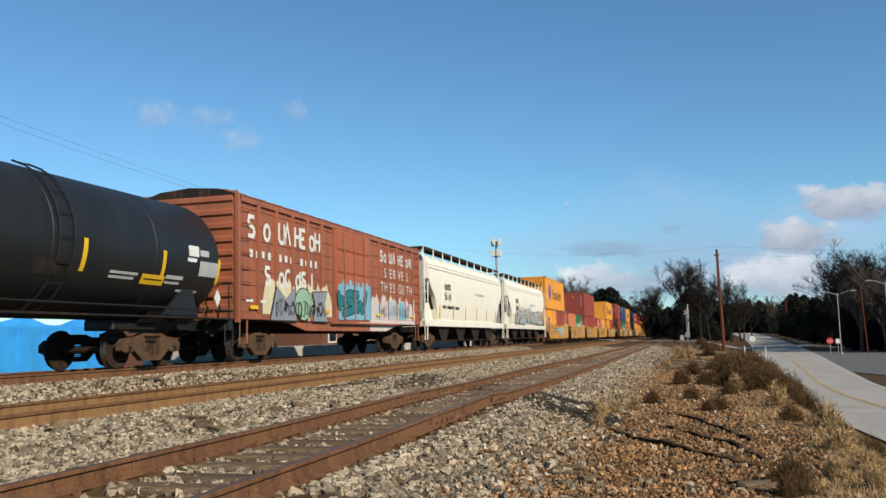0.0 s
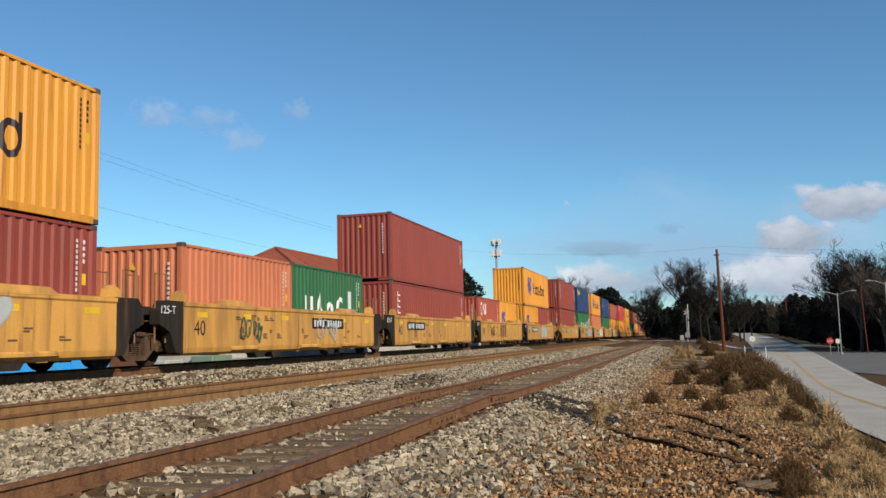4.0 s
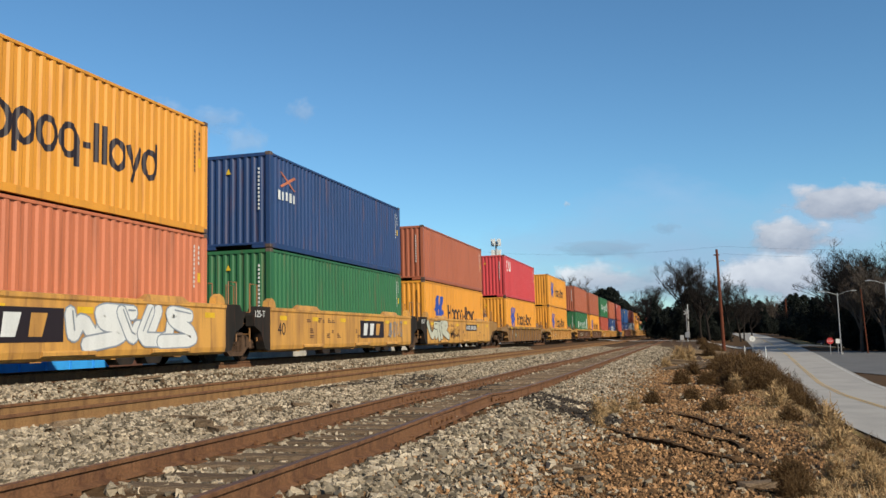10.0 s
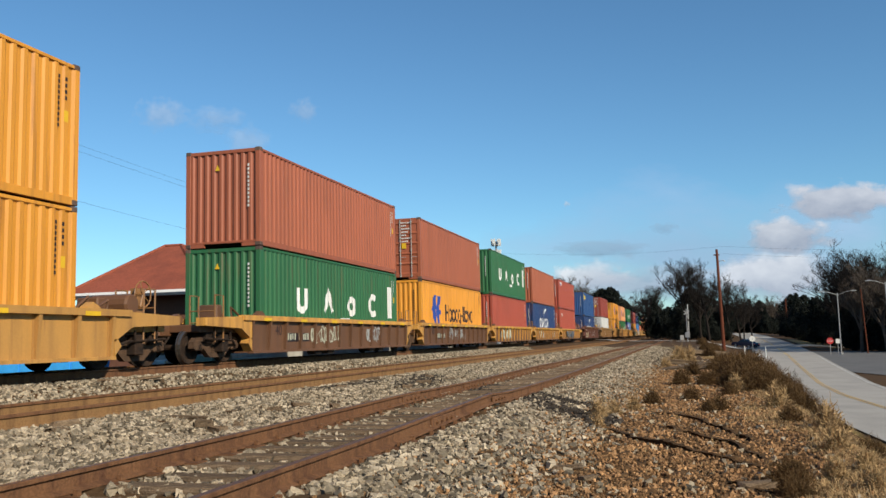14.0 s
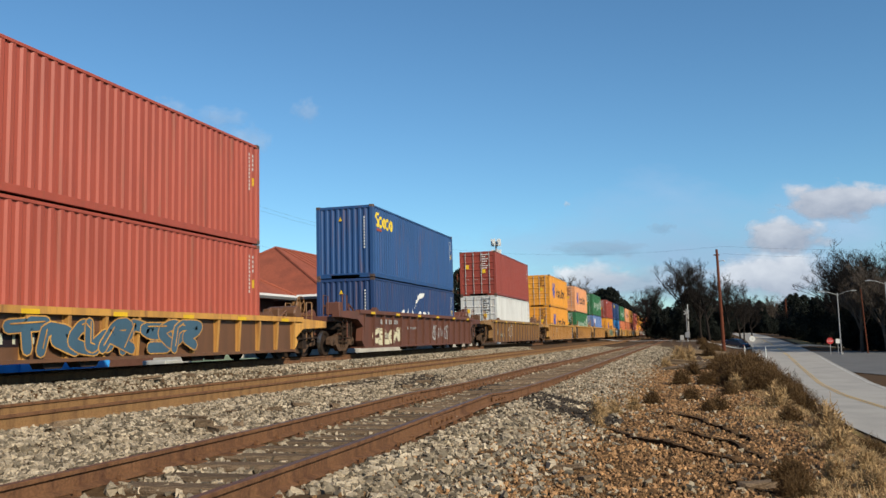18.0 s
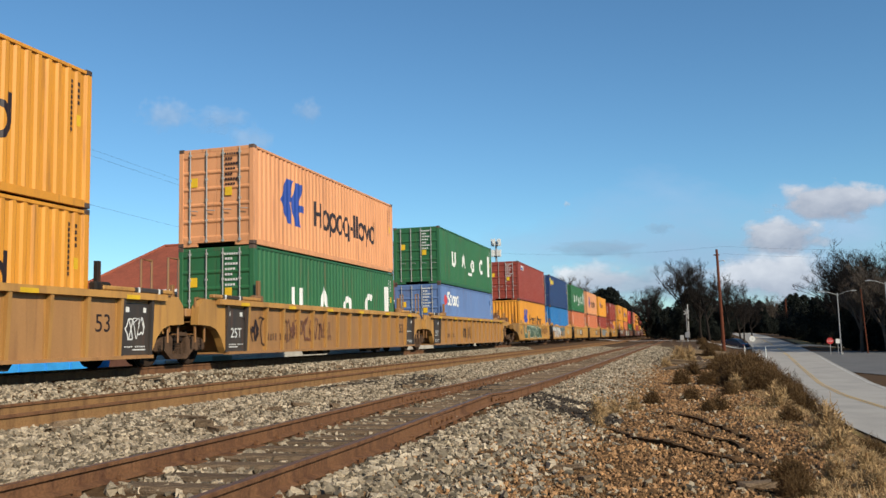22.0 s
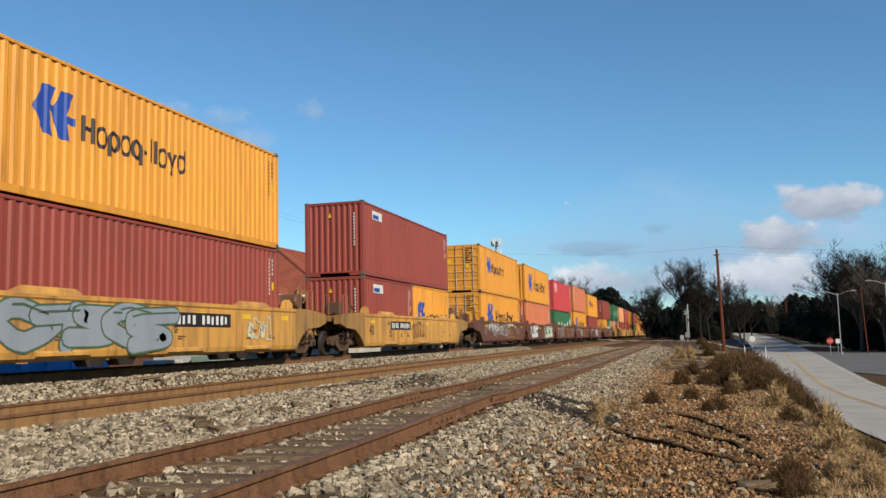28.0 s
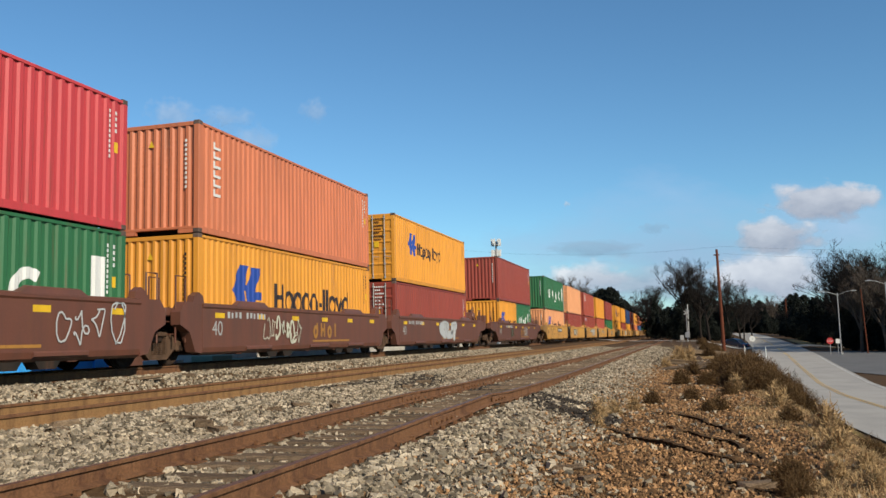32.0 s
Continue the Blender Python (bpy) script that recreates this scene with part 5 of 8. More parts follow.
HC, ST = 2.896, 2.591
TRAIN = [  # start, car, lower boxes, upper box; a set of coupled units per row group
    ("smooth_yellow", [(76.0, [("orange", "emblem_wide", "b"), ("maroon", None, "b")], ("orange", "emblem_wide", "b", HC)),
                       (91.3, [("salmon", None, "b"), ("green", "spaced", "b")], None),
                       (106.9, [("maroon", "upright", "b", ST)], ("maroon", None, "b", HC)),
                       (122.5, [("red", "short_white", "b"), ("orange", "emblem_wide", "b")], None),
                       (138.16, [("orange", "emblem_wide", "b"), ("maroon", None, "b")], ("orange", "emblem_wide", "b", HC))]),
    ("smooth_yellow", [(157.68, [("maroon", None, "b", HC)], ("maroon", "upright", "b", HC)),
                       (173.09, [("green", "spaced", "b", HC)], ("navy", "short_yellow", "b", HC)),
                       (188.83, [("salmon", None, "b", HC)], ("orange", "emblem_wide", "b", HC)),
                       (204.5, [("green", None, "b", HC)], ("navy", "cross", "b", HC)),
                       (220.13, [("orange", "emblem_wide", "b", HC)], ("rust", None, "b", ST))]),
    ("rib_rust", [(239.4, [("orange", "emblem_wide", "b", HC)], ("pink", "short_white", "b", HC))]),
    ("rib_ochre", [(259.18, [("orange", "emblem_wide", "b", HC)], ("orange", "emblem_wide", "b", HC))]),
    ("rib_yellow", [(279.12, [("green", "spaced", "b", HC)], ("rust", None, "b", HC)),
                    (294.9, [("orange", "emblem_wide", "b", HC)], ("rust", None, "d", HC)),
                    (310.3, [("red", None, "b", HC)], ("green", "spaced", "b", HC)),
                    (325.79, [("navy", "swoosh", "b", HC)], ("rust", None, "b", HC)),
                    (341.45, [("red", "green_line", "b", HC)], ("red", "plate", "b", HC))]),
    ("rib_brown", [(363.10, [("navy", "swoosh", "b", ST)], ("blue", "short_yellow", "b", HC))]),
    ("rib_dark", [(386.26, [("white", None, "d", HC)], ("maroon", None, "d", HC))]),
    ("rib_tan", [(409.95, [("orange", "emblem_wide", "d", HC)], ("orange", "emblem_wide", "d", HC)),
                 (429.15, [("green", "spaced", "d", HC)], ("peach", "emblem_wide", "d", HC)),
                 (448.58, [("steel", "short_yellow", "d", HC)], ("green", "spaced", "d", HC))]),
    ("smooth_yellow", [(470.22, [("orange", "emblem_wide", "b", HC)], ("maroon", "plate", "d", HC)),
                       (485.80, [("azure", None, "b", HC)], ("navy", "short_yellow", "d", HC)),
                       (501.6, [("salmon", "upright", "d", HC)], ("green", "spaced", "d", HC)),
                       (517.9, [("salmon", "upright", "b", HC)], ("peach", "emblem_wide", "b", HC)),
                       (533.15, [("maroon", "upright", "b", HC)], ("orange", "emblem_narrow", "d", HC))]),
    ("smooth_yellow", [(552.52, [("maroon", "plate", "b"), ("orange", "emblem_wide", "b")], ("maroon", "plate", "b", HC))]),
    ("smooth_brown", [(572.21, [("orange", "emblem_wide", "d", HC)], ("orange", "emblem_narrow", "d", HC)),
                      (587.5, [("salmon", None, "b", HC)], ("orange", "emblem_wide", "b", HC)),
                      (602.80, [("green", "spaced", "d", ST)], ("pink", "short_white", "d", HC)),
                      (617.9, [("orange", "emblem_wide", "b", HC)], ("salmon", "upright", "b", HC)),
                      (633.2, [("maroon", None, "d", ST)], ("orange", "emblem_narrow", "d", HC))]),
    ("smooth_brown", [(654.4, [("orange", "emblem_wide", "b"), ("green", "spaced", "b")], ("maroon", None, "b", HC))]),
    ("smooth_yellow", [(674.2, [("peach", "emblem_wide", "b", ST)], ("green", "spaced", "b", HC)),
                       (689.8, [("maroon", None, "d", ST)], ("peach", None, "d", HC)),
                       (705.4, [("maroon", "plate", "b", ST)], ("red", "short_white", "b", HC)),
                       (721.0, [("red", None, "b", ST)], ("orange", None, "b", HC)),
                       (736.6, [("green", None, "b", ST)], ("maroon", None, "d", HC))]),
    ("smooth_yellow", [(756.2, [("orange", None, "b", ST)], ("orange", "emblem_wide", "b", HC)),
                       (771.8, [("maroon", None, "b", ST)], ("orange", None, "b", HC)),
                       (787.4, [("orange", None, "b", ST)], ("navy", None, "b", HC)),
                       (803.0, [("red", None, "b", ST)], ("maroon", None, "b", HC)),
                       (818.6, [("salmon", None, "b", ST)], ("orange", None, "b", HC))]),
    ("rib_dark", [(840.0, [("blue", None, "b", ST)], ("salmon", None, "b", HC)), (856.0, [("green", None, "b", ST)], ("rust", None, "b", HC)), (872.0, [("orange", None, "b", ST)], ("orange", None, "b", HC)),
                 (888.0, [("rust", None, "b", ST)], ("red", None, "b", HC))]),
]
FLOOR_Z = 0.40
starts = [u[0] for _, us in TRAIN for u in us]
count = 0
for style, units in TRAIN:
    for i, (s, lower, upper) in enumerate(units):
        j = starts.index(s)
        left = (s - starts[j - 1] - 12.19) / 2 if j else 3.0
        right = (starts[j + 1] - s - 12.19) / 2 if j + 1 < len(starts) else 3.6
        well_car(s, left, right, style, i == 0, i == len(units) - 1, count + 1)
        far_off = s > 690
        if len(lower) == 2:
            hl = ST
            for k, (c, lg, en) in enumerate(lower):
                container(s + k * 6.10, FLOOR_Z, ST, c, lg, en, 6.06, count * 3 + k, far_off)
        else:
            c, lg, en, hl = lower[0]
            container(s, FLOOR_Z, hl, c, lg, en, 12.19, count * 3, far_off)
        if upper:
            c, lg, en, hu = upper
            container(s, FLOOR_Z + hl + 0.025, hu, c, lg, en, 12.19, count * 3 + 2, far_off)
        count += 1
# ---- the tank car, the boxcar and the covered hoppers ahead of the well cars ----
def coupler_at(ob, y, d):
    b = Build().box(-0.11, min(y, y + d * 0.55), 0.74, 0.11, max(y, y + d * 0.55), 0.92, 0.03).box(-0.18, min(y + d * 0.45, y + d * 0.75), 0.68, 0.12, max(y + d * 0.45, y + d * 0.75), 0.98, 0.04)
    b.tube([(0.3, y, 0.7), (0.33, y + d * 0.35, 0.42), (0.2, y + d * 0.6, 0.40)], 0.03, 6)
    part("coupler", b, M_GRIME_SHADE, ob, "grimy knuckle coupler")

def arc_patch(y0, y1, a0, a1, r, cz, n=8):
    v = []
    for k in range(n + 1):
        a = a0 + (a1 - a0) * k / n
        for y in (y0, y1):
            v.append((r * math.cos(a), y, cz + r * math.sin(a)))
    return Build().add(v, [(2 * k, 2 * k + 1, 2 * k + 3, 2 * k + 2) for k in range(n)])

def tank_car(s, L):
    ob = train_thing("tank_car", s, 0.0, "black cylindrical tank car with yellow stripes and small labels", "tank car")
    R, cz = 1.52, 2.62
    prof = [(0.0, 0.02), (0.03, 0.45), (0.14, 0.85), (0.30, 1.18), (0.52, 1.40), (0.80, R)]
    part("tank", Build().lathe(prof + [(L - a, r) for a, r in reversed(prof)], (0, 0, cz), "y", 48), PAINT["tank"], ob, "glossy black tank shell", smooth=True)
    for y in (3.4, 6.4, 9.6, L - 3.4):
        part("weld_band", Build().lathe([(y, R + 0.003), (y + 0.03, R + 0.006), (y + 0.06, R + 0.003)], (0, 0, cz), "y", 48), PAINT["tank"], ob, smooth=True)
    b = Build().lathe([(cz + R - 0.05, 0.55), (cz + R + 0.28, 0.55), (cz + R + 0.32, 0.4)], (0, L / 2, 0), "z", 20)
    part("manway", b, PAINT["tank"], ob)
    # a ladder bowed along the shell
    for dy in (0.0, 0.42):
        part("ladder_rail", Build().tube([((R + 0.07) * math.cos(a), L - 6.6 + dy, cz + (R + 0.07) * math.sin(a)) for a in np.linspace(-1.1, 1.3, 12)], 0.022, 5), PAINT["tank"], ob)
    for a in np.linspace(-0.9, 1.2, 8):
        part("ladder_rung", Build().tube([((R + 0.07) * math.cos(a), L - 6.6, cz + (R + 0.07) * math.sin(a)), ((R + 0.07) * math.cos(a), L - 6.18, cz + (R + 0.07) * math.sin(a))], 0.014, 5), PAINT["tank"], ob)
    for y, y1 in ((L - 5.85, L - 5.72), (L - 3.15, L - 3.02), (L - 0.62, L - 0.50)):
        part("yellow_stripe", arc_patch(y, y1, -0.42, 0.02, R + 0.012 if y < L - 1 else 1.44, cz), PAINT["yellow_mark"], ob, "yellow reflective stripe")
    part("sign", arc_patch(L - 3.80, L - 2.95, -0.52, -0.36, R + 0.014, cz), PAINT["yellow_mark"], ob, "yellow sign panel")
    part("sign_marks", arc_patch(L - 3.72, L - 3.02, -0.445, -0.425, R + 0.018, cz), PAINT["letter_dark"], ob)
    for y, y1, a0, a1, c in ((L - 2.10, L - 1.65, 0.00, 0.17, "letter_white"), (L - 2.15, L - 1.75, -0.09, -0.03, "letter_white"), (L - 1.60, L - 1.20, 0.02, 0.12, "tag_silver"), (L - 1.60, L - 0.75, -0.30, -0.06, "tag_silver"), (L - 4.9, L - 3.95, -0.40, -0.36, "tag_silver"),
                             (L - 4.9, L - 4.05, -0.47, -0.43, "tag_silver"), (L - 2.9, L - 2.2, -0.40, -0.34, "tag_silver"), (L - 2.9, L - 2.3, -0.48, -0.44, "tag_silver"), (L - 7.1, L - 6.4, -0.52, -0.32, "dark"), (L - 2.0, L - 1.7, -0.42, -0.34, "dark"), (L - 2.3, L - 1.4, -0.60, -0.56, "tag_silver")):
        part("label_plate", arc_patch(y, y1, a0, a1, R + 0.008, cz), PAINT[c], ob)
    b = Build().box(-0.40, -0.55, 0.86, 0.40, 3.4, 1.12, 0.03).box(-0.40, L - 3.4, 0.86, 0.40, L + 0.55, 1.12, 0.03)
    part("stub_sill", b, PAINT["tank"], ob)
    for y in (2.1, L - 2.1):
        part("saddle", Build().prism([(-1.25, 1.85), (-0.55, 1.05), (0.55, 1.05), (1.25, 1.85), (0.9, 1.55), (0, 1.25), (-0.9, 1.55)], y - 0.5, y + 0.5, "y"), PAINT["tank"], ob)
        part("saddle_wing", Build().prism([(y - 0.8, 1.12), (y + 0.8, 1.12), (y + 0.45, 2.0), (y + 0.3, 2.0)], 1.22, 1.30, "x"), PAINT["tank"], ob)
    part("running_board", Build().box(1.05, 0.1, 1.12, 1.55, L - 0.1, 1.16), PAINT["dark"], ob)
    part("handrail", Build().tube([(1.52, 0.0, 1.35), (1.52, L, 1.35)], 0.022, 5), PAINT["tank"], ob)
    part("placard", Build().prism([(L - 0.95, 1.65), (L - 0.80, 1.42), (L - 0.65, 1.65), (L - 0.80, 1.88)], 1.52, 1.53, "x"), PAINT["letter_white"], ob, "white diamond placard")
    for y in (0.1, L - 0.1):
        part("end_sill", Build().box(-1.5, y - 0.1, 0.85, 1.5, y + 0.1, 1.12), PAINT["tank"], ob)
        part("end_ladder", Build().tube([(1.45, y, 1.1), (1.45, y, 2.1), (0.7, y, 2.1), (0.7, y, 1.1)], 0.02, 5), PAINT["tank"], ob)
        part("step", Build().tube([(1.45, y - 0.2, 1.0), (1.45, y - 0.2, 0.45), (1.45, y + 0.2, 0.45), (1.45, y + 0.2, 1.0)], 0.02, 5), PAINT["tank"], ob)
    truck(ob, 2.6)
    truck(ob, L - 2.9)
    coupler_at(ob, -0.5, -1)
    coupler_at(ob, L + 0.5, 1)
    b = Build().lathe([(-0.5, 0.2), (-0.45, 0.23), (0.45, 0.23), (0.5, 0.2)], (0.5, L / 2, 0.75), "y", 12)
    part("air_reservoir", b, M_GRIME_SHADE, ob)
    return ob

def boxcar(s, L):
    ob = train_thing("boxcar", s, 0.0, "rust-red steel boxcar with white marks and graffiti", "boxcar")
    P = PAINT["box_red"]
    X, z0, z1 = 1.46, 1.15, 4.50
    part("side", Build().box(X - 0.05, 0, z0, X, L, z1), P, ob)
    part("side", Build().box(-X, 0, z0, -X + 0.05, L, z1), P, ob)
    for y, d in ((0.0, -1), (L, 1)):
        part("end_wall", Build().box(-X, y - 0.03, z0, X, y + 0.03, z1 + 0.12), P, ob)
        for k in range(9):
            z = z0 + 0.18 + k * 0.37
            part("end_rib", Build().prism([(y, z), (y + d * 0.09, z + 0.06), (y + d * 0.09, z + 0.17), (y, z + 0.25)][::d], -X + 0.12, X - 0.12, "x"), P, ob)
        for sx in (-1, 1):
            part("corner_post", Build().box(sx * X - 0.07, y - 0.06, z0 - 0.1, sx * X + 0.07, y + 0.06, z1 + 0.05, 0.01), P, ob)
    b = Build().prism([(-X - 0.06, z1), (-0.9, z1 + 0.20), (0, z1 + 0.27), (0.9, z1 + 0.20), (X + 0.06, z1), (X + 0.06, z1 - 0.05), (-X - 0.06, z1 - 0.05)], -0.05, L + 0.05, "y")
    part("roof", b, PAINT["dark"], ob, "dark galvanised roof")
    for i in range(15):
        y = 0.4 + i * (L - 0.8) / 14
        part("roof_rib", Build().prism([(-X - 0.05, z1 + 0.01), (-0.9, z1 + 0.21), (0, z1 + 0.28), (0.9, z1 + 0.21), (X + 0.05, z1 + 0.01), (X + 0.05, z1 + 0.05), (0.9, z1 + 0.25), (0, z1 + 0.32), (-0.9, z1 + 0.25), (-X - 0.05, z1 + 0.05)], y - 0.04, y + 0.04, "y"), PAINT["box_red"], ob)
    part("top_plate", Build().box(X - 0.02, 0, z1 - 0.16, X + 0.07, L, z1 - 0.02), P, ob)
    part("side_sill", Build().prism([(0, z0), (L, z0), (L, z0 + 0.16), (0, z0 + 0.16)], X - 0.04, X + 0.06, "x"), P, ob)
    part("side_sill", Build().prism([(2.6, z0), (L - 2.6, z0), (L - 4.3, z0 - 0.30), (4.3, z0 - 0.30)], X - 0.06, X, "x"), P, ob)
    D0, D1 = 6.55, 9.85
    posts = [0.0 + i * 1.09 for i in range(1, 6)] + [D0 - 0.06, D1 + 0.06] + [D1 + 0.1 + i * 1.07 for i in range(1, 6)]
    post = Build().prism([(-0.07, z0 + 0.16), (-0.07, z1 - 0.16), (0.07, z1 - 0.16), (0.07, z0 + 0.16)], X, X + 0.07, "x").mesh("side_post", P)
    for y in posts:
        part("side_post", post, None, ob).location = (0, y, 0)
    door = part("door", Build().box(X + 0.02, D0, z0 + 0.02, X + 0.07, D1, z1 - 0.12, 0.01), PAINT["door_red"], ob, "sliding plug door")
    for k in range(4):
        z = z0 + 0.12 + k * 0.79
        part("door_panel", Build().prism([(z, X + 0.07), (z + 0.05, X + 0.10), (z + 0.66, X + 0.10), (z + 0.72, X + 0.07)], D0 + 0.12, D1 - 0.12, "y"), PAINT["door_red"], door).data.transform(Matrix(((0, 0, 1, 0), (0, 1, 0, 0), (1, 0, 0, 0), (0, 0, 0, 1))))
    for y in (D0 + 0.7, D0 + 1.65, D1 - 0.7):
        part("door_rod", Build().tube([(X + 0.13, y, z0 + 0.1), (X + 0.13, y, z1 - 0.2)], 0.025, 6), P, door)
    part("door_track", Build().box(X, D0 - 0.4, z0 - 0.06, X + 0.14, D1 + 3.4, z0 + 0.0), P, ob)
    for y0 in (0.12, L - 0.55):
        for k in range(8):
            part("ladder_rung", Build().tube([(X + 0.02, y0, z0 + 0.2 + k * 0.4), (X + 0.10, y0, z0 + 0.2 + k * 0.4), (X + 0.10, y0 + 0.43, z0 + 0.2 + k * 0.4), (X + 0.02, y0 + 0.43, z0 + 0.2 + k * 0.4)], 0.014, 5), P, ob)
    for y in (0.3, L - 0.3):
        part("step", Build().tube([(X, y - 0.2, z0), (X, y - 0.2, 0.5), (X, y + 0.2, 0.5), (X, y + 0.2, z0)], 0.022, 5), P, ob)
    part("end_platform", Build().box(-1.2, -0.45, 0.95, 1.2, 0.0, 1.02), P, ob)
    for x in (0.95, 0.45):
        part("hand_iron", Build().tube([(x, -0.35, 1.0), (x, -0.35, 2.1), (x, 0.0, 2.1)], 0.018, 5), P, ob)
    part("centre_sill", Build().box(-0.4, 0, 0.80, 0.4, L, 1.15), PAINT["dark"], ob)
    part("floor", Build().box(-X + 0.05, 0.03, 1.1, X - 0.05, L - 0.03, 1.2), PAINT["dark"], ob)
    x = X + 0.005
    W = "letter_white"
    # large worn marks between the posts, one group of strokes for each; side corrugation between them
    for k in range(7):
        z = z0 + 0.5 + k * 0.42
        for ya, yb in ((0.1, D0 - 0.15), (D1 + 0.15, L - 0.1)):
            part("side_bead", Build().prism([(z, X), (z + 0.02, X + 0.022), (z + 0.04, X)], ya, yb, "y"), P, ob).data.transform(Matrix(((0, 0, 1, 0), (0, 1, 0, 0), (1, 0, 0, 0), (0, 0, 0, 1))))
    xs = X + 0.024
    for y, c in zip((0.50, 1.45, 2.36, 2.76, 3.45, 3.86, 4.54, 4.95), "soutneon"):
        spread(ob, y, 3.42, 0.60, c, xs, 0, 0.12, W)
    for y, c in zip((1.50, 2.40, 2.80, 3.52, 3.92, 4.65), "socdsl"):
        spread(ob, y, 2.16, 0.50, c, xs, 0, 0.11, W)
    part("inscription", bars(0.6, 2.86, 0.22, "SUHS UHS UUHS", xs, 0.36, 0.07), PAINT["letter_white"], ob, kind="stuff")
    for y, c in zip((11.20, 11.62, 12.28, 12.70, 13.35, 13.77, 14.42, 14.84), "soutneon"):
        spread(ob, y, 3.62, 0.40, c, xs, 0, 0.10, W)
    for words, ys, z in (("SERVES", (11.62, 12.28, 12.70, 13.35, 13.77, 14.42), 3.00), ("THESOUTH", (11.20, 11.62, 12.28, 12.70, 13.35, 13.77, 14.42, 14.84), 2.42)):
        for c, y in zip(words, ys):
            lettering(ob, c, 0.54, xs + 0.003, y, z, W)
    for k in range(7):
        part("small_mark", Build().box(xs, 0.4 + k * 0.75, 1.62, xs + 0.003, 0.8 + k * 0.75, 1.70), PAINT["letter_white"], ob)
    def blot(y0, y1, za, zb, colour, seed, lift=0.0, rag=0.22):
        """An uneven sprayed patch on the side and on the posts that cross it."""
        r = random.Random(seed)
        b, n, last = Build(), max(4, int((y1 - y0) / 0.14)), None
        for k in range(n + 1):
            y = y0 + (y1 - y0) * k / n
            u = min(1, 14 * min(k, n - k) / n + 0.45)
            now = (y, za + r.uniform(0, 0.05), za + (zb - za) * u * (1 - rag * r.random()))
            if last:
                b.add([(xs + lift, last[0], last[1]), (xs + lift, now[0], now[1]), (xs + lift, now[0], now[2]), (xs + lift, last[0], last[2])], [(0, 1, 2, 3)])
            for q in posts:
                if last and last[0] <= q < now[0]:
                    b.box(X + 0.07, q - 0.07, za, X + 0.073 + lift * 0.3, q + 0.07, now[2])
            last = now
        part("graffiti", b, PAINT[colour], ob, "sprayed graffiti patch", kind="stuff")
    blot(1.35, 6.3, z0 + 0.0, 2.42, "tag_cream", 3)
    for k, (pts, colour) in enumerate(((((1.75, 1.15), (2.15, 2.12), (2.75, 1.78), (3.35, 2.16), (3.45, 1.15)), "tag_grey"), ([(3.95 + 0.62 * math.cos(a * 0.5236), 1.66 + 0.50 * math.sin(a * 0.5236)) for a in range(12)], "tag_green_pale"),
                                       (((4.65, 1.15), (4.85, 1.62), (4.62, 2.06), (5.75, 2.12), (5.50, 1.62), (5.82, 1.15)), "tag_grey"))):
        cy, cz = sum(a for a, c in pts) / len(pts), sum(c for a, c in pts) / len(pts)
        g = part("graffiti", Build().prism([(cy + (a - cy) * 1.07, cz + (c - cz) * 1.07) for a, c in pts], X + 0.0755 + k * 0.004, X + 0.0765 + k * 0.004, "x"), PAINT["dark"], ob, "block graffiti shapes with dark outlines", kind="stuff")
        part("graffiti_fill", Build().prism(list(pts), X + 0.0768 + k * 0.004, X + 0.0778 + k * 0.004, "x"), PAINT[colour], g, kind="stuff")
    scrawl(ob, X + 0.094, 2.0, 5.6, 1.2, 1.8, "letter_dark", 6, 0.025)
    bd = Build()
    rg = random.Random(4)
    for k in range(22):
        y = D0 + 0.15 + k * 0.143
        bd.box(X + 0.102, y, 1.22 + rg.uniform(0, 0.05), X + 0.1035, y + 0.143, 2.42 + rg.uniform(0.0, 0.25))
    part("graffiti", bd, PAINT["tag_sky"], door, "light blue sprayed patch", kind="stuff")
    graffiti(ob, X + 0.110, D0 + 0.25, D1 - 0.9, 1.35, 2.35, "tag_teal2", "dark", 8, 3, accent="tag_blue")
    blot(10.0, 15.6, z0 - 0.02, 2.35, "tag_blush", 7, 0.0, 0.35)
    blot(10.6, 11.3, z0 + 0.1, 2.0, "tag_mist", 11, 0.004)
    blot(12.0, 13.0, z0 + 0.1, 2.2, "tag_mist", 12, 0.004)
    blot(13.2, 14.2, z0 + 0.1, 2.1, "tag_sky", 13, 0.004)
    scrawl(ob, X + 0.076, 11.0, 14.6, z0 + 0.2, 2.0, "tag_grey", 10, 0.03)
    part("painted_sill", Build().box(X + 0.06, D1 - 1.2, z0, X + 0.064, L - 0.9, z0 + 0.15), PAINT["tag_blush"], ob, "sill sprayed pale pink")
    part("painted_sill", Build().prism([(10.0, z0 - 0.01), (L - 2.8, z0 - 0.01), (L - 4.4, z0 - 0.29), (10.0, z0 - 0.29)], X, X + 0.004, "x"), PAINT["tag_blush"], ob, "sill sprayed pale pink")
    for y in (0.55, 5.5, 7.1, 10.6, 14.9):
        part("yellow_stripe", Build().box(X + 0.076, y, z0 + 0.28, X + 0.079, y + 0.45, z0 + 0.38), PAINT["yellow_mark"], ob)
    truck(ob, 2.0)
    truck(ob, L - 2.2)
    coupler_at(ob, 0, -1)
    coupler_at(ob, L, 1)
    return ob

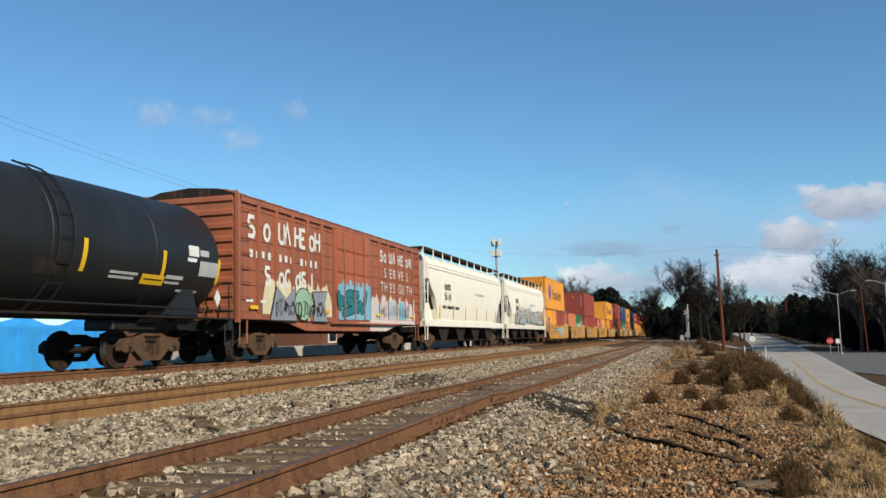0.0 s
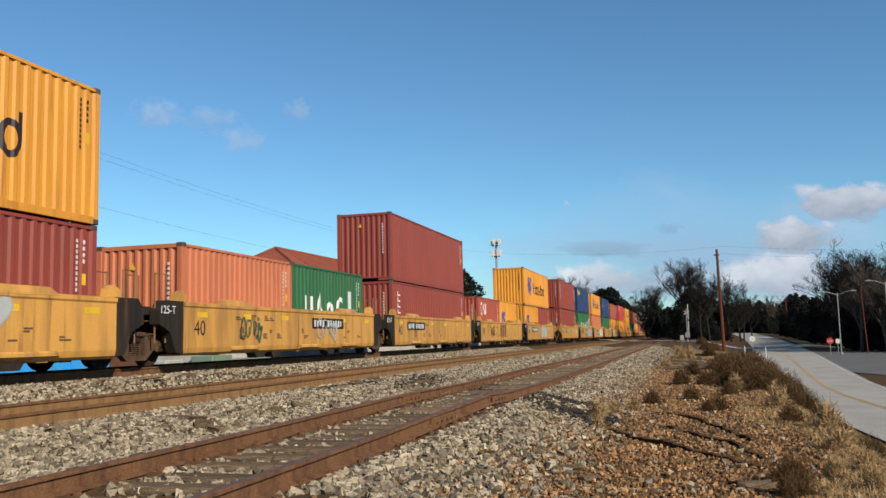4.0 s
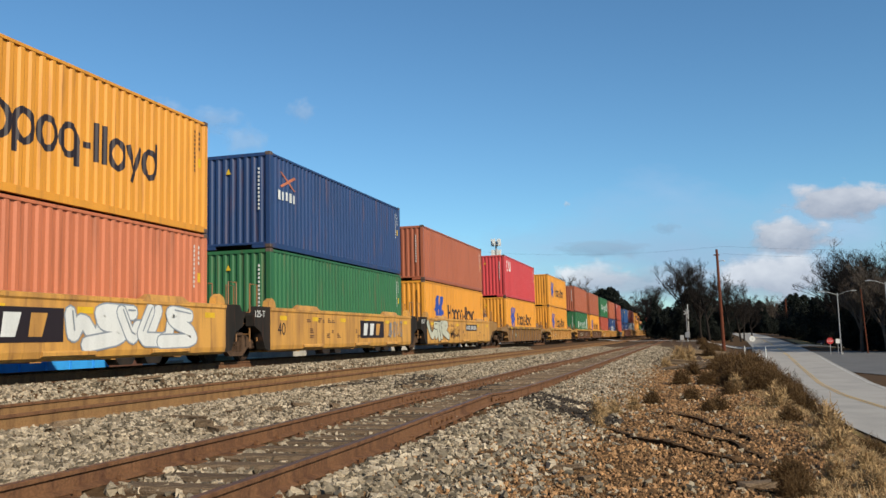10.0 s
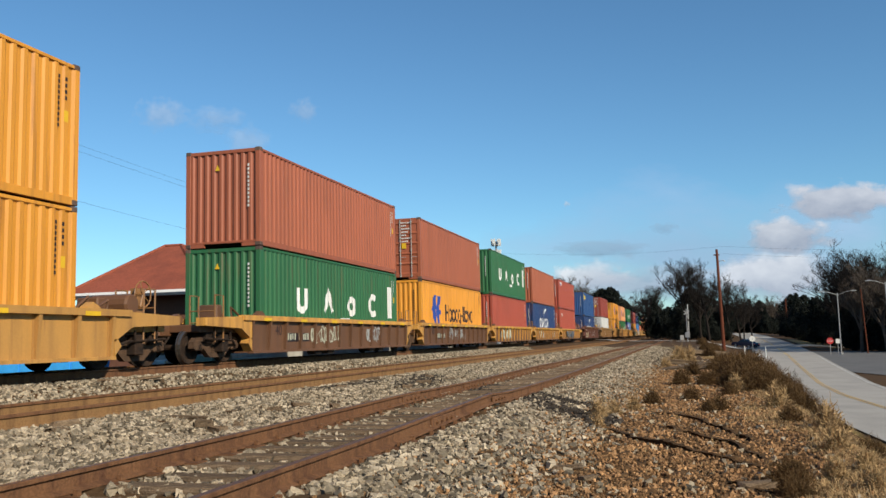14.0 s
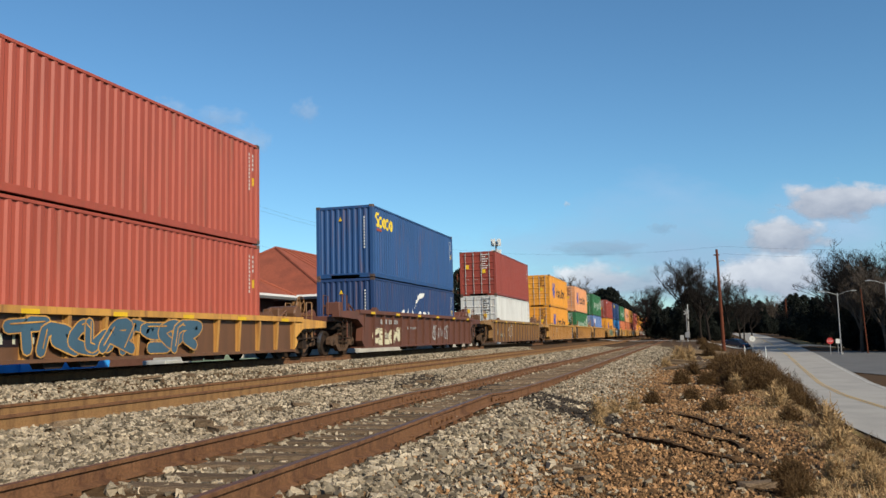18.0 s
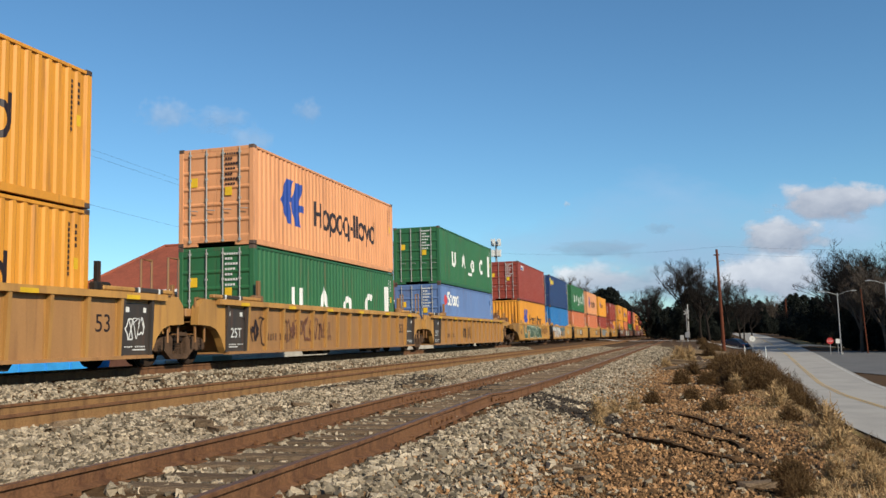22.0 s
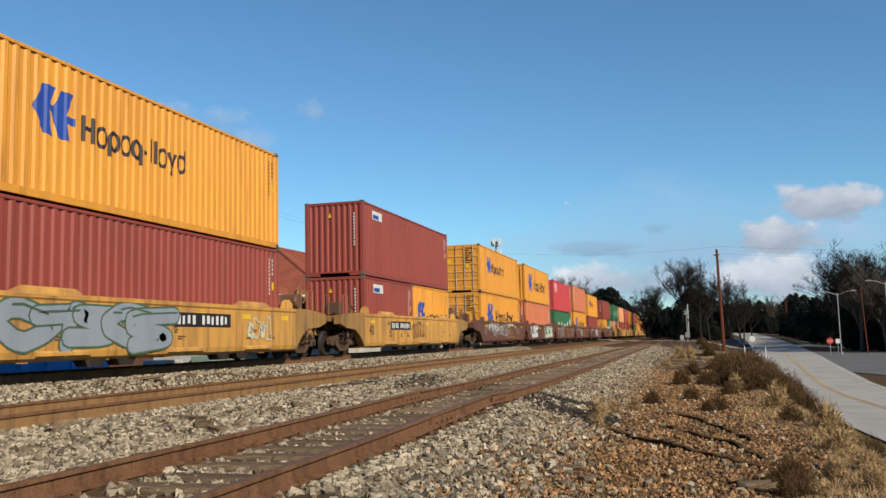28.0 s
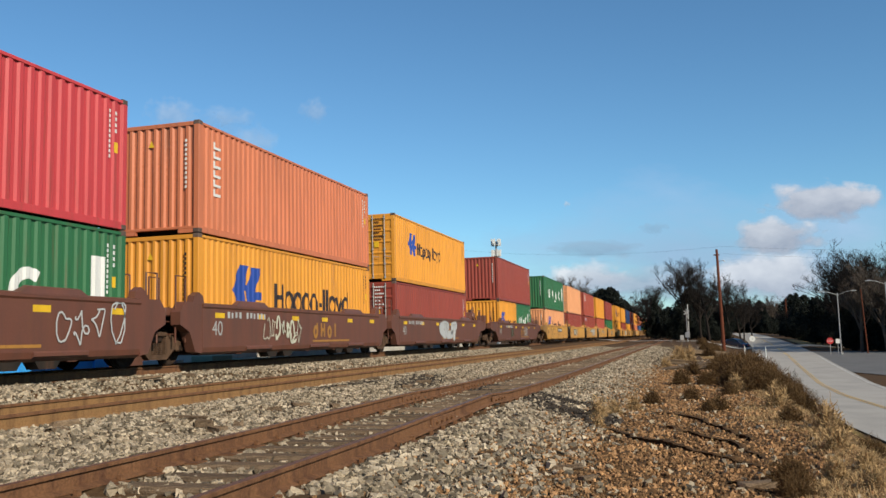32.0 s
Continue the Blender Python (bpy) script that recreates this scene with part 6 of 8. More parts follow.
def hopper(s, L, tagged_side, seed):
    ob = train_thing("covered_hopper", s, 0.0, "off-white covered hopper car with curved sides" + (" and graffiti along its side" if tagged_side else ""), "hopper car", "covered hoppers")
    P = PAINT["hopper"]
    def ring(y, zb):
        prof = lambda z: float(np.interp(z, [1.32, 1.75, 2.25, 2.75, 3.25, 3.65, 4.05], [1.40, 1.47, 1.505, 1.525, 1.528, 1.51, 1.47]))
        half = [(prof(zb + (4.05 - zb) * q), zb + (4.05 - zb) * q) for q in (0, 0.15, 0.3, 0.45, 0.6, 0.8, 1.0)] + [(1.36, 4.32), (1.10, 4.50), (0.55, 4.60), (0.0, 4.62)]
        return [(x, y, z) for x, z in half] + [(-x, y, z) for x, z in half[-2::-1]]
    rings = [ring(0.75, 3.35), ring(1.15, 2.95), ring(1.75, 2.55), ring(2.2, 1.95), ring(2.5, 1.34), ring(4.0, 1.32), ring(L - 4.0, 1.32), ring(L - 2.5, 1.34), ring(L - 2.2, 1.95), ring(L - 1.75, 2.55), ring(L - 1.15, 2.95), ring(L - 0.75, 3.35)]
    n = len(rings[0])
    b = Build()
    f = [(i * n + k, i * n + k + 1, (i + 1) * n + k + 1, (i + 1) * n + k) for i in range(len(rings) - 1) for k in range(n - 1)]
    f += [(i * n, (i + 1) * n, (i + 1) * n + n - 1, i * n + n - 1) for i in range(len(rings) - 1)]
    f += [tuple(range(n)), tuple(range((len(rings) - 1) * n, len(rings) * n))[::-1]]
    b.add([p for r in rings for p in r], f)
    part("body", b, P, ob, "off-white steel hopper body")
    for z, xx in ((4.02, 1.478), (3.86, 1.50)):
        part("side_stiffener", Build().box(xx - 0.03, 0.8, z, xx + 0.02, L - 0.8, z + 0.05), P, ob)
    for k in range(6):
        y = 3.2 + k * (L - 6.4) / 5
        part("panel_seam", Build().tube([(1.385, y, 1.40), (1.505, y, 2.25), (1.532, y, 3.2), (1.475, y, 4.05)], 0.012, 4), P, ob)
    part("side_sill", Build().box(1.32, 0.15, 1.10, 1.50, L - 0.15, 1.42, 0.02), P, ob)
    part("side_sill", Build().box(-1.50, 0.15, 1.10, -1.32, L - 0.15, 1.42, 0.02), P, ob)
    part("centre_sill", Build().box(-0.4, -0.3, 0.85, 0.4, L + 0.3, 1.15), PAINT["dark"], ob)
    for k in range(4):
        y = 4.0 + k * (L - 8.0) / 3
        part("hopper_chute", Build().prism([(y - 1.35, 1.32), (y + 1.35, 1.32), (y + 0.45, 0.45), (y - 0.45, 0.45)], -1.3, 1.3, "x"), PAINT["dark"], ob, "dark discharge chute")
        part("outlet_gate", Build().box(-1.35, y - 0.5, 0.38, 1.35, y + 0.5, 0.46), M_GRIME_SHADE, ob)
    for sgn in (1, -1):
        part("running_board", Build().box(min(sgn * 0.55, sgn * 1.30), 0.5, 4.80, max(sgn * 0.55, sgn * 1.30), L - 0.5, 4.84), PAINT["dark"], ob, "dark grating walkway")
    part("walkway_edge", Build().box(1.30, 0.5, 4.76, 1.33, L - 0.5, 4.86), PAINT["dark"], ob)
    for k in range(11):
        y = 0.6 + k * (L - 1.2) / 10
        part("walkway_bracket", Build().prism([(1.36, 4.34), (1.345, 4.87), (1.315, 4.87), (1.30, 4.40)], y - 0.035, y + 0.035, "y"), P, ob)
    for k in range(4):
        y = 3.0 + k * (L - 6.0) / 3
        part("hatch_cover", Build().box(-0.4, y - 1.6, 4.58, 0.4, y + 1.6, 4.68, 0.04), P, ob)
    for y, d in ((0.15, 1), (L - 0.15, -1)):
        part("end_plate", Build().box(-1.5, min(y, y + d * 0.12), 1.10, 1.5, max(y, y + d * 0.12), 1.36), P, ob)
        for sx in (-1.2, 1.2):
            part("end_post", Build().prism([(y + d * 0.2, 1.36), (y + d * 0.34, 1.36), (y + d * 0.75, 4.4), (y + d * 0.60, 4.4)], sx - 0.10, sx + 0.10, "x"), PAINT["grey"], ob)
        # the slope's shade is put into its colour, dark in place of white paint
        part("end_slope", Build().prism([(y + d * 0.9, 3.15), (y + d * 2.6, 1.36), (y + d * 2.75, 1.36), (y + d * 1.05, 3.15)][::d], -1.3, 1.3, "x"), M_GRIME_SHADE, ob, "sloping end sheet, its shade put into a dark colour")
        part("end_gusset", Build().prism([(y + d * 1.0, 1.42), (y + d * 2.55, 1.42), (y + d * 2.55, 1.9), (y + d * 1.9, 2.3), (y + d * 1.2, 2.2)][::d], 1.12, 1.16, "x"), P, ob)
        b = Build()
        b.tube([(1.50, y, 1.2), (1.50, y, 4.2), (1.2, y + d * 0.5, 4.72)], 0.024, 5)
        b.tube([(1.50, y + d * 0.5, 1.4), (1.50, y + d * 0.5, 2.8), (1.44, y + d * 0.8, 3.3)], 0.024, 5)
        part("ladder_rail", b, P, ob, kind="stuff")
        for k in range(5):
            part("ladder_rung", Build().tube([(1.50, y, 1.55 + k * 0.38), (1.50, y + d * 0.5, 1.55 + k * 0.38)], 0.016, 5), P, ob)
        part("step", Build().tube([(1.48, y, 1.15), (1.48, y, 0.5), (1.48, y + d * 0.42, 0.5), (1.48, y + d * 0.42, 1.15)], 0.024, 5), P, ob)
        part("brake_beam", Build().box(-1.0, y + d * 0.5 - 0.1, 1.38, 1.0, y + d * 0.5 + 0.1, 1.55), P, ob)
    for i in range(6):
        y = 2.65 + i * (L - 5.4) / 5
        part("yellow_stripe", Build().prism([(y, 1.50), (y + 0.09, 1.50), (y + 0.09, 2.2), (y, 2.2)], 1.500, 1.512, "x"), PAINT["yellow_mark"], ob)
    spread(ob, 3.5, 2.95, 0.36, "oodo", 1.545, 0.30, 0.06, "letter_dark")
    spread(ob, 3.5, 2.45, 0.36, "slld" if not tagged_side else "soqlls", 1.540, 0.30, 0.06, "letter_dark")
    part("inscription", bars(3.2, 2.0, 0.16, "UUUU UUUUUUUU UUUUU", 1.515, 0.17, 0.03), PAINT["letter_dark"], ob, kind="stuff")
    part("inscription", bars(L * 0.55, 2.9, 0.14, "UU UUU UUUUUU UU UUU", 1.536, 0.12, 0.02), PAINT["tag_silver"], ob, kind="stuff")
    if tagged_side:
        r = random.Random(seed)
        b = Build()
        for k in range(46):
            y, z, q = r.uniform(3.4, L - 2.4), r.choice((1.60, 2.45)) + r.uniform(-0.12, 0.3), r.uniform(0.10, 0.26)
            b.add([(1.512 + 0.0004 * k, y + q * math.cos(a * 0.785) * r.uniform(0.7, 1.2), z + q * math.sin(a * 0.785) * r.uniform(0.7, 1.2)) for a in range(8)], [tuple(range(8))])
        part("graffiti", b, PAINT["tag_sky"], ob, "light blue sprayed clouds", kind="stuff")
        graffiti(ob, 1.535, 3.6, L - 2.5, 1.45, 2.55, "tag_silver", "dark", seed + 1, 13, accent="car_yellow")
    truck(ob, 2.0)
    truck(ob, L - 2.0)
    coupler_at(ob, -0.3, -1)
    coupler_at(ob, L + 0.3, 1)
    return ob

tank_car(3.9, 16.3)
boxcar(20.55, 16.2)
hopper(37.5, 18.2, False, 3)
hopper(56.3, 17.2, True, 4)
# ---- roads and markings ----
strip("road_marking", yr[yr > 5], lambda y: road_x(y) - 0.13, lambda y: road_x(y) - 0.06, 0.075, M_LINE_Y, "worn yellow centre line", "road marking", 1)
strip("road_marking", yr[yr > 5], lambda y: road_x(y) + 0.06, lambda y: road_x(y) + 0.13, 0.075, M_LINE_Y, "worn yellow centre line", "road marking", 1)
strip("road_marking", yr[(yr > 62) & (yr < 112)], lambda y: road_x(y) - 3.05, lambda y: road_x(y) - 2.93, 0.075, M_LINE_W, "worn white edge line", "road marking", 1)
strip("road_marking", yr[(yr > 5) & (yr < 104)], lambda y: road_x(y) + 2.9, lambda y: road_x(y) + 2.98, 0.075, M_LINE_W, "worn white edge line", "road marking", 1)
def cross_y(x):
    return 126.6 + 0.96 * max(0.0, x - 5.0)
def band_x(name, xs, lo, hi, lift, material, label, category="road"):
    v = []
    for x in xs:
        for k in range(7):
            y = lo(x) + (hi(x) - lo(x)) * k / 6
            v.append((x, y, float(height(x, y)) + lift))
    f = [(i * 7 + k, i * 7 + 7 + k, i * 7 + 8 + k, i * 7 + 1 + k) for i in range(len(xs) - 1) for k in range(6)]
    return thing(name, quad_mesh(name, v, f, material), label=label, category=category, kind="structure")
band_x("road", [float(x) for x in np.arange(-1.0, 75, 1.5)], lambda x: cross_y(x) - 4.6, lambda x: cross_y(x) + 4.6, 0.085, M_ROAD, "pale side road climbing to the level crossing")
band_x("road", [float(x) for x in np.arange(-60, -0.9, 1.5)], lambda x: 122.4, lambda x: 129.6, 0.14, M_ROAD, "asphalt of the level crossing")
M_LAWN = mat("winter_lawn", (0.30, 0.23, 0.11), rough=1.0, v=0.3, scale=1.0, stain=(0.17, 0.15, 0.06), amount=0.8, bump=0.5, fine=25)
strip("parking_lot", np.arange(58, 118, 2.0), lambda y: road_x(y) + 3.1 + max(0, 74 - y) * 0.45, lambda y: 60.0, 0.05, M_LOT, "dark asphalt parking lot beside the road", "parking lot", 10)
strip("lawn", np.arange(20, 66, 2.0), lambda y: road_x(y) + 3.4 + max(0, y - 50) * 0.3, lambda y: 60.0, 0.05, M_LAWN, "pale dormant grass beside the road", "lawn", 10)
strip("lawn", np.arange(135, 190, 5.0), lambda y: road_x(y) + 4.2, lambda y: road_x(y) + 9, 0.06, M_LAWN, "pale dormant grass beside the road", "lawn", 6)

# ---- low ridges in the clay, added to draw dark cast shadow lines ----
SHADE_RIDGES = [([(-0.95, 10.55), (-0.56, 9.44), (-0.16, 8.76), (0.13, 8.3), (0.49, 7.64), (0.71, 7.28)], 0.048), ([(-0.62, 11.09), (-0.24, 10.63), (0.12, 9.62), (0.4, 9.15), (0.58, 8.22), (0.67, 7.57)], 0.042),
          ([(-0.74, 12.87), (-0.12, 12.24), (0.32, 10.77), (0.65, 9.17)], 0.045), ([(0.25, 6.75), (0.43, 6.45), (0.61, 6.25)], 0.045)]
def shade_ridge(knots, h, seed):
    """A steep little step in the clay, added along a shadow line: it drops on the side of the tracks and runs out on
    the bank's side.
    """
    r = np.random.RandomState(seed)
    kx, ky = np.array(knots).T
    y = np.arange(ky.min(), ky.max(), 0.035)
    order = np.argsort(ky)
    x = np.interp(y, ky[order], kx[order]) + np.convolve(r.normal(0, 0.03, len(y) + 4), np.ones(5) / 5, "valid")
    u = (y - y[0]) / (y[-1] - y[0])
    hh = h * np.clip(np.minimum(u, 1 - u) * 6, 0.1, 1) * (0.85 + np.convolve(r.normal(0, 0.65, len(y) + 6), np.ones(7) / 7, "valid"))
    z = height(x, y)
    rows = [(x + 0.02, z - 0.03), (x + 0.01, z + 0.3 * hh), (x - 0.012, z + 0.85 * hh), (x + 0.015, z + hh), (x + 0.05, z + hh * 0.7 + r.normal(0, 0.01, len(y))), (x + 0.13, z - 0.02)]
    v = np.stack([np.stack([a, y + 0.0 * a, b], -1) for a, b in rows], 1).reshape(-1, 3)
    i = np.arange(len(y) - 1)[:, None] * 6 + np.arange(5)[None]
    i = i.ravel()
    return thing("shadow_ridge", big_mesh("shadow_ridge", v, np.stack([i, i + 6, i + 7, i + 1], -1), M_EARTH), label="low ridge of clay earth added for a shadow line on the bank", category="ground", kind="structure")
for j, (knots, h) in enumerate(SHADE_RIDGES):
    shade_ridge(knots, h, 80 + j)

def clear_of_ridges(x, y):
    ok = np.ones(len(x), bool)
    for knots, h in SHADE_RIDGES:
        kx, ky = np.array(knots[::-1]).T
        line = np.interp(y, ky, kx)
        ok &= ~((y > ky[0]) & (y < ky[-1]) & (x > line - 0.05) & (x < line + 0.015))
    return ok
# ---- ballast and clay stones ----
def stones(name, n, xr, yr_, size, material, label, seed, keep=None, wide=False):
    r = np.random.RandomState(seed)
    x, y = r.uniform(*xr, n), yr_[0] + (yr_[1] - yr_[0]) * r.uniform(0, 1, n) ** 1.35
    ok = (x > -0.87 * y - 1.0) & (x < 0.27 * y + 0.6) | wide
    for xc in (X_MAIN, X_MID, X_SIDE):
        for sgn in (-1, 1):
            ok &= np.abs(x - xc - sgn * 0.7525) > 0.08
    if keep is not None:
        ok &= keep(x, y, r)
    x, y = x[ok], y[ok]
    n = len(x)
    cube = np.array([(a, b, c) for c in (-1, 1) for b in (-1, 1) for a in (-1, 1)], float)
    v = cube[None] * r.uniform(0.22, 1.0, (n, 8, 3)) + r.normal(0, 0.12, (n, 8, 3))
    v *= (r.uniform(*size, n)[:, None] * np.array([1, 1, 1]))[:, None, :] * r.uniform(0.65, 1.25, (n, 1, 3))
    a, bt = r.uniform(0, 6.28, n), r.normal(0, 0.5, n)
    ca, sa, cb, sb = np.cos(a), np.sin(a), np.cos(bt), np.sin(bt)
    x1 = v[..., 0] * cb[:, None] + v[..., 2] * sb[:, None]
    z1 = -v[..., 0] * sb[:, None] + v[..., 2] * cb[:, None]
    v = np.stack([x1 * ca[:, None] - v[..., 1] * sa[:, None], x1 * sa[:, None] + v[..., 1] * ca[:, None], z1], -1)
    v += np.stack([x, y, height(x, y) + r.uniform(-0.008, 0.022, n)], -1)[:, None, :]
    q = np.array([(4, 5, 7, 6), (0, 1, 5, 4), (2, 6, 7, 3), (0, 4, 6, 2), (1, 3, 7, 5)])
    f = (np.arange(n)[:, None, None] * 8 + q[None]).reshape(-1, 4)
    return thing(name, big_mesh(name, v.reshape(-1, 3), f, material), label=label, category="ballast", kind="stuff")
def streak_shade(x, y):
    """How dark the painted cast shadow is: streaks from the low ridges across to the siding, and patches between the
    tracks.
    """
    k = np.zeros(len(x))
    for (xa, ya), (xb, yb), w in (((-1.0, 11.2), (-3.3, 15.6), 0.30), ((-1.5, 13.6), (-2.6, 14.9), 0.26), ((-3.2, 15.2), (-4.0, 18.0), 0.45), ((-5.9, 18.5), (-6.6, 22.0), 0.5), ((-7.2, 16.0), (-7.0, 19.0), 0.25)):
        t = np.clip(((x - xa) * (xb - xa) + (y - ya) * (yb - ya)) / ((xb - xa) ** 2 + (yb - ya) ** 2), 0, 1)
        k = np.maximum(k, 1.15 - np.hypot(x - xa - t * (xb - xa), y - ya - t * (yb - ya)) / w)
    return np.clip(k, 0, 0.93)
def in_shade_streak(x, y, r):
    return (r.uniform(0, 1, len(x)) < streak_shade(x, y)) & clear_of_ridges(x, y)
def not_clay(x, y, r):
    k = r.uniform(0, 1, len(x)) * (1 - streak_shade(x, y) * (r.uniform(0, 1, len(x)) < 0.9))
    inside = np.abs(x - X_SIDE) < 0.70
    return clear_of_ridges(x, y) & (k > np.maximum(0.04, smooth_step(-2.3, -0.5, x) * 0.965)) & (~inside | (k > 0.50))
def is_clay(x, y, r):
    return clear_of_ridges(x, y) & (r.uniform(0, 1, len(x)) < smooth_step(-2.6, -0.9, x))
stones("ballast", 88000, (-8.2, 1.6), (5.5, 30), (0.016, 0.042), M_STONE, "pale grey angular ballast stones between the tracks", 21, not_clay)
stones("ballast", 28000, (-8.2, 1.4), (29, 75), (0.025, 0.055), M_STONE, "pale grey angular ballast stones between the tracks", 22, not_clay)
stones("ballast", 24000, (-12.2, -9.4), (11, 60), (0.02, 0.048), M_STONE, "pale grey angular ballast stones beside the main line", 23)
stones("ballast", 16000, (-8.2, 1.0), (-6, 5.6), (0.022, 0.05), M_STONE, "pale grey angular ballast stones between the tracks", 25, not_clay, True)
# dark stones laid along the streaks, a cast shadow put into colour
stones("cinders", 60000, (-7.6, -0.8), (10.5, 22.5), (0.018, 0.042), M_SHADE_STONE, "dark stones scattered on the pale ballast as painted shadow streaks", 27, in_shade_streak)
stones("clay_stones", 7000, (-2.4, 2.4), (-6, 5.6), (0.01, 0.03), M_CLAY, "orange-brown clay stones on the bank", 26, is_clay, True)
stones("clay_stones", 78000, (-2.6, 2.6), (5.5, 32), (0.005, 0.021), M_CLAY, "orange-brown clay stones on the bank", 24, is_clay)

# ---- grass, weeds and shrubs ----
def blades(n, x, y, z, h, spreadr, lean, width, r):
    """n blades as thin bent triangles at the given roots."""
    a = r.uniform(0, 6.28, n)
    d = np.stack([np.cos(a), np.sin(a), np.zeros(n)], -1)
    root = np.stack([x, y, z], -1) + d * (r.uniform(0, 1, n) * spreadr)[:, None]
    side = np.stack([-np.sin(a), np.cos(a), np.zeros(n)], -1) * (width * r.uniform(0.6, 1.3, n))[:, None]
    ln = (lean * r.uniform(0.2, 1.2, n))[:, None]
    up = np.array([0, 0, 1.0])
    mid = root + up * (h * 0.6)[:, None] + d * ln * (h * 0.35)[:, None]
    tip = root + up * h[:, None] * (1 - 0.35 * ln) + d * ln * h[:, None]
    v = np.stack([root - side, root + side, mid + side * 0.7, mid - side * 0.7, tip], 1)
    return v
def blade_faces(n):
    o = np.arange(n)[:, None] * 5
    return np.concatenate([o + np.array([[0, 1, 2]]), o + np.array([[0, 2, 3]]), o + np.array([[3, 2, 4]])])
def grass(name, tufts, per, xr, yr_, hr, material, label, seed):
    """Tufts of blades; xr gives the two edges of the strip at y."""
    r = np.random.RandomState(seed)
    ty = yr_[0] + (yr_[1] - yr_[0]) * r.uniform(0, 1, tufts) ** 2.3
    lo, hi = xr(ty)
    tx = lo + (hi - lo) * r.uniform(0, 1, tufts)
    th = r.uniform(*hr, len(tx))
    x, y, h = np.repeat(tx, per), np.repeat(ty, per), np.repeat(th, per) * r.uniform(0.5, 1.1, len(tx) * per)
    n = len(x)
    v = blades(n, x, y, height(x, y) - 0.02, h, 0.10, 0.9, 0.0022 + 0.00022 * np.clip(y, 5, 40), r)
    return thing(name, big_mesh(name, v.reshape(-1, 3), blade_faces(n), material), label=label, category="grass", kind="stuff")
def bank_edge(y):
    return np.minimum(road_x(y) - ROAD_HALF - 0.15, 0.29 * y + 0.7)
def bank_top(y):
    return 0.95 + 0.25 * np.sin(y * 0.9) + 0.1 * np.sin(y * 2.7)
grass("dry_grass", 15000, 13, lambda y: (bank_top(y), bank_top(y) + 0.75 * (bank_edge(y) - bank_top(y))), (4.6, 42), (0.03, 0.12), M_DRY, "pale dry winter grass on the bank", 31)
grass("bank_grass", 12000, 13, lambda y: (bank_top(y) + 0.45 * (bank_edge(y) - bank_top(y)), bank_edge(y)), (4.6, 42), (0.03, 0.12), M_GREENB, "short dull green grass on the bank", 32)
grass("weeds", 420, 7, lambda y: (-1.0 + 0 * y, 0.8 + 0 * y), (5.5, 50), (0.03, 0.10), M_DRY, "sparse dry weeds among the stones", 33)

def shrub_mesh(seed, h, w, n, material, name="shrub", twig=0.16):
    """A domed tangle: stems from the root and short twigs in all directions through an uneven dome."""
    r = np.random.RandomState(seed)
    m = n * 6
    a, el, rad = r.uniform(0, 6.28, m), np.arcsin(r.uniform(0.02, 1, m)), r.uniform(0.25, 1, m) ** 0.5
    lump = 1 + 0.20 * np.sin(a * 3 + seed) + 0.16 * np.sin(a * 5 + el * 6 + seed * 2)
    p = np.stack([np.cos(a) * np.cos(el) * w / 2, np.sin(a) * np.cos(el) * w / 2, np.sin(el) * h], -1) * (rad * lump)[:, None]
    out = p / (np.linalg.norm(p, axis=1)[:, None] + 1e-6)
    d = out * 0.7 + r.normal(0, 0.55, (m, 3)) + np.array([0, 0, 0.35])
    d /= np.linalg.norm(d, axis=1)[:, None]
    s = np.cross(d, r.normal(0, 1, (m, 3)))
    s *= (0.006 * r.uniform(0.6, 1.5, m) / (np.linalg.norm(s, axis=1) + 1e-6))[:, None]
    ln = (twig * r.uniform(0.5, 1.3, m))[:, None]
    q = p + d * ln * 0.5 + r.normal(0, 0.02, (m, 3))
    v2 = np.stack([p - s, p + s, q + s * 0.8, q - s * 0.8, p + d * ln], 1)
    k = r.randint(0, m, n)
    v1 = np.stack([p[k] * 0 - s[k] * 1.5, p[k] * 0 + s[k] * 1.5, p[k] * 0.6 + s[k], p[k] * 0.6 - s[k], p[k]], 1)
    v = np.concatenate([v1, v2])
    return big_mesh(name, v.reshape(-1, 3), blade_faces(len(v)), material)
SHRUB = [shrub_mesh(40 + i, 0.85, 1.35, 900, M_TWIG) for i in range(3)]
TUFT = [shrub_mesh(50 + i, 0.42, 0.36, 150, M_DRY, "dry_weed_clump", 0.13) for i in range(2)]
SPRIG = [shrub_mesh(60 + i, 0.36, 0.42, 200, M_TWIG, "dead_weed_clump", 0.10) for i in range(2)]
def plant(meshes, name, label, x, y, k, i, cat="shrub"):
    ob = thing(name, meshes[i % len(meshes)], at=pose(x, y, float(height(x, y)) - 0.02, 0, 0, i * 67), label=label, category=cat, group=name)
    ob.scale = (k, k, k)
    return ob
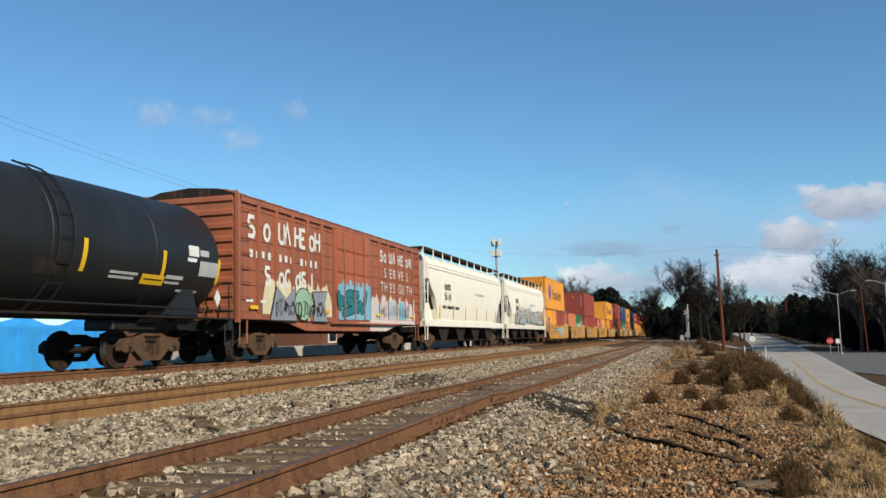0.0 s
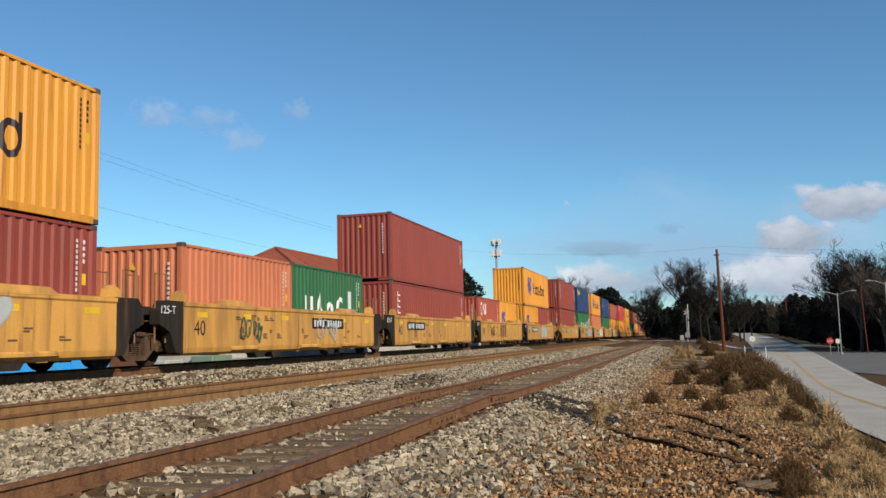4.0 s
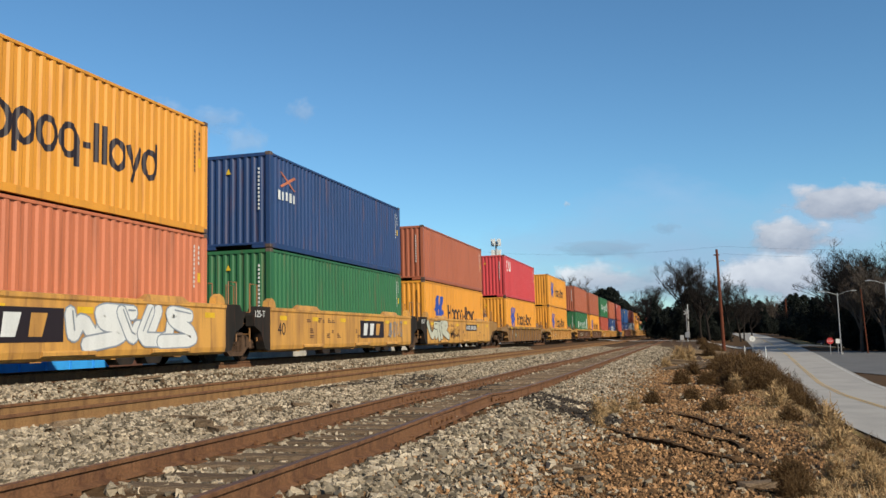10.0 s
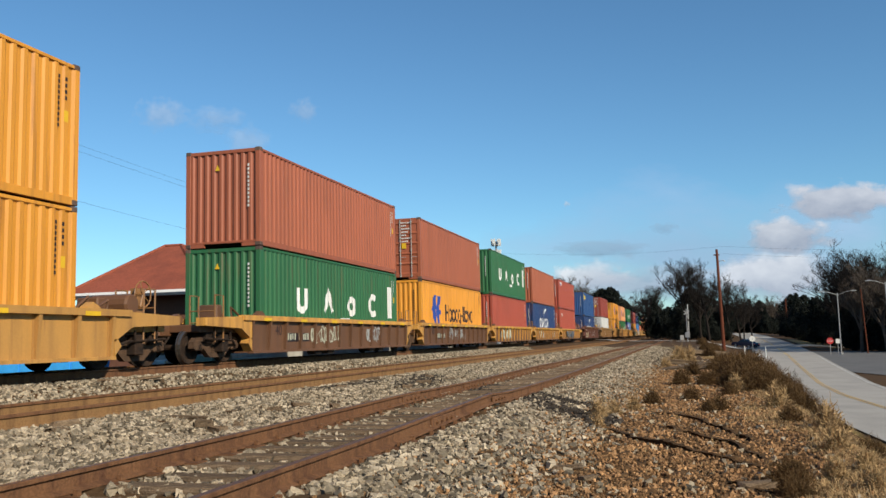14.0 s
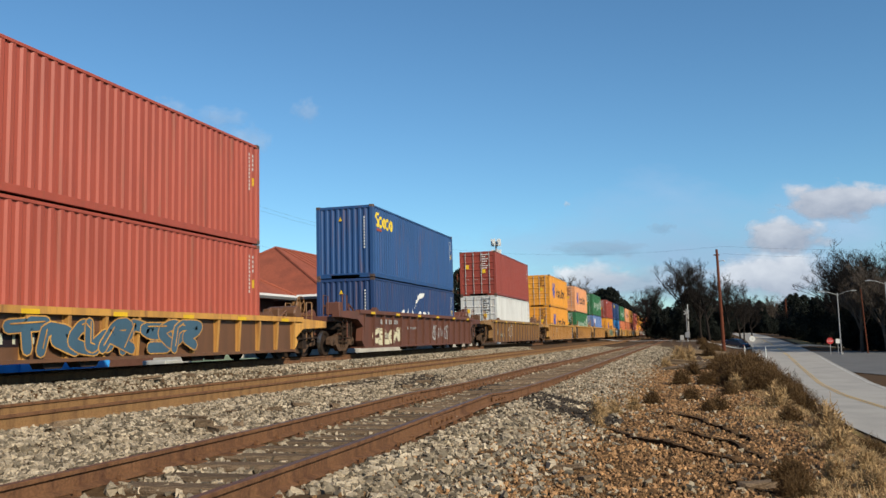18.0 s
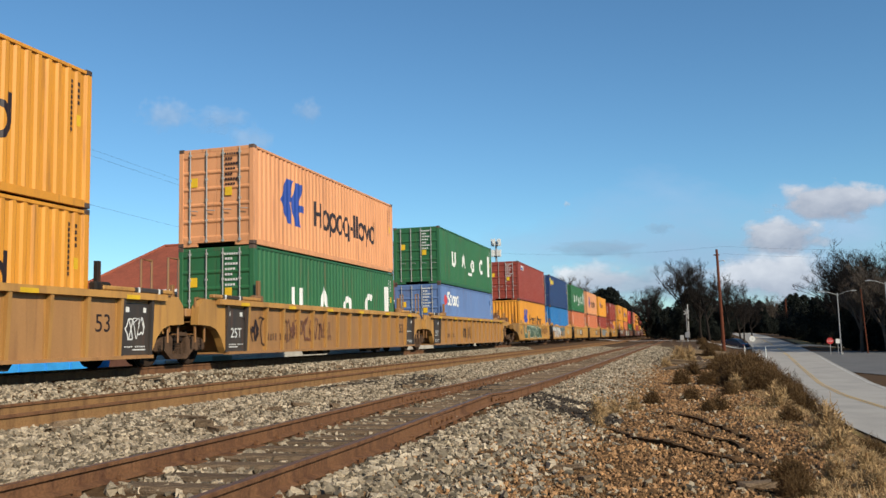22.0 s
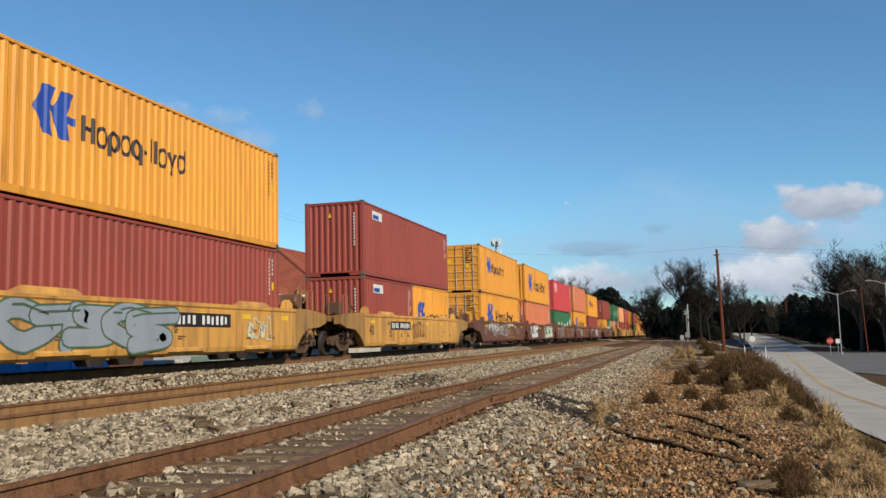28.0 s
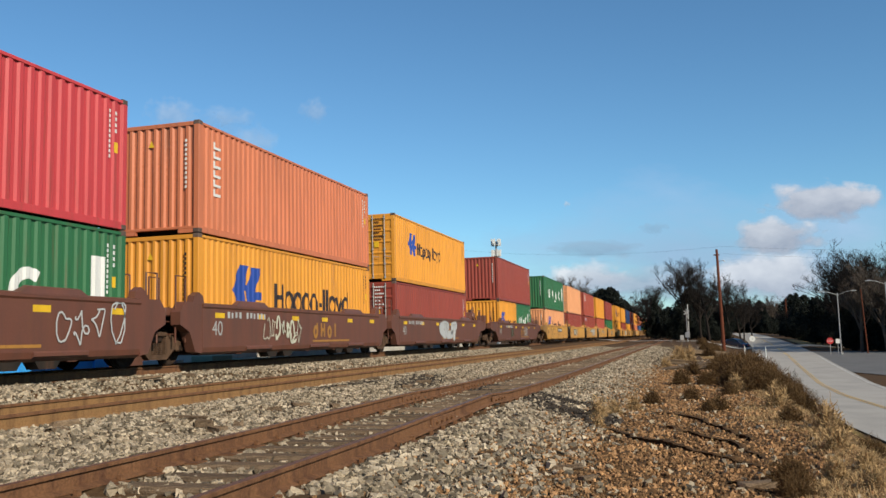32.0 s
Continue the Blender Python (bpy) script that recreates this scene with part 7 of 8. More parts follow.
spots = [(1.35, 17.2, 0.5), (1.75, 16.8, 0.42), (2.0, 19.4, 0.6), (1.15, 23.4, 0.62), (1.75, 22.6, 0.66), (0.95, 18.6, 0.42), (1.25, 18.2, 0.55), (1.6, 18.0, 0.58), (1.95, 18.4, 0.5), (2.05, 17.0, 0.42), (2.15, 15.6, 0.3), (2.2, 14.3, 0.24), (1.8, 20.6, 0.62), (1.05, 20.0, 0.5), (1.45, 19.6, 0.68), (1.35, 21.4, 0.7), (1.0, 22.6, 0.5), (0.45, 19.4, 0.36), (1.7, 19.0, 0.4), (1.5, 24.5, 0.55), (0.9, 27.0, 0.4),
         (1.3, 33.0, 0.42), (1.9, 38.0, 0.5), (1.2, 44.0, 0.5), (2.0, 52.0, 0.55), (1.4, 60.0, 0.6), (2.2, 70.0, 0.7), (2.6, 82.0, 0.8), (1.8, 90.0, 0.8), (1.7, 9.4, 0.24), (0.70, 6.75, 0.24), (0.66, 6.2, 0.20), (2.5, 13.3, 0.2)]
for i, (x, y, k) in enumerate(spots):
    plant(SHRUB, "shrub", "leafless brown twiggy shrub on the bank", x, y, k, i)
for i, (x, y, k) in enumerate([(-1.15, 11.8, 0.6), (-0.98, 12.3, 0.5), (-1.05, 10.6, 0.4), (-0.2, 34.0, 1.4), (0.2, 36.0, 1.3), (-0.6, 29.0, 0.8), (0.9, 17.0, 0.7), (1.25, 13.4, 0.8), (-0.75, 13.0, 0.5), (1.5, 10.5, 0.7), (1.3, 8.6, 0.6), (1.02, 6.9, 0.45), (1.3, 7.3, 0.45), (1.2, 6.5, 0.4)]):
    plant(TUFT, "dry_weed_clump", "tuft of pale orange-brown dry grass", x, y, k, i, "weed")
for i, (x, y, k) in enumerate([(-0.53, 14.2, 0.6), (0.08, 15.0, 0.65), (0.45, 13.0, 0.6), (0.75, 16.2, 0.6), (-0.1, 19.5, 0.9), (0.3, 12.8, 0.5), (1.1, 19.0, 0.9), (0.2, 24.0, 1.0), (1.2, 11.2, 0.6)]):
    plant(SPRIG, "dead_weed_clump", "clump of dark brown dead weeds", x, y, k, i, "weed")

# ---- broken timber and slabs lying about ----
def chunk(x, y, size, rz, label, material, seed, name="broken_timber", cat="debris"):
    r = random.Random(seed)
    b = Build().box(-size[0] / 2, -size[1] / 2, 0, size[0] / 2, size[1] / 2, size[2], min(size) * 0.2)
    b.v = [(p[0] + r.uniform(-0.12, 0.12) * size[0], p[1] + r.uniform(-0.18, 0.18) * size[1], p[2] * r.uniform(0.75, 1.2)) for p in b.v]
    return thing(name, b, material, pose(x, y, float(height(x, y)) + 0.01, r.uniform(-8, 8), r.uniform(-8, 8), rz), label, cat, name)
for i, (x, y, a, bb, c, rz) in enumerate([(-5.85, 9.65, 0.22, 0.10, 0.12, 30), (-5.45, 9.3, 0.26, 0.12, 0.09, -20), (-6.4, 10.2, 0.5, 0.08, 0.05, 10), (-6.0, 11.9, 0.22, 0.1, 0.07, 0), (-0.98, 7.2, 0.24, 0.08, 0.05, 5), (-0.75, 6.7, 0.15, 0.08, 0.05, 40), (0.45, 6.5, 0.22, 0.10, 0.05, 12),
                                          (-10.6, 15.2, 0.75, 0.12, 0.06, 12), (-10.1, 17.3, 0.5, 0.1, 0.05, 5), (-7.2, 8.8, 0.3, 0.12, 0.08, 60), (-6.9, 8.3, 0.25, 0.10, 0.06, 80), (-5.2, 16.5, 0.3, 0.12, 0.08, 20), (0.2, 27.5, 1.6, 0.35, 0.14, 5), (0.9, 29.0, 1.4, 0.4, 0.16, -12), (0.1, 31.5, 1.3, 0.22, 0.16, 15), (0.9, 45.0, 2.2, 0.3, 0.25, 20)]):
    chunk(x, y, (a, bb, c), rz, "dark broken piece of old tie timber", M_TIE, 70 + i)
rd = random.Random(17)
for i in range(22):
    if i < 15:
        x, y = rd.uniform(-7.4, -4.6), rd.uniform(8.5, 22)
    else:
        x, y = rd.uniform(-10.8, -9.5), rd.uniform(13, 26)
    chunk(x, y, (rd.uniform(0.12, 0.34), rd.uniform(0.06, 0.13), rd.uniform(0.05, 0.10)), rd.uniform(-40, 60), "dark broken piece of old tie timber", M_TIE, 300 + i)
chunk(0.75, 28.2, (1.5, 0.8, 0.14), 8, "pale concrete slab tilted on the stones", mat("concrete", (0.33, 0.31, 0.28), rough=0.9, v=0.2, scale=3), 95, "concrete_slab")

# ---- trees ----
def bare_tree(seed, h, wide, twigs, bark, name="bare_tree"):
    """Trunk, limbs and twigs by repeated forking; returns the trunk mesh and the crown mesh."""
    r = random.Random(seed)
    trunk, segs = Build(), []
    def grow(p, d, length, rad, level):
        pts, q, dd = [p], p.copy(), d.copy()
        n = (4, 4, 3, 2, 1, 1)[level]
        for i in range(n):
            dd = (dd + Vector((r.uniform(-1, 1), r.uniform(-1, 1), r.uniform(-0.5, 0.9))) * (0.10 + 0.07 * level)).normalized()
            q = q + dd * (length / n)
            pts.append(q.copy())
        if level <= 1:
            trunk.tube(pts, rad, 7 if level == 0 else 5, rad * 0.5)
        else:
            for a, bpt in zip(pts, pts[1:]):
                segs.append((a, bpt, rad, level))
        if level < 5:
            kids = (9, 5, 5, twigs, 4)[level]
            for k in range(kids):
                f = r.uniform(0.35 if level == 0 else 0.25, 1.0)
                base = pts[min(n - 1, int(f * n))].lerp(pts[min(n, int(f * n) + 1)], f * n - int(f * n))
                ang = r.uniform(0, 6.28)
                out = Vector((math.cos(ang), math.sin(ang), 0)) * wide
                nd = (dd * 0.7 + out * r.uniform(0.5, 1.0) + Vector((0, 0, r.uniform(0.1, 0.5)))).normalized()
                grow(base, nd, length * r.uniform(0.42, 0.64), rad * (0.42 if level else 0.45), level + 1)
    grow(Vector((0, 0, -0.2)), Vector((0, 0, 1)), h * 0.60, h * 0.019, 0)
    def arrays(which):
        a = np.array([q[0][:] for q in which])
        b = np.array([q[1][:] for q in which])
        rad = np.maximum(np.array([q[2] for q in which]), 0.010)[:, None]
        d = b - a
        u = np.cross(d, np.random.RandomState(seed).normal(0, 1, d.shape))
        u /= np.linalg.norm(u, axis=1)[:, None] + 1e-9
        w = np.cross(d, u)
        w /= np.linalg.norm(w, axis=1)[:, None] + 1e-9
        return a, b, rad, u, w
    # limbs are three-sided, the finest twigs flat slips
    a, b, rad, u, w = arrays([q for q in segs if q[3] < 4])
    turn = [(math.cos(2.094 * k), math.sin(2.094 * k)) for k in range(3)]
    v1 = np.stack([a + (u * c + w * s) * rad for c, s in turn] + [b + (u * c + w * s) * rad * 0.7 for c, s in turn], 1).reshape(-1, 3)
    o = np.arange(len(a))[:, None] * 6
    f1 = np.concatenate([o + np.array([[k, (k + 1) % 3, 3 + (k + 1) % 3, 3 + k]]) for k in range(3)])
    a, b, rad, u, w = arrays([q for q in segs if q[3] >= 4])
    v2 = np.stack([a - u * rad, a + u * rad, b + u * rad * 0.7, b - u * rad * 0.7], 1).reshape(-1, 3)
    f2 = len(v1) + np.arange(len(a) * 4).reshape(-1, 4)
    v, f = np.concatenate([v1, v2]), np.concatenate([f1, f2])
    return trunk.mesh("trunk", bark), big_mesh("crown", v.reshape(-1, 3), f, bark)

def leafy_tree(seed, h, w, shape):
    """An evergreen: a trunk and a crown of many small leaf clumps, gappy at its edge."""
    r = np.random.RandomState(seed)
    n = 5200
    t = r.uniform(0, 1, n)
    prof = np.sin(np.pi * np.clip(t * 0.92 + 0.08, 0, 1)) ** 0.7 if shape == "round" else (1 - t) ** 0.8 * (0.6 + 0.4 * np.sin(t * 40) ** 2)
    a = r.uniform(0, 6.28, n)
    lump = 1 + 0.28 * np.sin(a * 3 + t * 9 + seed) + 0.18 * np.sin(a * 7 - t * 17)
    rr = w / 2 * prof * lump * r.uniform(0.25, 1.0, n) ** 0.45
    c = np.stack([rr * np.cos(a), rr * np.sin(a), h * (0.06 + 0.94 * t)], -1)
    v = c[:, None, :] + r.normal(0, 0.20 * h / 12, (n, 4, 3))
    f = np.arange(n * 4).reshape(n, 4)
    tr = Build().tube([(0, 0, -0.3), (0, 0, h * 0.5), (0.1, 0, h * 0.9)], h * 0.018, 7, 0.03).mesh("trunk", M_BARK)
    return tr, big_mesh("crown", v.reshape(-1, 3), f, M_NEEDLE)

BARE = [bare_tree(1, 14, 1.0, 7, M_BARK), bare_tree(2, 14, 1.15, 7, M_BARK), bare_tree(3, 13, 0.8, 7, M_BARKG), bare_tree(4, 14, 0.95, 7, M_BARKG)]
GREEN = [leafy_tree(5, 12, 7, "round"), leafy_tree(6, 12, 5.5, "cone"), leafy_tree(7, 10, 8, "round")]
def tree(kind, i, x, y, k, rz, label, group):
    tr, cr = (BARE if kind == "bare" else GREEN)[i]
    ob = thing("bare_tree" if kind == "bare" else "evergreen_tree", at=pose(x, y, float(height(x, y)), 0, 0, rz), label=label, category="tree", group=group)
    ob.scale = (k, k, k)
    part("trunk", tr, None, ob)
    part("crown", cr, None, ob)
bl, el = "tall leafless winter tree with fine dark twigs", "dense dark evergreen tree at the wood's edge"
for i, x, y, k, rz in ((0, 21.8, 118, 0.98, 0), (1, 25.5, 113, 0.92, 80), (1, 21.6, 124, 0.92, 150), (0, 29.5, 120, 1.0, 210), (0, 27.0, 130, 0.95, 10), (3, 20.4, 112, 0.82, 40), (1, 33.0, 112, 1.05, 300), (3, 22.8, 110, 0.9, 250), (1, 23.0, 124, 1.0, 190), (0, 22.4, 127, 0.9, 95)):
    tree("bare", i, x, y, k, rz, bl, "trees by the road")
for i, x, y, k, rz in ((0, 0.9, 150, 1.06, 20), (1, 3.0, 154, 0.93, 190), (0, 4.2, 149, 0.88, 77), (0, 8.7, 170, 0.90, 33), (1, 10.6, 173, 0.76, 110), (1, 14.8, 202, 0.72, 90), (3, 30.5, 325, 1.15, 12), (2, 34.0, 338, 1.0, 50), (0, 11.6, 180, 0.66, 140)):
    tree("bare", i, x, y, k, rz, bl, "trees at the crossing")
for i, x, y, k, rz in ((0, -6.3, 205, 0.95, 0), (1, -8.2, 212, 0.80, 130), (1, -7.0, 200, 0.74, 60), (2, -14.0, 262, 0.85, 200), (3, -29.5, 235, 1.45, 20), (2, -34.0, 240, 1.25, 100), (3, -25.0, 242, 1.40, 310), (2, -31.5, 262, 1.35, 45), (1, -22.5, 250, 1.15, 160), (2, -66, 130, 0.75, 15), (3, -74, 122, 0.7, 95), (2, -58, 118, 0.6, 15)):
    tree("bare", i, x, y, k, rz, "leafless grey-brown tree beyond the tracks", "trees beyond the tracks")
rt = random.Random(5)
for k in range(24):
    x = -1 + k * 2.1 + rt.uniform(-1, 1)
    y = 200 + rt.uniform(-16, 40)
    if abs(x - float(road_x(y))) > 7:
        tree("bare", k % 2, x, y, rt.uniform(0.45, 0.62), k * 47, bl, "trees at the crossing")
for k in range(14):
    tree("bare", k % 2, 23.5 + k * 1.7 + rt.uniform(-1, 1), 144 + rt.uniform(-6, 14), rt.uniform(0.75, 1.0), k * 61, bl, "trees by the road")
for i, x, y, k in ((0, -38.5, 150, 1.15), (1, -34.0, 185, 0.9), (0, -17.6, 225, 1.12), (2, -20.2, 230, 1.35), (0, -15.2, 240, 0.85), (2, -6.8, 208, 0.78), (0, -5.4, 206, 0.62)):
    tree("green", i, x, y, k, x * 13, "rounded dark green evergreen tree", "evergreens beyond the tracks")
wood = [(20 + k * 1.7 + rt.uniform(-0.8, 0.8), 158 + rt.uniform(-8, 18), rt.uniform(0.54, 0.70)) for k in range(22)]
wood += [(22 + k * 1.5 + rt.uniform(-0.8, 0.8), 184 + rt.uniform(-8, 10), rt.uniform(0.6, 0.78)) for k in range(20)]
wood += [(-0.5 + k * 1.3 + rt.uniform(-0.8, 0.8), 172 + rt.uniform(-6, 12), rt.uniform(0.40, 0.58)) for k in range(12)]
wood += [(-0.5 + k * 1.5 + rt.uniform(-1, 1), 200 + rt.uniform(-8, 16), rt.uniform(0.42, 0.60)) for k in range(12)]
wood += [(0 + k * 2.6, 300 + rt.uniform(-8, 8), rt.uniform(0.55, 0.75)) for k in range(12)]
wood += [(22 + k * 3.4, 470 + rt.uniform(-10, 10), rt.uniform(0.9, 1.2)) for k in range(14)]
wood += [(-17 + k * 3.0, 435 + rt.uniform(-10, 10), rt.uniform(0.7, 0.95)) for k in range(10)]
wood += [(28 + k * 2.2, 250 + rt.uniform(-10, 10), rt.uniform(0.8, 1.0)) for k in range(16)]
wood += [(-14 - k * 4.5, 262 + rt.uniform(-8, 8), rt.uniform(0.5, 0.9)) for k in range(14)]
wood += [(26 + k * 2.6, 132 + rt.uniform(-5, 6), rt.uniform(0.45, 0.7)) for k in range(8)]
wood += [(17.5 + k * 1.25 + rt.uniform(-0.6, 0.6), 140 + rt.uniform(-10, 12), rt.uniform(0.32, 0.5)) for k in range(22)]
wood += [(-2 + k * 1.0 + rt.uniform(-0.6, 0.6), 160 + rt.uniform(-6, 8), rt.uniform(0.26, 0.42)) for k in range(15)]
wood += [(5 + k * 2.0 + rt.uniform(-1, 1), 215 + rt.uniform(-8, 12), rt.uniform(0.42, 0.6)) for k in range(12)]
wood += [(2 + k * 1.7 + rt.uniform(-0.6, 0.6), 338 + rt.uniform(-10, 10), rt.uniform(0.85, 1.02)) for k in range(24)]
wood += [(3.5 + k * 1.25 + rt.uniform(-0.5, 0.5), 228 + rt.uniform(-8, 8), rt.uniform(0.40, 0.52)) for k in range(7)] + [(24.5 + k * 1.3, 222 + rt.uniform(-8, 8), rt.uniform(0.5, 0.7)) for k in range(9)]
wood += [(4.0 + k * 0.9 + rt.uniform(-0.4, 0.4), 182 + rt.uniform(-6, 6), rt.uniform(0.26, 0.36)) for k in range(6)]
wood += [(2.0 + k * 1.2 + rt.uniform(-0.5, 0.5), 246 + rt.uniform(-6, 6), rt.uniform(0.46, 0.58)) for k in range(8)]
wood += [(19.5 + k * 1.2, 150 + rt.uniform(-6, 6), rt.uniform(0.5, 0.7)) for k in range(12)]
wood += [(22.0 + k * 1.1, 172 + rt.uniform(-8, 8), rt.uniform(0.42, 0.6)) for k in range(10)]
wood += [(3.0 + k * 1.05 + rt.uniform(-0.4, 0.4), 206 + rt.uniform(-5, 5), rt.uniform(0.34, 0.44)) for k in range(7)]
wood += [(0.0, 163, 0.66), (2.4, 166, 0.76), (4.4, 164, 0.68), (6.6, 176, 0.55), (1.4, 170, 0.8), (-3.6, 185, 0.52), (-2.3, 189, 0.5), (-2.9, 197, 0.58), (-5.6, 187, 0.72)]
wood += [(34, 70, 1.0), (38, 74, 1.05), (42.5, 79, 1.0), (28.5, 108, 0.9), (31.5, 112, 1.0), (35, 116, 1.0), (30.5, 118, 0.95), (27.5, 121, 0.8), (24.0, 117, 0.62), (21.5, 122, 0.6), (19.0, 130, 0.6)]
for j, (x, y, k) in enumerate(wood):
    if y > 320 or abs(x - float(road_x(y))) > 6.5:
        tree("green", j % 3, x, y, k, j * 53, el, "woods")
# ---- poles, lamps, signs and wires ----
def utility_pole(x, y, h, lean=0.0, arms=1, r=0.16, label="tall brown creosoted wooden utility pole"):
    ob = thing("utility_pole", at=pose(x, y, float(height(x, y)), 0, lean, 0), label=label, category="utility pole", group="utility poles")
    part("shaft", Build().tube([(0, 0, -0.4), (0, 0, h * 0.5), (0, 0, h)], r, 10, r * 0.65), M_POLE, ob)
    for k in range(arms):
        z = h - 0.5 - k * 1.1
        arm = part("crossarm", Build().box(-0.05, -0.75, z - 0.06, 0.05, 0.75, z + 0.06), M_POLE, ob)
        for yy in (-0.65, 0.65):
            part("insulator", Build().lathe([(z + 0.06, 0.05), (z + 0.12, 0.06), (z + 0.2, 0.03)], (0, yy, 0), "z", 8), M_GLASS, arm)
    return ob
near_pole = utility_pole(4.1, 96.0, 10.95, -0.9, 0, 0.20)
part("bracket", Build().tube([(0, 0, 9.6), (0.55, 0, 9.75), (0.75, 0, 9.6)], 0.04, 6), M_GALV, near_pole)
part("crossarm", Build().box(-0.35, -0.06, 10.3, 0.25, 0.06, 10.42), M_POLE, near_pole)
utility_pole(-34.0, 100.0, 13.6, 0, 1, 0.19)
utility_pole(-34.0, 33.0, 13.6, 0, 1, 0.19)
utility_pole(-38.5, 148.0, 13.0, 0, 1)
for x, y, h in ((25.2, 230, 9.6), (27.4, 232, 9.4), (29.2, 236, 9.2)):
    utility_pole(x, y, h, 0, 1, 0.2)
utility_pole(20.1, 107.0, 7.4, -2.2, 0, 0.075, "slim weathered wooden pole by the parking lot")
def wire(a, b, sag, label="thin dark overhead cable"):
    a, b = Vector(a), Vector(b)
    pts = [a.lerp(b, k / 12) - Vector((0, 0, sag * 4 * (k / 12) * (1 - k / 12))) for k in range(13)]
    return thing("overhead_wire", Build().tube(pts, 0.006, 4), PAINT["dark"], None, label, "overhead wire", "overhead wires")
for dx, za in ((-0.5, 13.2), (0.5, 13.2), (0, 10.0)):
    wire((-34 + dx, 33, za), (-34 + dx, 100, za - 0.4), 0.7)
    wire((-34 + dx, 100, za - 0.4), (-38.5 + dx, 148, za - 0.6), 0.6)
wire((-34, 100, 12.9), (4.25, 96.0, 9.95), 1.2)
wire((4.25, 96.0, 10.0), (60, 104, 11.0), 1.6)
wire((4.25, 96.0, 9.2), (60, 104, 10.0), 1.6)

def street_lamp(x, y, h, arms):
    ob = thing("street_lamp", at=pose(x, y, float(height(x, y))), label="grey metal street lamp with curved arms", category="street lamp", group="street lamps")
    part("pole", Build().tube([(0, 0, -0.2), (0, 0, h)], 0.075, 10, 0.05), M_GALV, ob)
    part("base", Build().lathe([(0, 0.2), (0.25, 0.2), (0.3, 0.12)], (0, 0, 0), "z", 10), M_GALV, ob)
    for d in arms:
        arm = part("arm", Build().tube([(0, 0, h - 0.25), (d * 0.9, 0, h + 0.12), (d * 1.6, 0, h + 0.22)], 0.032, 6), M_GALV, ob)
        part("luminaire", Build().prism([(d * 1.4, h + 0.18), (d * 2.0, h + 0.16), (d * 2.05, h + 0.22), (d * 1.7, h + 0.29), (d * 1.42, h + 0.27)], -0.13, 0.13, "y"), M_GALV, arm)
street_lamp(17.0, 105.0, 6.95, (-1, 1))
street_lamp(22.0, 105.0, 8.0, (-1,))

def post_sign(name, x, y, h, shape, size, material, label):
    ob = thing(name, at=pose(x, y, float(height(x, y))), label=label, category="road sign", group="")
    part("post", Build().box(-0.03, 0.01, -0.2, 0.03, 0.05, h + size * 0.4), M_GALV, ob)
    pts = [(size / 2 * math.cos(2 * math.pi * (k + 0.5) / shape), h + size / 2 * math.sin(2 * math.pi * (k + 0.5) / shape)) for k in range(shape)]
    part("panel", Build().prism(pts, -0.01, 0.006, "y"), material, ob)
    return ob
M_SIGNRED = mat("sign_red", (0.50, 0.04, 0.035), rough=0.4, v=0.05, bump=0)
st = post_sign("stop_sign", 15.75, 104.0, 1.62, 8, 0.76, M_SIGNRED, "red octagonal stop sign on a steel post")
tm = text_mesh("STOP", 0.25)
tm.transform(Matrix(((1, 0, 0, -0.30), (0, 0, -1, -0.013), (0, 1, 0, 1.53), (0, 0, 0, 1))))
tm.materials.clear()
tm.materials.append(PAINT["letter_white"])
part("lettering", tm, None, st, "white lettering")
sb = thing("small_sign", at=pose(16.95, 106.5, float(height(16.95, 106.5))), label="small white rectangular road sign", category="road sign")
part("post", Build().box(-0.03, 0.01, -0.2, 0.03, 0.05, 1.7), M_GALV, sb)
part("panel", Build().box(-0.22, -0.01, 1.25, 0.22, 0.006, 1.75), PAINT["letter_white"], sb)
rs = post_sign("round_sign", 8.45, 116.0, 1.75, 24, 0.72, PAINT["letter_white"], "white round sign on a post")
part("symbol", Build().box(-0.04, -0.016, 1.6, 0.04, -0.011, 1.9), PAINT["tag_silver"], rs)

# crossing signal
cs = thing("crossing_signal", at=pose(0.55, 119.0, float(height(0.55, 119.0))), label="grey level crossing signal mast with crossbuck", category="crossing signal")
part("mast", Build().tube([(0, 0, -0.2), (0, 0, 4.4)], 0.06, 8), M_GALV, cs)
for a in (35, -35):
    part("crossbuck_blade", Build().box(-0.42, -0.02, -0.06, 0.42, 0.0, 0.06), PAINT["grey"], cs).matrix_basis = pose(0, -0.09, 3.9, 0, a, 0)
for x in (-0.25, 0.25):
    part("lamp_hood", Build().lathe([(-0.2, 0.10), (0.05, 0.10), (0.06, 0.17)], (x, -0.1, 2.9), "y", 14), PAINT["dark"], cs)
part("gate_mechanism", Build().box(-0.3, -0.3, 0.6, 0.3, 0.3, 1.3, 0.03), M_GALV, cs)
part("gate_arm", Build().tube([(0.2, 0.35, 1.1), (0.2, 0.35, 5.0)], 0.05, 6), PAINT["letter_white"], cs)
cb = thing("signal_cabinet", Build().box(-0.3, -0.3, 0, 0.3, 0.3, 0.8, 0.03), PAINT["grey"], pose(-0.2, 142.0, float(height(-0.6, 142)) + 0.1), "pale grey signal equipment cabinet", "cabinet")
for i, (x, y) in enumerate(((6.45, 100.5), (8.5, 99.0))):
    thing("bollard", Build().lathe([(-0.1, 0.06), (1.22, 0.06), (1.28, 0.03)], (0, 0, 0), "z", 10), PAINT["letter_white"], pose(x, y, float(height(x, y))), "white roadside marker post", "bollard", "bollards")

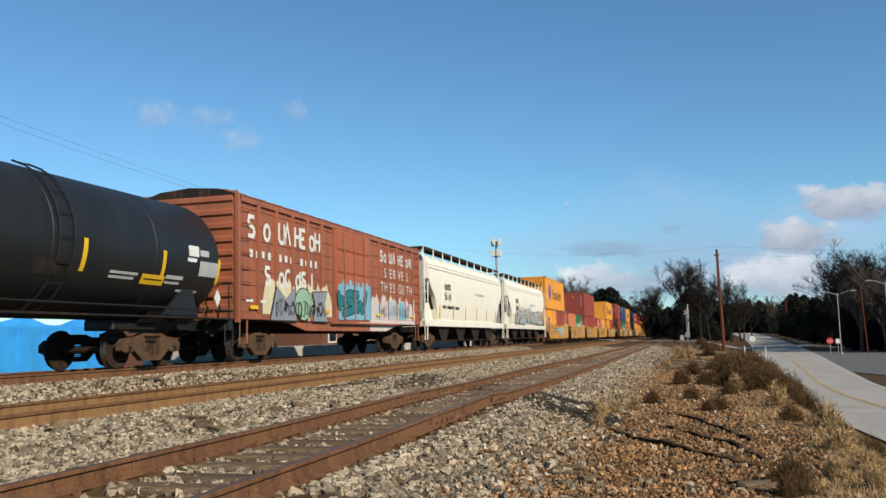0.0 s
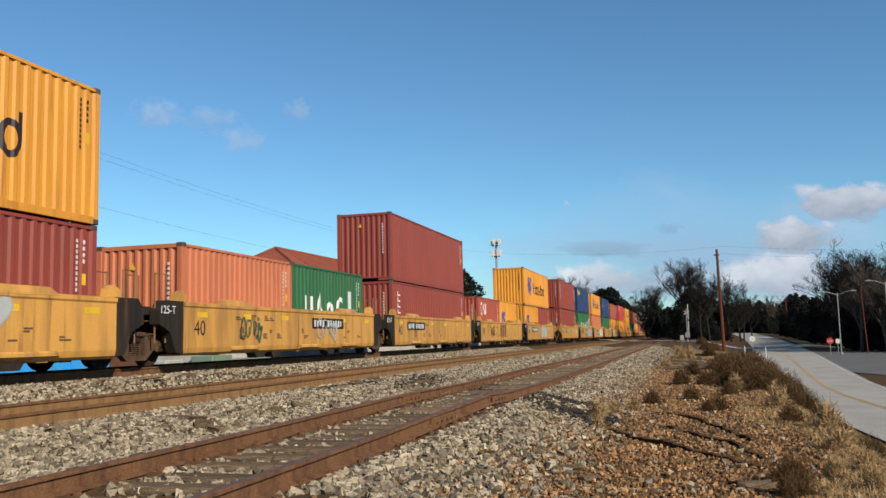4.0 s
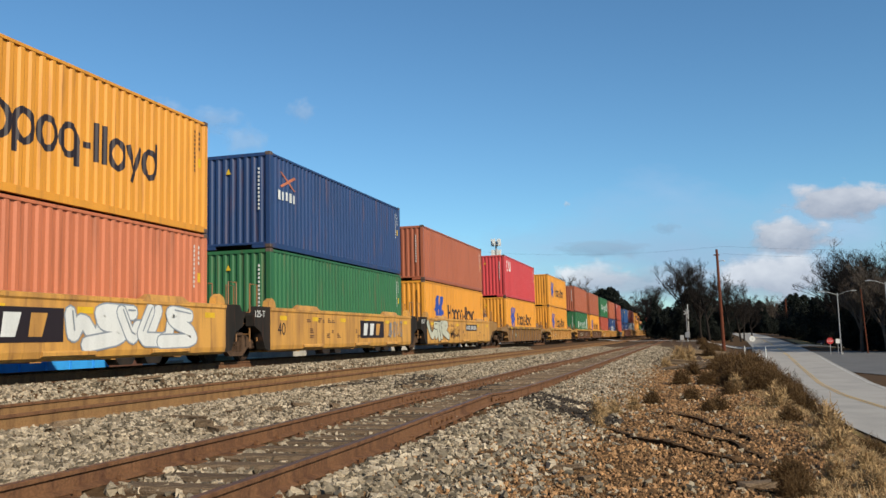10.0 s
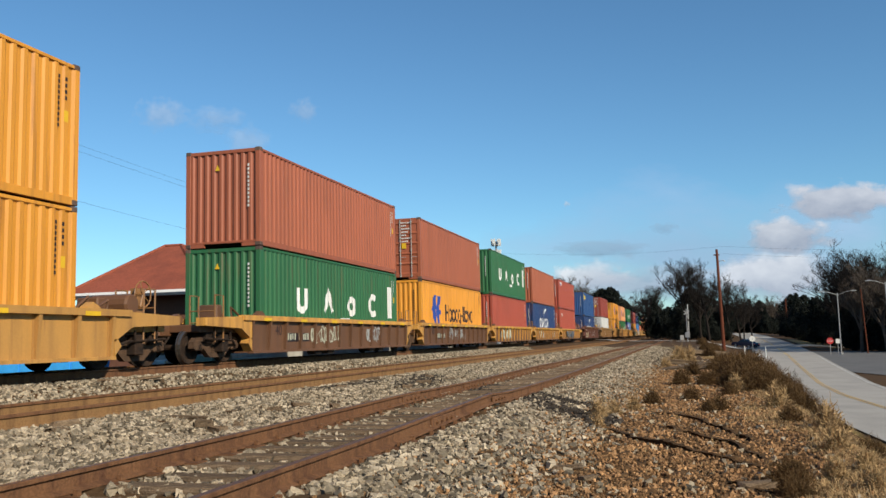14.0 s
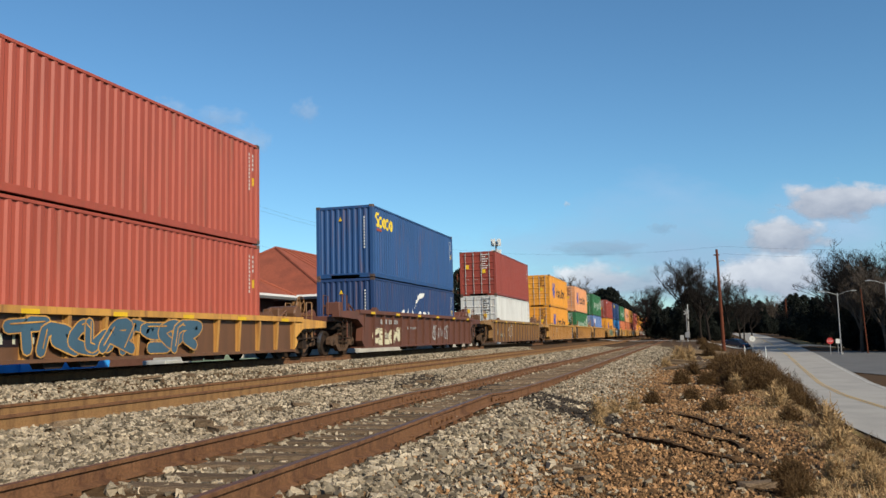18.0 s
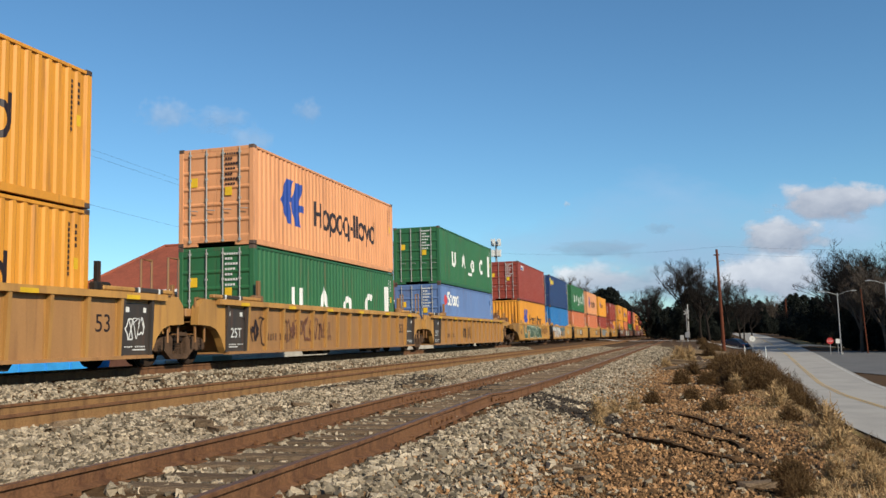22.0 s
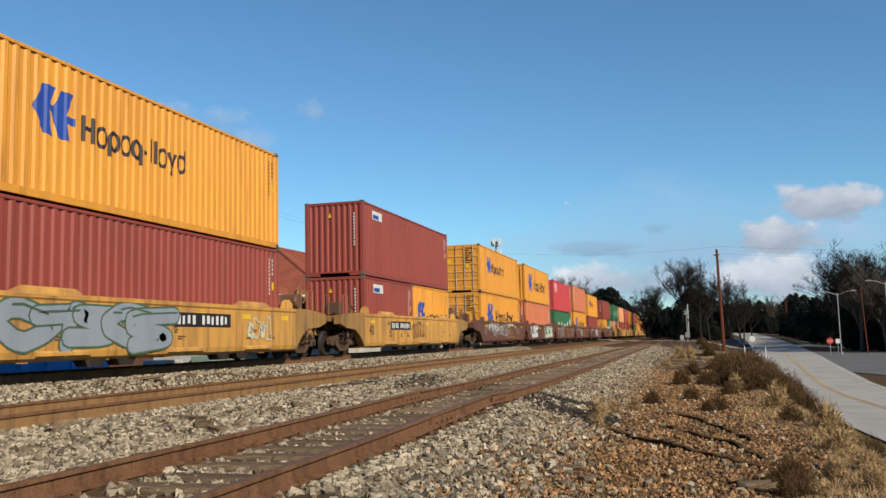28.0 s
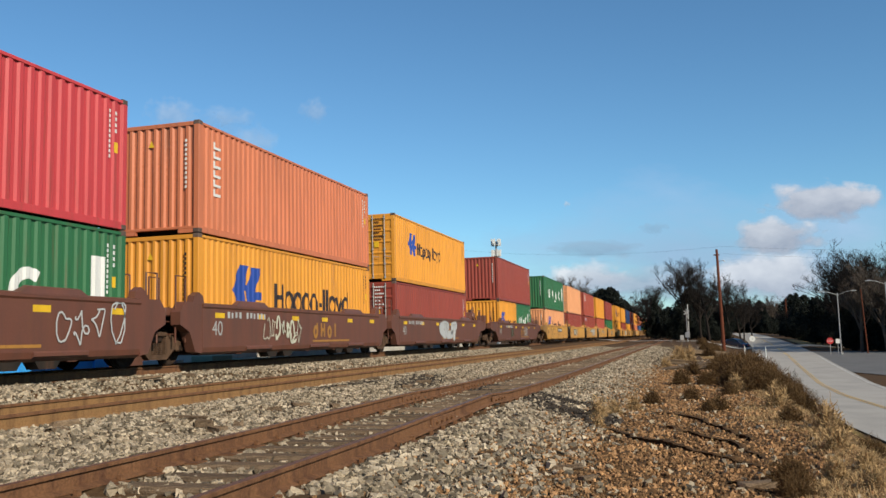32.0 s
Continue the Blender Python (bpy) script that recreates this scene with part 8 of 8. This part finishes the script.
# far tower with antennas
tw = thing("telecom_tower", at=pose(-42.2, 200.0, float(height(-42.2, 200))), label="slim grey telecom tower with panel antennas", category="tower")
part("mast", Build().tube([(0, 0, -0.5), (0, 0, 24.5)], 0.45, 10, 0.2), M_GALV, tw)
for k, z in enumerate((21.0, 23.6)):
    ring_ = part("platform", Build().lathe([(z - 0.06, 1.0), (z + 0.06, 1.0)], (0, 0, 0), "z", 12), M_GALV, tw)
    for j in range(6):
        a = j * math.pi / 3 + k * 0.4
        part("antenna", Build().box(1.05 * math.cos(a) - 0.16, 1.05 * math.sin(a) - 0.12, z - 0.2, 1.05 * math.cos(a) + 0.16, 1.05 * math.sin(a) + 0.12, z + 1.5, 0.02), PAINT["letter_white"], ring_)

# ---- the depot behind the train ----
def hip_roof(parent, x0, x1, y0, y1, ze, zr, r0, r1, across, over=0.9):
    xc = (x0 + x1) / 2
    e = [(x0 - over, y0 - over, ze), (x1 + over, y0 - over, ze), (x1 + over, y1 + over, ze), (x0 - over, y1 + over, ze), (xc, r0, zr), (xc, r1, zr)]
    sides = [(1, 2, 5, 4), (3, 0, 4, 5), (0, 1, 4), (2, 3, 5)]
    hips = ((4, 5), (0, 4), (1, 4), (2, 5), (3, 5))
    if across:
        e[4:] = [(r0, (y0 + y1) / 2, zr), (r1, (y0 + y1) / 2, zr)]
        sides = [(0, 1, 5, 4), (1, 2, 5), (2, 3, 4, 5), (3, 0, 4)]
        hips = ((4, 5), (0, 4), (1, 5), (2, 5), (3, 4))
    low = [(p[0], p[1], ze - 0.22) for p in e[:4]]
    rf = part("roof", Build().add(e, sides).add(low, [(3, 2, 1, 0)]), M_ROOF, parent, "red tiled hip roof")
    for a, c in hips:
        part("ridge_tile", Build().tube([e[a], e[c]], 0.10, 6), M_ROOF, rf)
    for a, c in ((0, 1), (1, 2), (2, 3), (3, 0)):
        p, q = Vector(e[a]), Vector(e[c])
        part("fascia", Build().tube([p - Vector((0, 0, 0.12)), q - Vector((0, 0, 0.12))], 0.13, 4), M_FASCIA, rf)
    for k in range(1, 0 if across else 26):
        t = k / 26
        y = (y0 - over) + (y1 - y0 + 2 * over) * t
        if r0 <= y <= r1:
            part("roof_batten", Build().tube([(x1 + over, y, ze + 0.02), (xc, y, zr + 0.02)], 0.035, 4), M_ROOF, rf)
def depot(x0, x1, y0, y1, ze, zr, r0, r1, windows, label, across=False):
    ob = thing("depot_building", at=pose(0, 0, 0), label=label, category="building", group="depot")
    g = -0.6
    part("wall", Build().box(x1 - 0.3, y0, g, x1, y1, ze - 0.2), M_BRICK, ob)
    part("wall", Build().box(x0, y0, g, x0 + 0.3, y1, ze - 0.2), M_BRICK, ob)
    part("wall", Build().box(x0 + 0.3, y0, g, x1 - 0.3, y0 + 0.3, ze - 0.2), M_BRICK, ob)
    part("wall", Build().box(x0 + 0.3, y1 - 0.3, g, x1 - 0.3, y1, ze - 0.2), M_BRICK, ob)
    for k in range(windows):
        y = y0 + (y1 - y0) * (k + 0.5) / windows
        w = part("window", Build().box(x1, y - 0.6, 0.9, x1 + 0.05, y + 0.6, 2.4), M_FASCIA, ob)
        part("pane", Build().box(x1 + 0.05, y - 0.5, 1.0, x1 + 0.06, y + 0.5, 1.62), M_GLASS, w)
        part("pane", Build().box(x1 + 0.05, y - 0.5, 1.68, x1 + 0.06, y + 0.5, 2.3), M_GLASS, w)
    hip_roof(ob, x0, x1, y0, y1, ze, zr, r0, r1, across)
    return ob
d1 = depot(-27.7, -21.8, 35.6, 43.2, 3.6, 6.25, -26.2, -25.2, 3, "low brick depot with a red tiled hip roof", True)
d2 = depot(-30.5, -20.5, 46.8, 70.0, 3.75, 7.2, 50.8, 66.0, 8, "long brick depot with a red roof and a chimney")
ch = part("chimney", Build().box(-24.5, 62.4, 5.0, -23.5, 63.4, 7.7, 0.02), M_BRICK, d2, "dark brick chimney")
part("chimney_cap", Build().box(-24.62, 62.28, 7.7, -23.38, 63.52, 7.95, 0.03), M_BRICK, ch)

# ---- things standing just behind the main line ----
M_PLAT = mat("platform_concrete", (0.50, 0.48, 0.43), rough=0.9, v=0.15, scale=1.5, stain=(0.30, 0.28, 0.24), amount=0.6)
thing("platform", Build().box(-21.5, 31.5, -0.5, -19.6, 84.0, 0.80, 0.03), M_PLAT, None, "pale concrete depot platform beside the main line", "platform", kind="structure")

bin_ = thing("waste_skip", at=pose(-22.6, 16.0, float(height(-22.6, 16))), label="bright blue steel waste skip with a crumpled cover", category="skip")
part("shell", Build().prism([(-6.0, 0.12), (12.6, 0.12), (12.9, 2.0), (-6.0, 2.0)], -1.1, 1.1, "x"), M_BLUE, bin_)
for k in range(15):
    part("rib", Build().box(1.1, -5.8 + k * 1.25, 0.14, 1.18, -5.66 + k * 1.25, 1.97), M_BLUE, bin_)
part("skid", Build().box(-0.9, -6.0, -0.05, 0.9, 12.6, 0.12), M_BLUE, bin_)
rr_ = random.Random(9)
tv = [(-1.1 + j * 2.2 / 6, -6.0 + i * 18.8 / 37, 1.99 + (0.22 + 0.12 * math.sin(i * 0.9)) * math.sin(math.pi * j / 6) * rr_.uniform(0.5, 1.3)) for i in range(38) for j in range(7)]
tf = [(i * 7 + j, i * 7 + j + 1, i * 7 + j + 8, i * 7 + j + 7) for i in range(37) for j in range(6)]
part("cover", Build().add(tv, tf), M_BLUE, bin_, "crumpled blue plastic cover")
for i, (y, w, h) in enumerate(((28.5, 1.2, 0.7), (30.4, 0.7, 0.55), (32.0, 1.6, 0.8), (35.0, 2.6, 0.6))):
    ub = thing("utility_box", Build().box(-0.5, -w / 2, 0, 0.5, w / 2, h, 0.03), mat("box_paint_%s" % "abcd"[i], ((0.45, 0.45, 0.42), (0.12, 0.10, 0.08), (0.20, 0.27, 0.20), (0.20, 0.27, 0.20))[i], v=0.1), pose(-19.0, y, float(height(-19.0, y))), ("white and grey", "dark", "pale green", "pale green")[i] + " utility box beside the tracks", "utility box", "utility boxes")
thing("pipe_stack", Build().lathe([(0, 0.15), (5.5, 0.15)], (0, 0, 0.15), "y", 10), M_FASCIA, pose(-16.9, 22.5, float(height(-16.9, 22.5))), "white plastic pipe lying behind the track", "pipe")

# ---- road vehicles ----
def saloon(colour, label, at):
    ob = thing("car", at=at, label=label, category="car")
    P = mat("car_body_paint", colour, rough=0.25, v=0.03, bump=0)
    part("body", Build().prism([(-2.3, 0.35), (2.3, 0.35), (2.32, 0.70), (2.1, 0.86), (1.0, 0.95), (-1.45, 0.97), (-2.2, 0.92), (-2.34, 0.70)], -0.86, 0.86, "x"), P, ob)
    part("roof", Build().add([(-0.78, 1.1, 0.95), (0.78, 1.1, 0.95), (0.78, -1.6, 0.97), (-0.78, -1.6, 0.97), (-0.60, 0.35, 1.42), (0.60, 0.35, 1.42), (0.60, -0.85, 1.43), (-0.60, -0.85, 1.43)], [(4, 5, 6, 7), (0, 1, 5, 4), (1, 2, 6, 5), (2, 3, 7, 6), (3, 0, 4, 7)]), P, ob)
    for sx in (-1, 1):
        for ya, yb in ((0.85, 0.0), (-0.08, -1.15)):
            yt = (0.32, 0.0) if ya > 0 else (-0.08, -0.80)
            part("side_window", Build().add([(sx * 0.775, ya, 0.99), (sx * 0.775, yb, 0.99), (sx * 0.625, yt[1], 1.38), (sx * 0.625, yt[0], 1.38)], [(0, 1, 2, 3)]), M_GLASS, ob)
    part("windscreen", Build().add([(-0.7, 1.06, 1.0), (0.7, 1.06, 1.0), (0.56, 0.40, 1.40), (-0.56, 0.40, 1.40)], [(0, 1, 2, 3)]), M_GLASS, ob)
    part("rear_window", Build().add([(-0.7, -1.56, 1.0), (0.7, -1.56, 1.0), (0.56, -0.90, 1.40), (-0.56, -0.90, 1.40)], [(3, 2, 1, 0)]), M_GLASS, ob)
    for sx in (-0.62, 0.62):
        part("headlight", Build().box(sx - 0.2, 2.24, 0.62, sx + 0.2, 2.34, 0.74, 0.02), PAINT["letter_white"], ob)
        part("tail_light", Build().box(sx - 0.2, -2.36, 0.68, sx + 0.2, -2.28, 0.82, 0.02), M_SIGNRED, ob)
    part("bumper", Build().box(-0.84, 2.28, 0.30, 0.84, 2.38, 0.52, 0.03), P, ob)
    wheels = []
    for sx in (-0.78, 0.78):
        for y in (-1.4, 1.42):
            w = part("wheel", Build().lathe([(-0.10, 0.22), (-0.10, 0.32), (0.10, 0.32), (0.10, 0.22)], (0, 0, 0), "x", 18), M_RUBBER, ob)
            w.location = (sx, y, 0.32)
            part("rim", Build().lathe([(-0.105, 0.08), (-0.105, 0.22), (0.105, 0.22), (0.105, 0.08)], (0, 0, 0), "x", 10), M_GALV, w)
            wheels.append((w, sx, y))
    return ob, wheels
CAR_T = [0, 6, 8, 9, 10, 11, 12, 13, 14, 15.5, 17, 25, 32]
CAR_X = [112, 58, 36, 27.7, 22.0, 17.1, 13.3, 10.4, 8.6, 7.5, 7.1, 7.0, 7.0]
def car_at(t):
    x = float(np.interp(t, CAR_T, CAR_X))
    y = cross_y(x) + 1.6
    z = float(height(x, y)) + 0.09
    y2 = cross_y(x - 1) + 1.6
    rz = 90 + math.degrees(math.atan2(-(y2 - y), 1.0)) * -1
    return pose(x, y, z, math.degrees(math.atan2(float(height(x - 1, y2)) + 0.09 - z, 1.05)), 0, rz) @ Matrix.Scale(0.84, 4)
SALOON, SALOON_WHEELS = saloon((0.012, 0.018, 0.045), "dark blue saloon car driving to the crossing", car_at(0))
vx, vy = -4.2, 196.0
van = thing("pickup_truck", at=pose(vx, vy, float(height(vx, vy)), 0, 0, 80), label="white pickup parked beyond the crossing", category="pickup truck")
part("body", Build().prism([(-2.6, 0.45), (2.6, 0.45), (2.6, 1.0), (1.4, 1.1), (0.8, 1.75), (-0.7, 1.78), (-0.8, 1.1), (-2.6, 1.1)], -0.95, 0.95, "x"), PAINT["letter_white"], van)
for sx in (-0.85, 0.85):
    for y in (-1.6, 1.6):
        part("wheel", Build().lathe([(-0.12, 0.25), (-0.12, 0.38), (0.12, 0.38), (0.12, 0.25)], (sx, y, 0.38), "x", 14), M_RUBBER, van)

# ---- glowing sheets for clouds, the day moon and haze, far behind all ----
def sky_at(px, py, d):
    u, w = (px - 784) / 784, (441 - py) / 784
    half = math.tan(radians(54.86) / 2)
    return VIEW @ Vector((u * half * d, w * half * d, -d))
def cloud_mat(name, dens, colour, strength, seed, sharp):
    m = bpy.data.materials.new(name)
    m.use_nodes = True
    nn, ln = m.node_tree.nodes, m.node_tree.links.new
    nn.remove(nn["Principled BSDF"])
    tc, mp = nn.new("ShaderNodeTexCoord"), nn.new("ShaderNodeMapping")
    mp.inputs["Location"].default_value = (seed * 3.7, seed * 1.3, 0)
    mp.inputs["Scale"].default_value = (1.7, 1.0, 1)
    noi = nn.new("ShaderNodeTexNoise")
    noi.inputs["Scale"].default_value, noi.inputs["Detail"].default_value, noi.inputs["Roughness"].default_value = 1.6, 8, 0.55
    ln(tc.outputs["Object"], mp.inputs[0])
    ln(mp.outputs[0], noi.inputs["Vector"])
    ln_ = nn.new("ShaderNodeVectorMath")
    ln_.operation = "LENGTH"
    ln(tc.outputs["Object"], ln_.inputs[0])
    fall = nn.new("ShaderNodeMapRange")
    fall.inputs[1].default_value, fall.inputs[2].default_value, fall.inputs[3].default_value, fall.inputs[4].default_value = 0.1, 1.0, 0.42, -0.36
    ln(ln_.outputs["Value"], fall.inputs[0])
    add = nn.new("ShaderNodeMath")
    ln(noi.outputs[0], add.inputs[0])
    ln(fall.outputs[0], add.inputs[1])
    al = nn.new("ShaderNodeMapRange")
    al.inputs[1].default_value, al.inputs[2].default_value, al.inputs[3].default_value, al.inputs[4].default_value = 0.5, 0.5 + sharp, 0.0, dens
    ln(add.outputs[0], al.inputs[0])
    em, tr, mx = nn.new("ShaderNodeEmission"), nn.new("ShaderNodeBsdfTransparent"), nn.new("ShaderNodeMixShader")
    ramp = nn.new("ShaderNodeMix")
    ramp.data_type = "RGBA"
    ramp.inputs[6].default_value, ramp.inputs[7].default_value = (colour[0] * 0.55, colour[1] * 0.60, colour[2] * 0.68, 1), (*colour, 1)
    # sunlit tops and darker bases are put into the cloud's glow
    sep, lit = nn.new("ShaderNodeSeparateXYZ"), nn.new("ShaderNodeMapRange")
    ln(tc.outputs["Object"], sep.inputs[0])
    tall = nn.new("ShaderNodeMath")
    tall.operation = "MULTIPLY_ADD"
    tall.inputs[1].default_value = 0.45
    ln(sep.outputs[1], tall.inputs[0])
    ln(noi.outputs[0], tall.inputs[2])
    lit.inputs[1].default_value, lit.inputs[2].default_value = 0.3, 0.8
    ln(tall.outputs[0], lit.inputs[0])
    ln(lit.outputs[0], ramp.inputs[0])
    ln(ramp.outputs[2], em.inputs[0])
    em.inputs[1].default_value = strength * 0.82
    ln(al.outputs[0], mx.inputs[0])
    ln(tr.outputs[0], mx.inputs[1])
    ln(em.outputs[0], mx.inputs[2])
    ln(mx.outputs[0], nn["Material Output"].inputs[0])
    return m
CLOUDS = []
for i, (px, py, w, h, dens, col, st_, sharp, drift) in enumerate([
        (1505, 358, 300, 90, 0.95, (0.66, 0.70, 0.78), 1.0, 0.20, -1.35), (1412, 418, 250, 80, 0.95, (0.66, 0.71, 0.79), 1.0, 0.20, -1.2), (1395, 492, 330, 130, 1.0, (0.74, 0.80, 0.88), 1.0, 0.25, -0.5),
        (1070, 441, 240, 44, 0.35, (0.45, 0.54, 0.68), 0.72, 0.3, -0.6), (1150, 500, 460, 90, 0.75, (0.62, 0.71, 0.83), 0.95, 0.35, -0.4), (1050, 492, 200, 70, 0.85, (0.88, 0.90, 0.94), 1.0, 0.3, -0.3), (1190, 404, 80, 26, 0.25, (0.50, 0.58, 0.72), 0.7, 0.3, -1.0),
        (275, 203, 140, 70, 0.34, (0.78, 0.84, 0.92), 0.9, 0.35, 0.95), (370, 212, 170, 56, 0.3, (0.78, 0.84, 0.92), 0.9, 0.4, 0.9), (425, 247, 120, 66, 0.28, (0.78, 0.84, 0.92), 0.9, 0.35, 0.8), (525, 196, 80, 52, 0.26, (0.78, 0.84, 0.92), 0.9, 0.35, 1.0), (1003, 361, 18, 14, 0.45, (0.85, 0.90, 0.95), 0.9, 0.3, 0.0),
        # wide pale blue glow: haze painted over the sky near the horizon
        (1250, 455, 1400, 330, 0.8, (0.46, 0.60, 0.84), 1.0, 0.5, 0.0)]):
    D_ = 3600.0 + i * 20
    k = D_ * math.tan(radians(54.86) / 2) / 784
    me = quad_mesh("cloud", [(-1, -1, 0), (1, -1, 0), (1, 1, 0), (-1, 1, 0)], [(0, 1, 2, 3)], cloud_mat("cloud_%s" % "abcdefghijklm"[i], dens, col, st_, i + 1, sharp))
    c = thing("cloud", me, label="soft pale glowing sheet in the blue sky, one of the clouds, day moon and haze", category="cloud", group="clouds", kind="structure")
    c.scale = (w * 0.62 * k, h * 0.72 * k, 1)
    CLOUDS.append((c, px, py, D_, drift))

# ---- motion of the train and of the car ----
def motions():
    times = [float(t) for t in range(33)]
    for ob, s, z in MOVING:
        lift = pose(0, 0, z)
        walk(ob, [(t, on_track(s - run(t)) @ lift) for t in times])
    # wheels roll without slipping; all wheelsets at one end of a truck share the same turning
    first = {}
    for w, y in WHEELS:
        if y not in first:
            rows, t = [], 0.0
            n = 960
            for i in range(n + 1):
                t = 32.0 * i / n
                rows.append((t, pose(0, y, 0.432) @ Matrix.Rotation(run(t) / 0.425, 4, "X")))
            walk(w, rows)
            first[y] = w.animation_data
        else:
            data = w.animation_data_create()
            data.action = first[y].action
            data.action_slot = first[y].action_slot
            w.rotation_mode = "QUATERNION"
    walk(SALOON, [(t, car_at(t)) for t in [k * 0.5 for k in range(65)]])
    for w, sx, y in SALOON_WHEELS:
        steps = [k / 30 for k in range(961)]
        walk(w, [(t, pose(sx, y, 0.32) @ Matrix.Rotation((112 - float(np.interp(t, CAR_T, CAR_X))) / 0.32 * -1, 4, "X")) for t in steps])
    for c, px, py, d, drift in CLOUDS:
        turn = VIEW.to_3x3().to_4x4()
        walk(c, [(t, Matrix.Translation(sky_at(px + drift * t, py, d)) @ turn) for t in (0.0, 8.0, 16.0, 24.0, 32.0)])

motions()
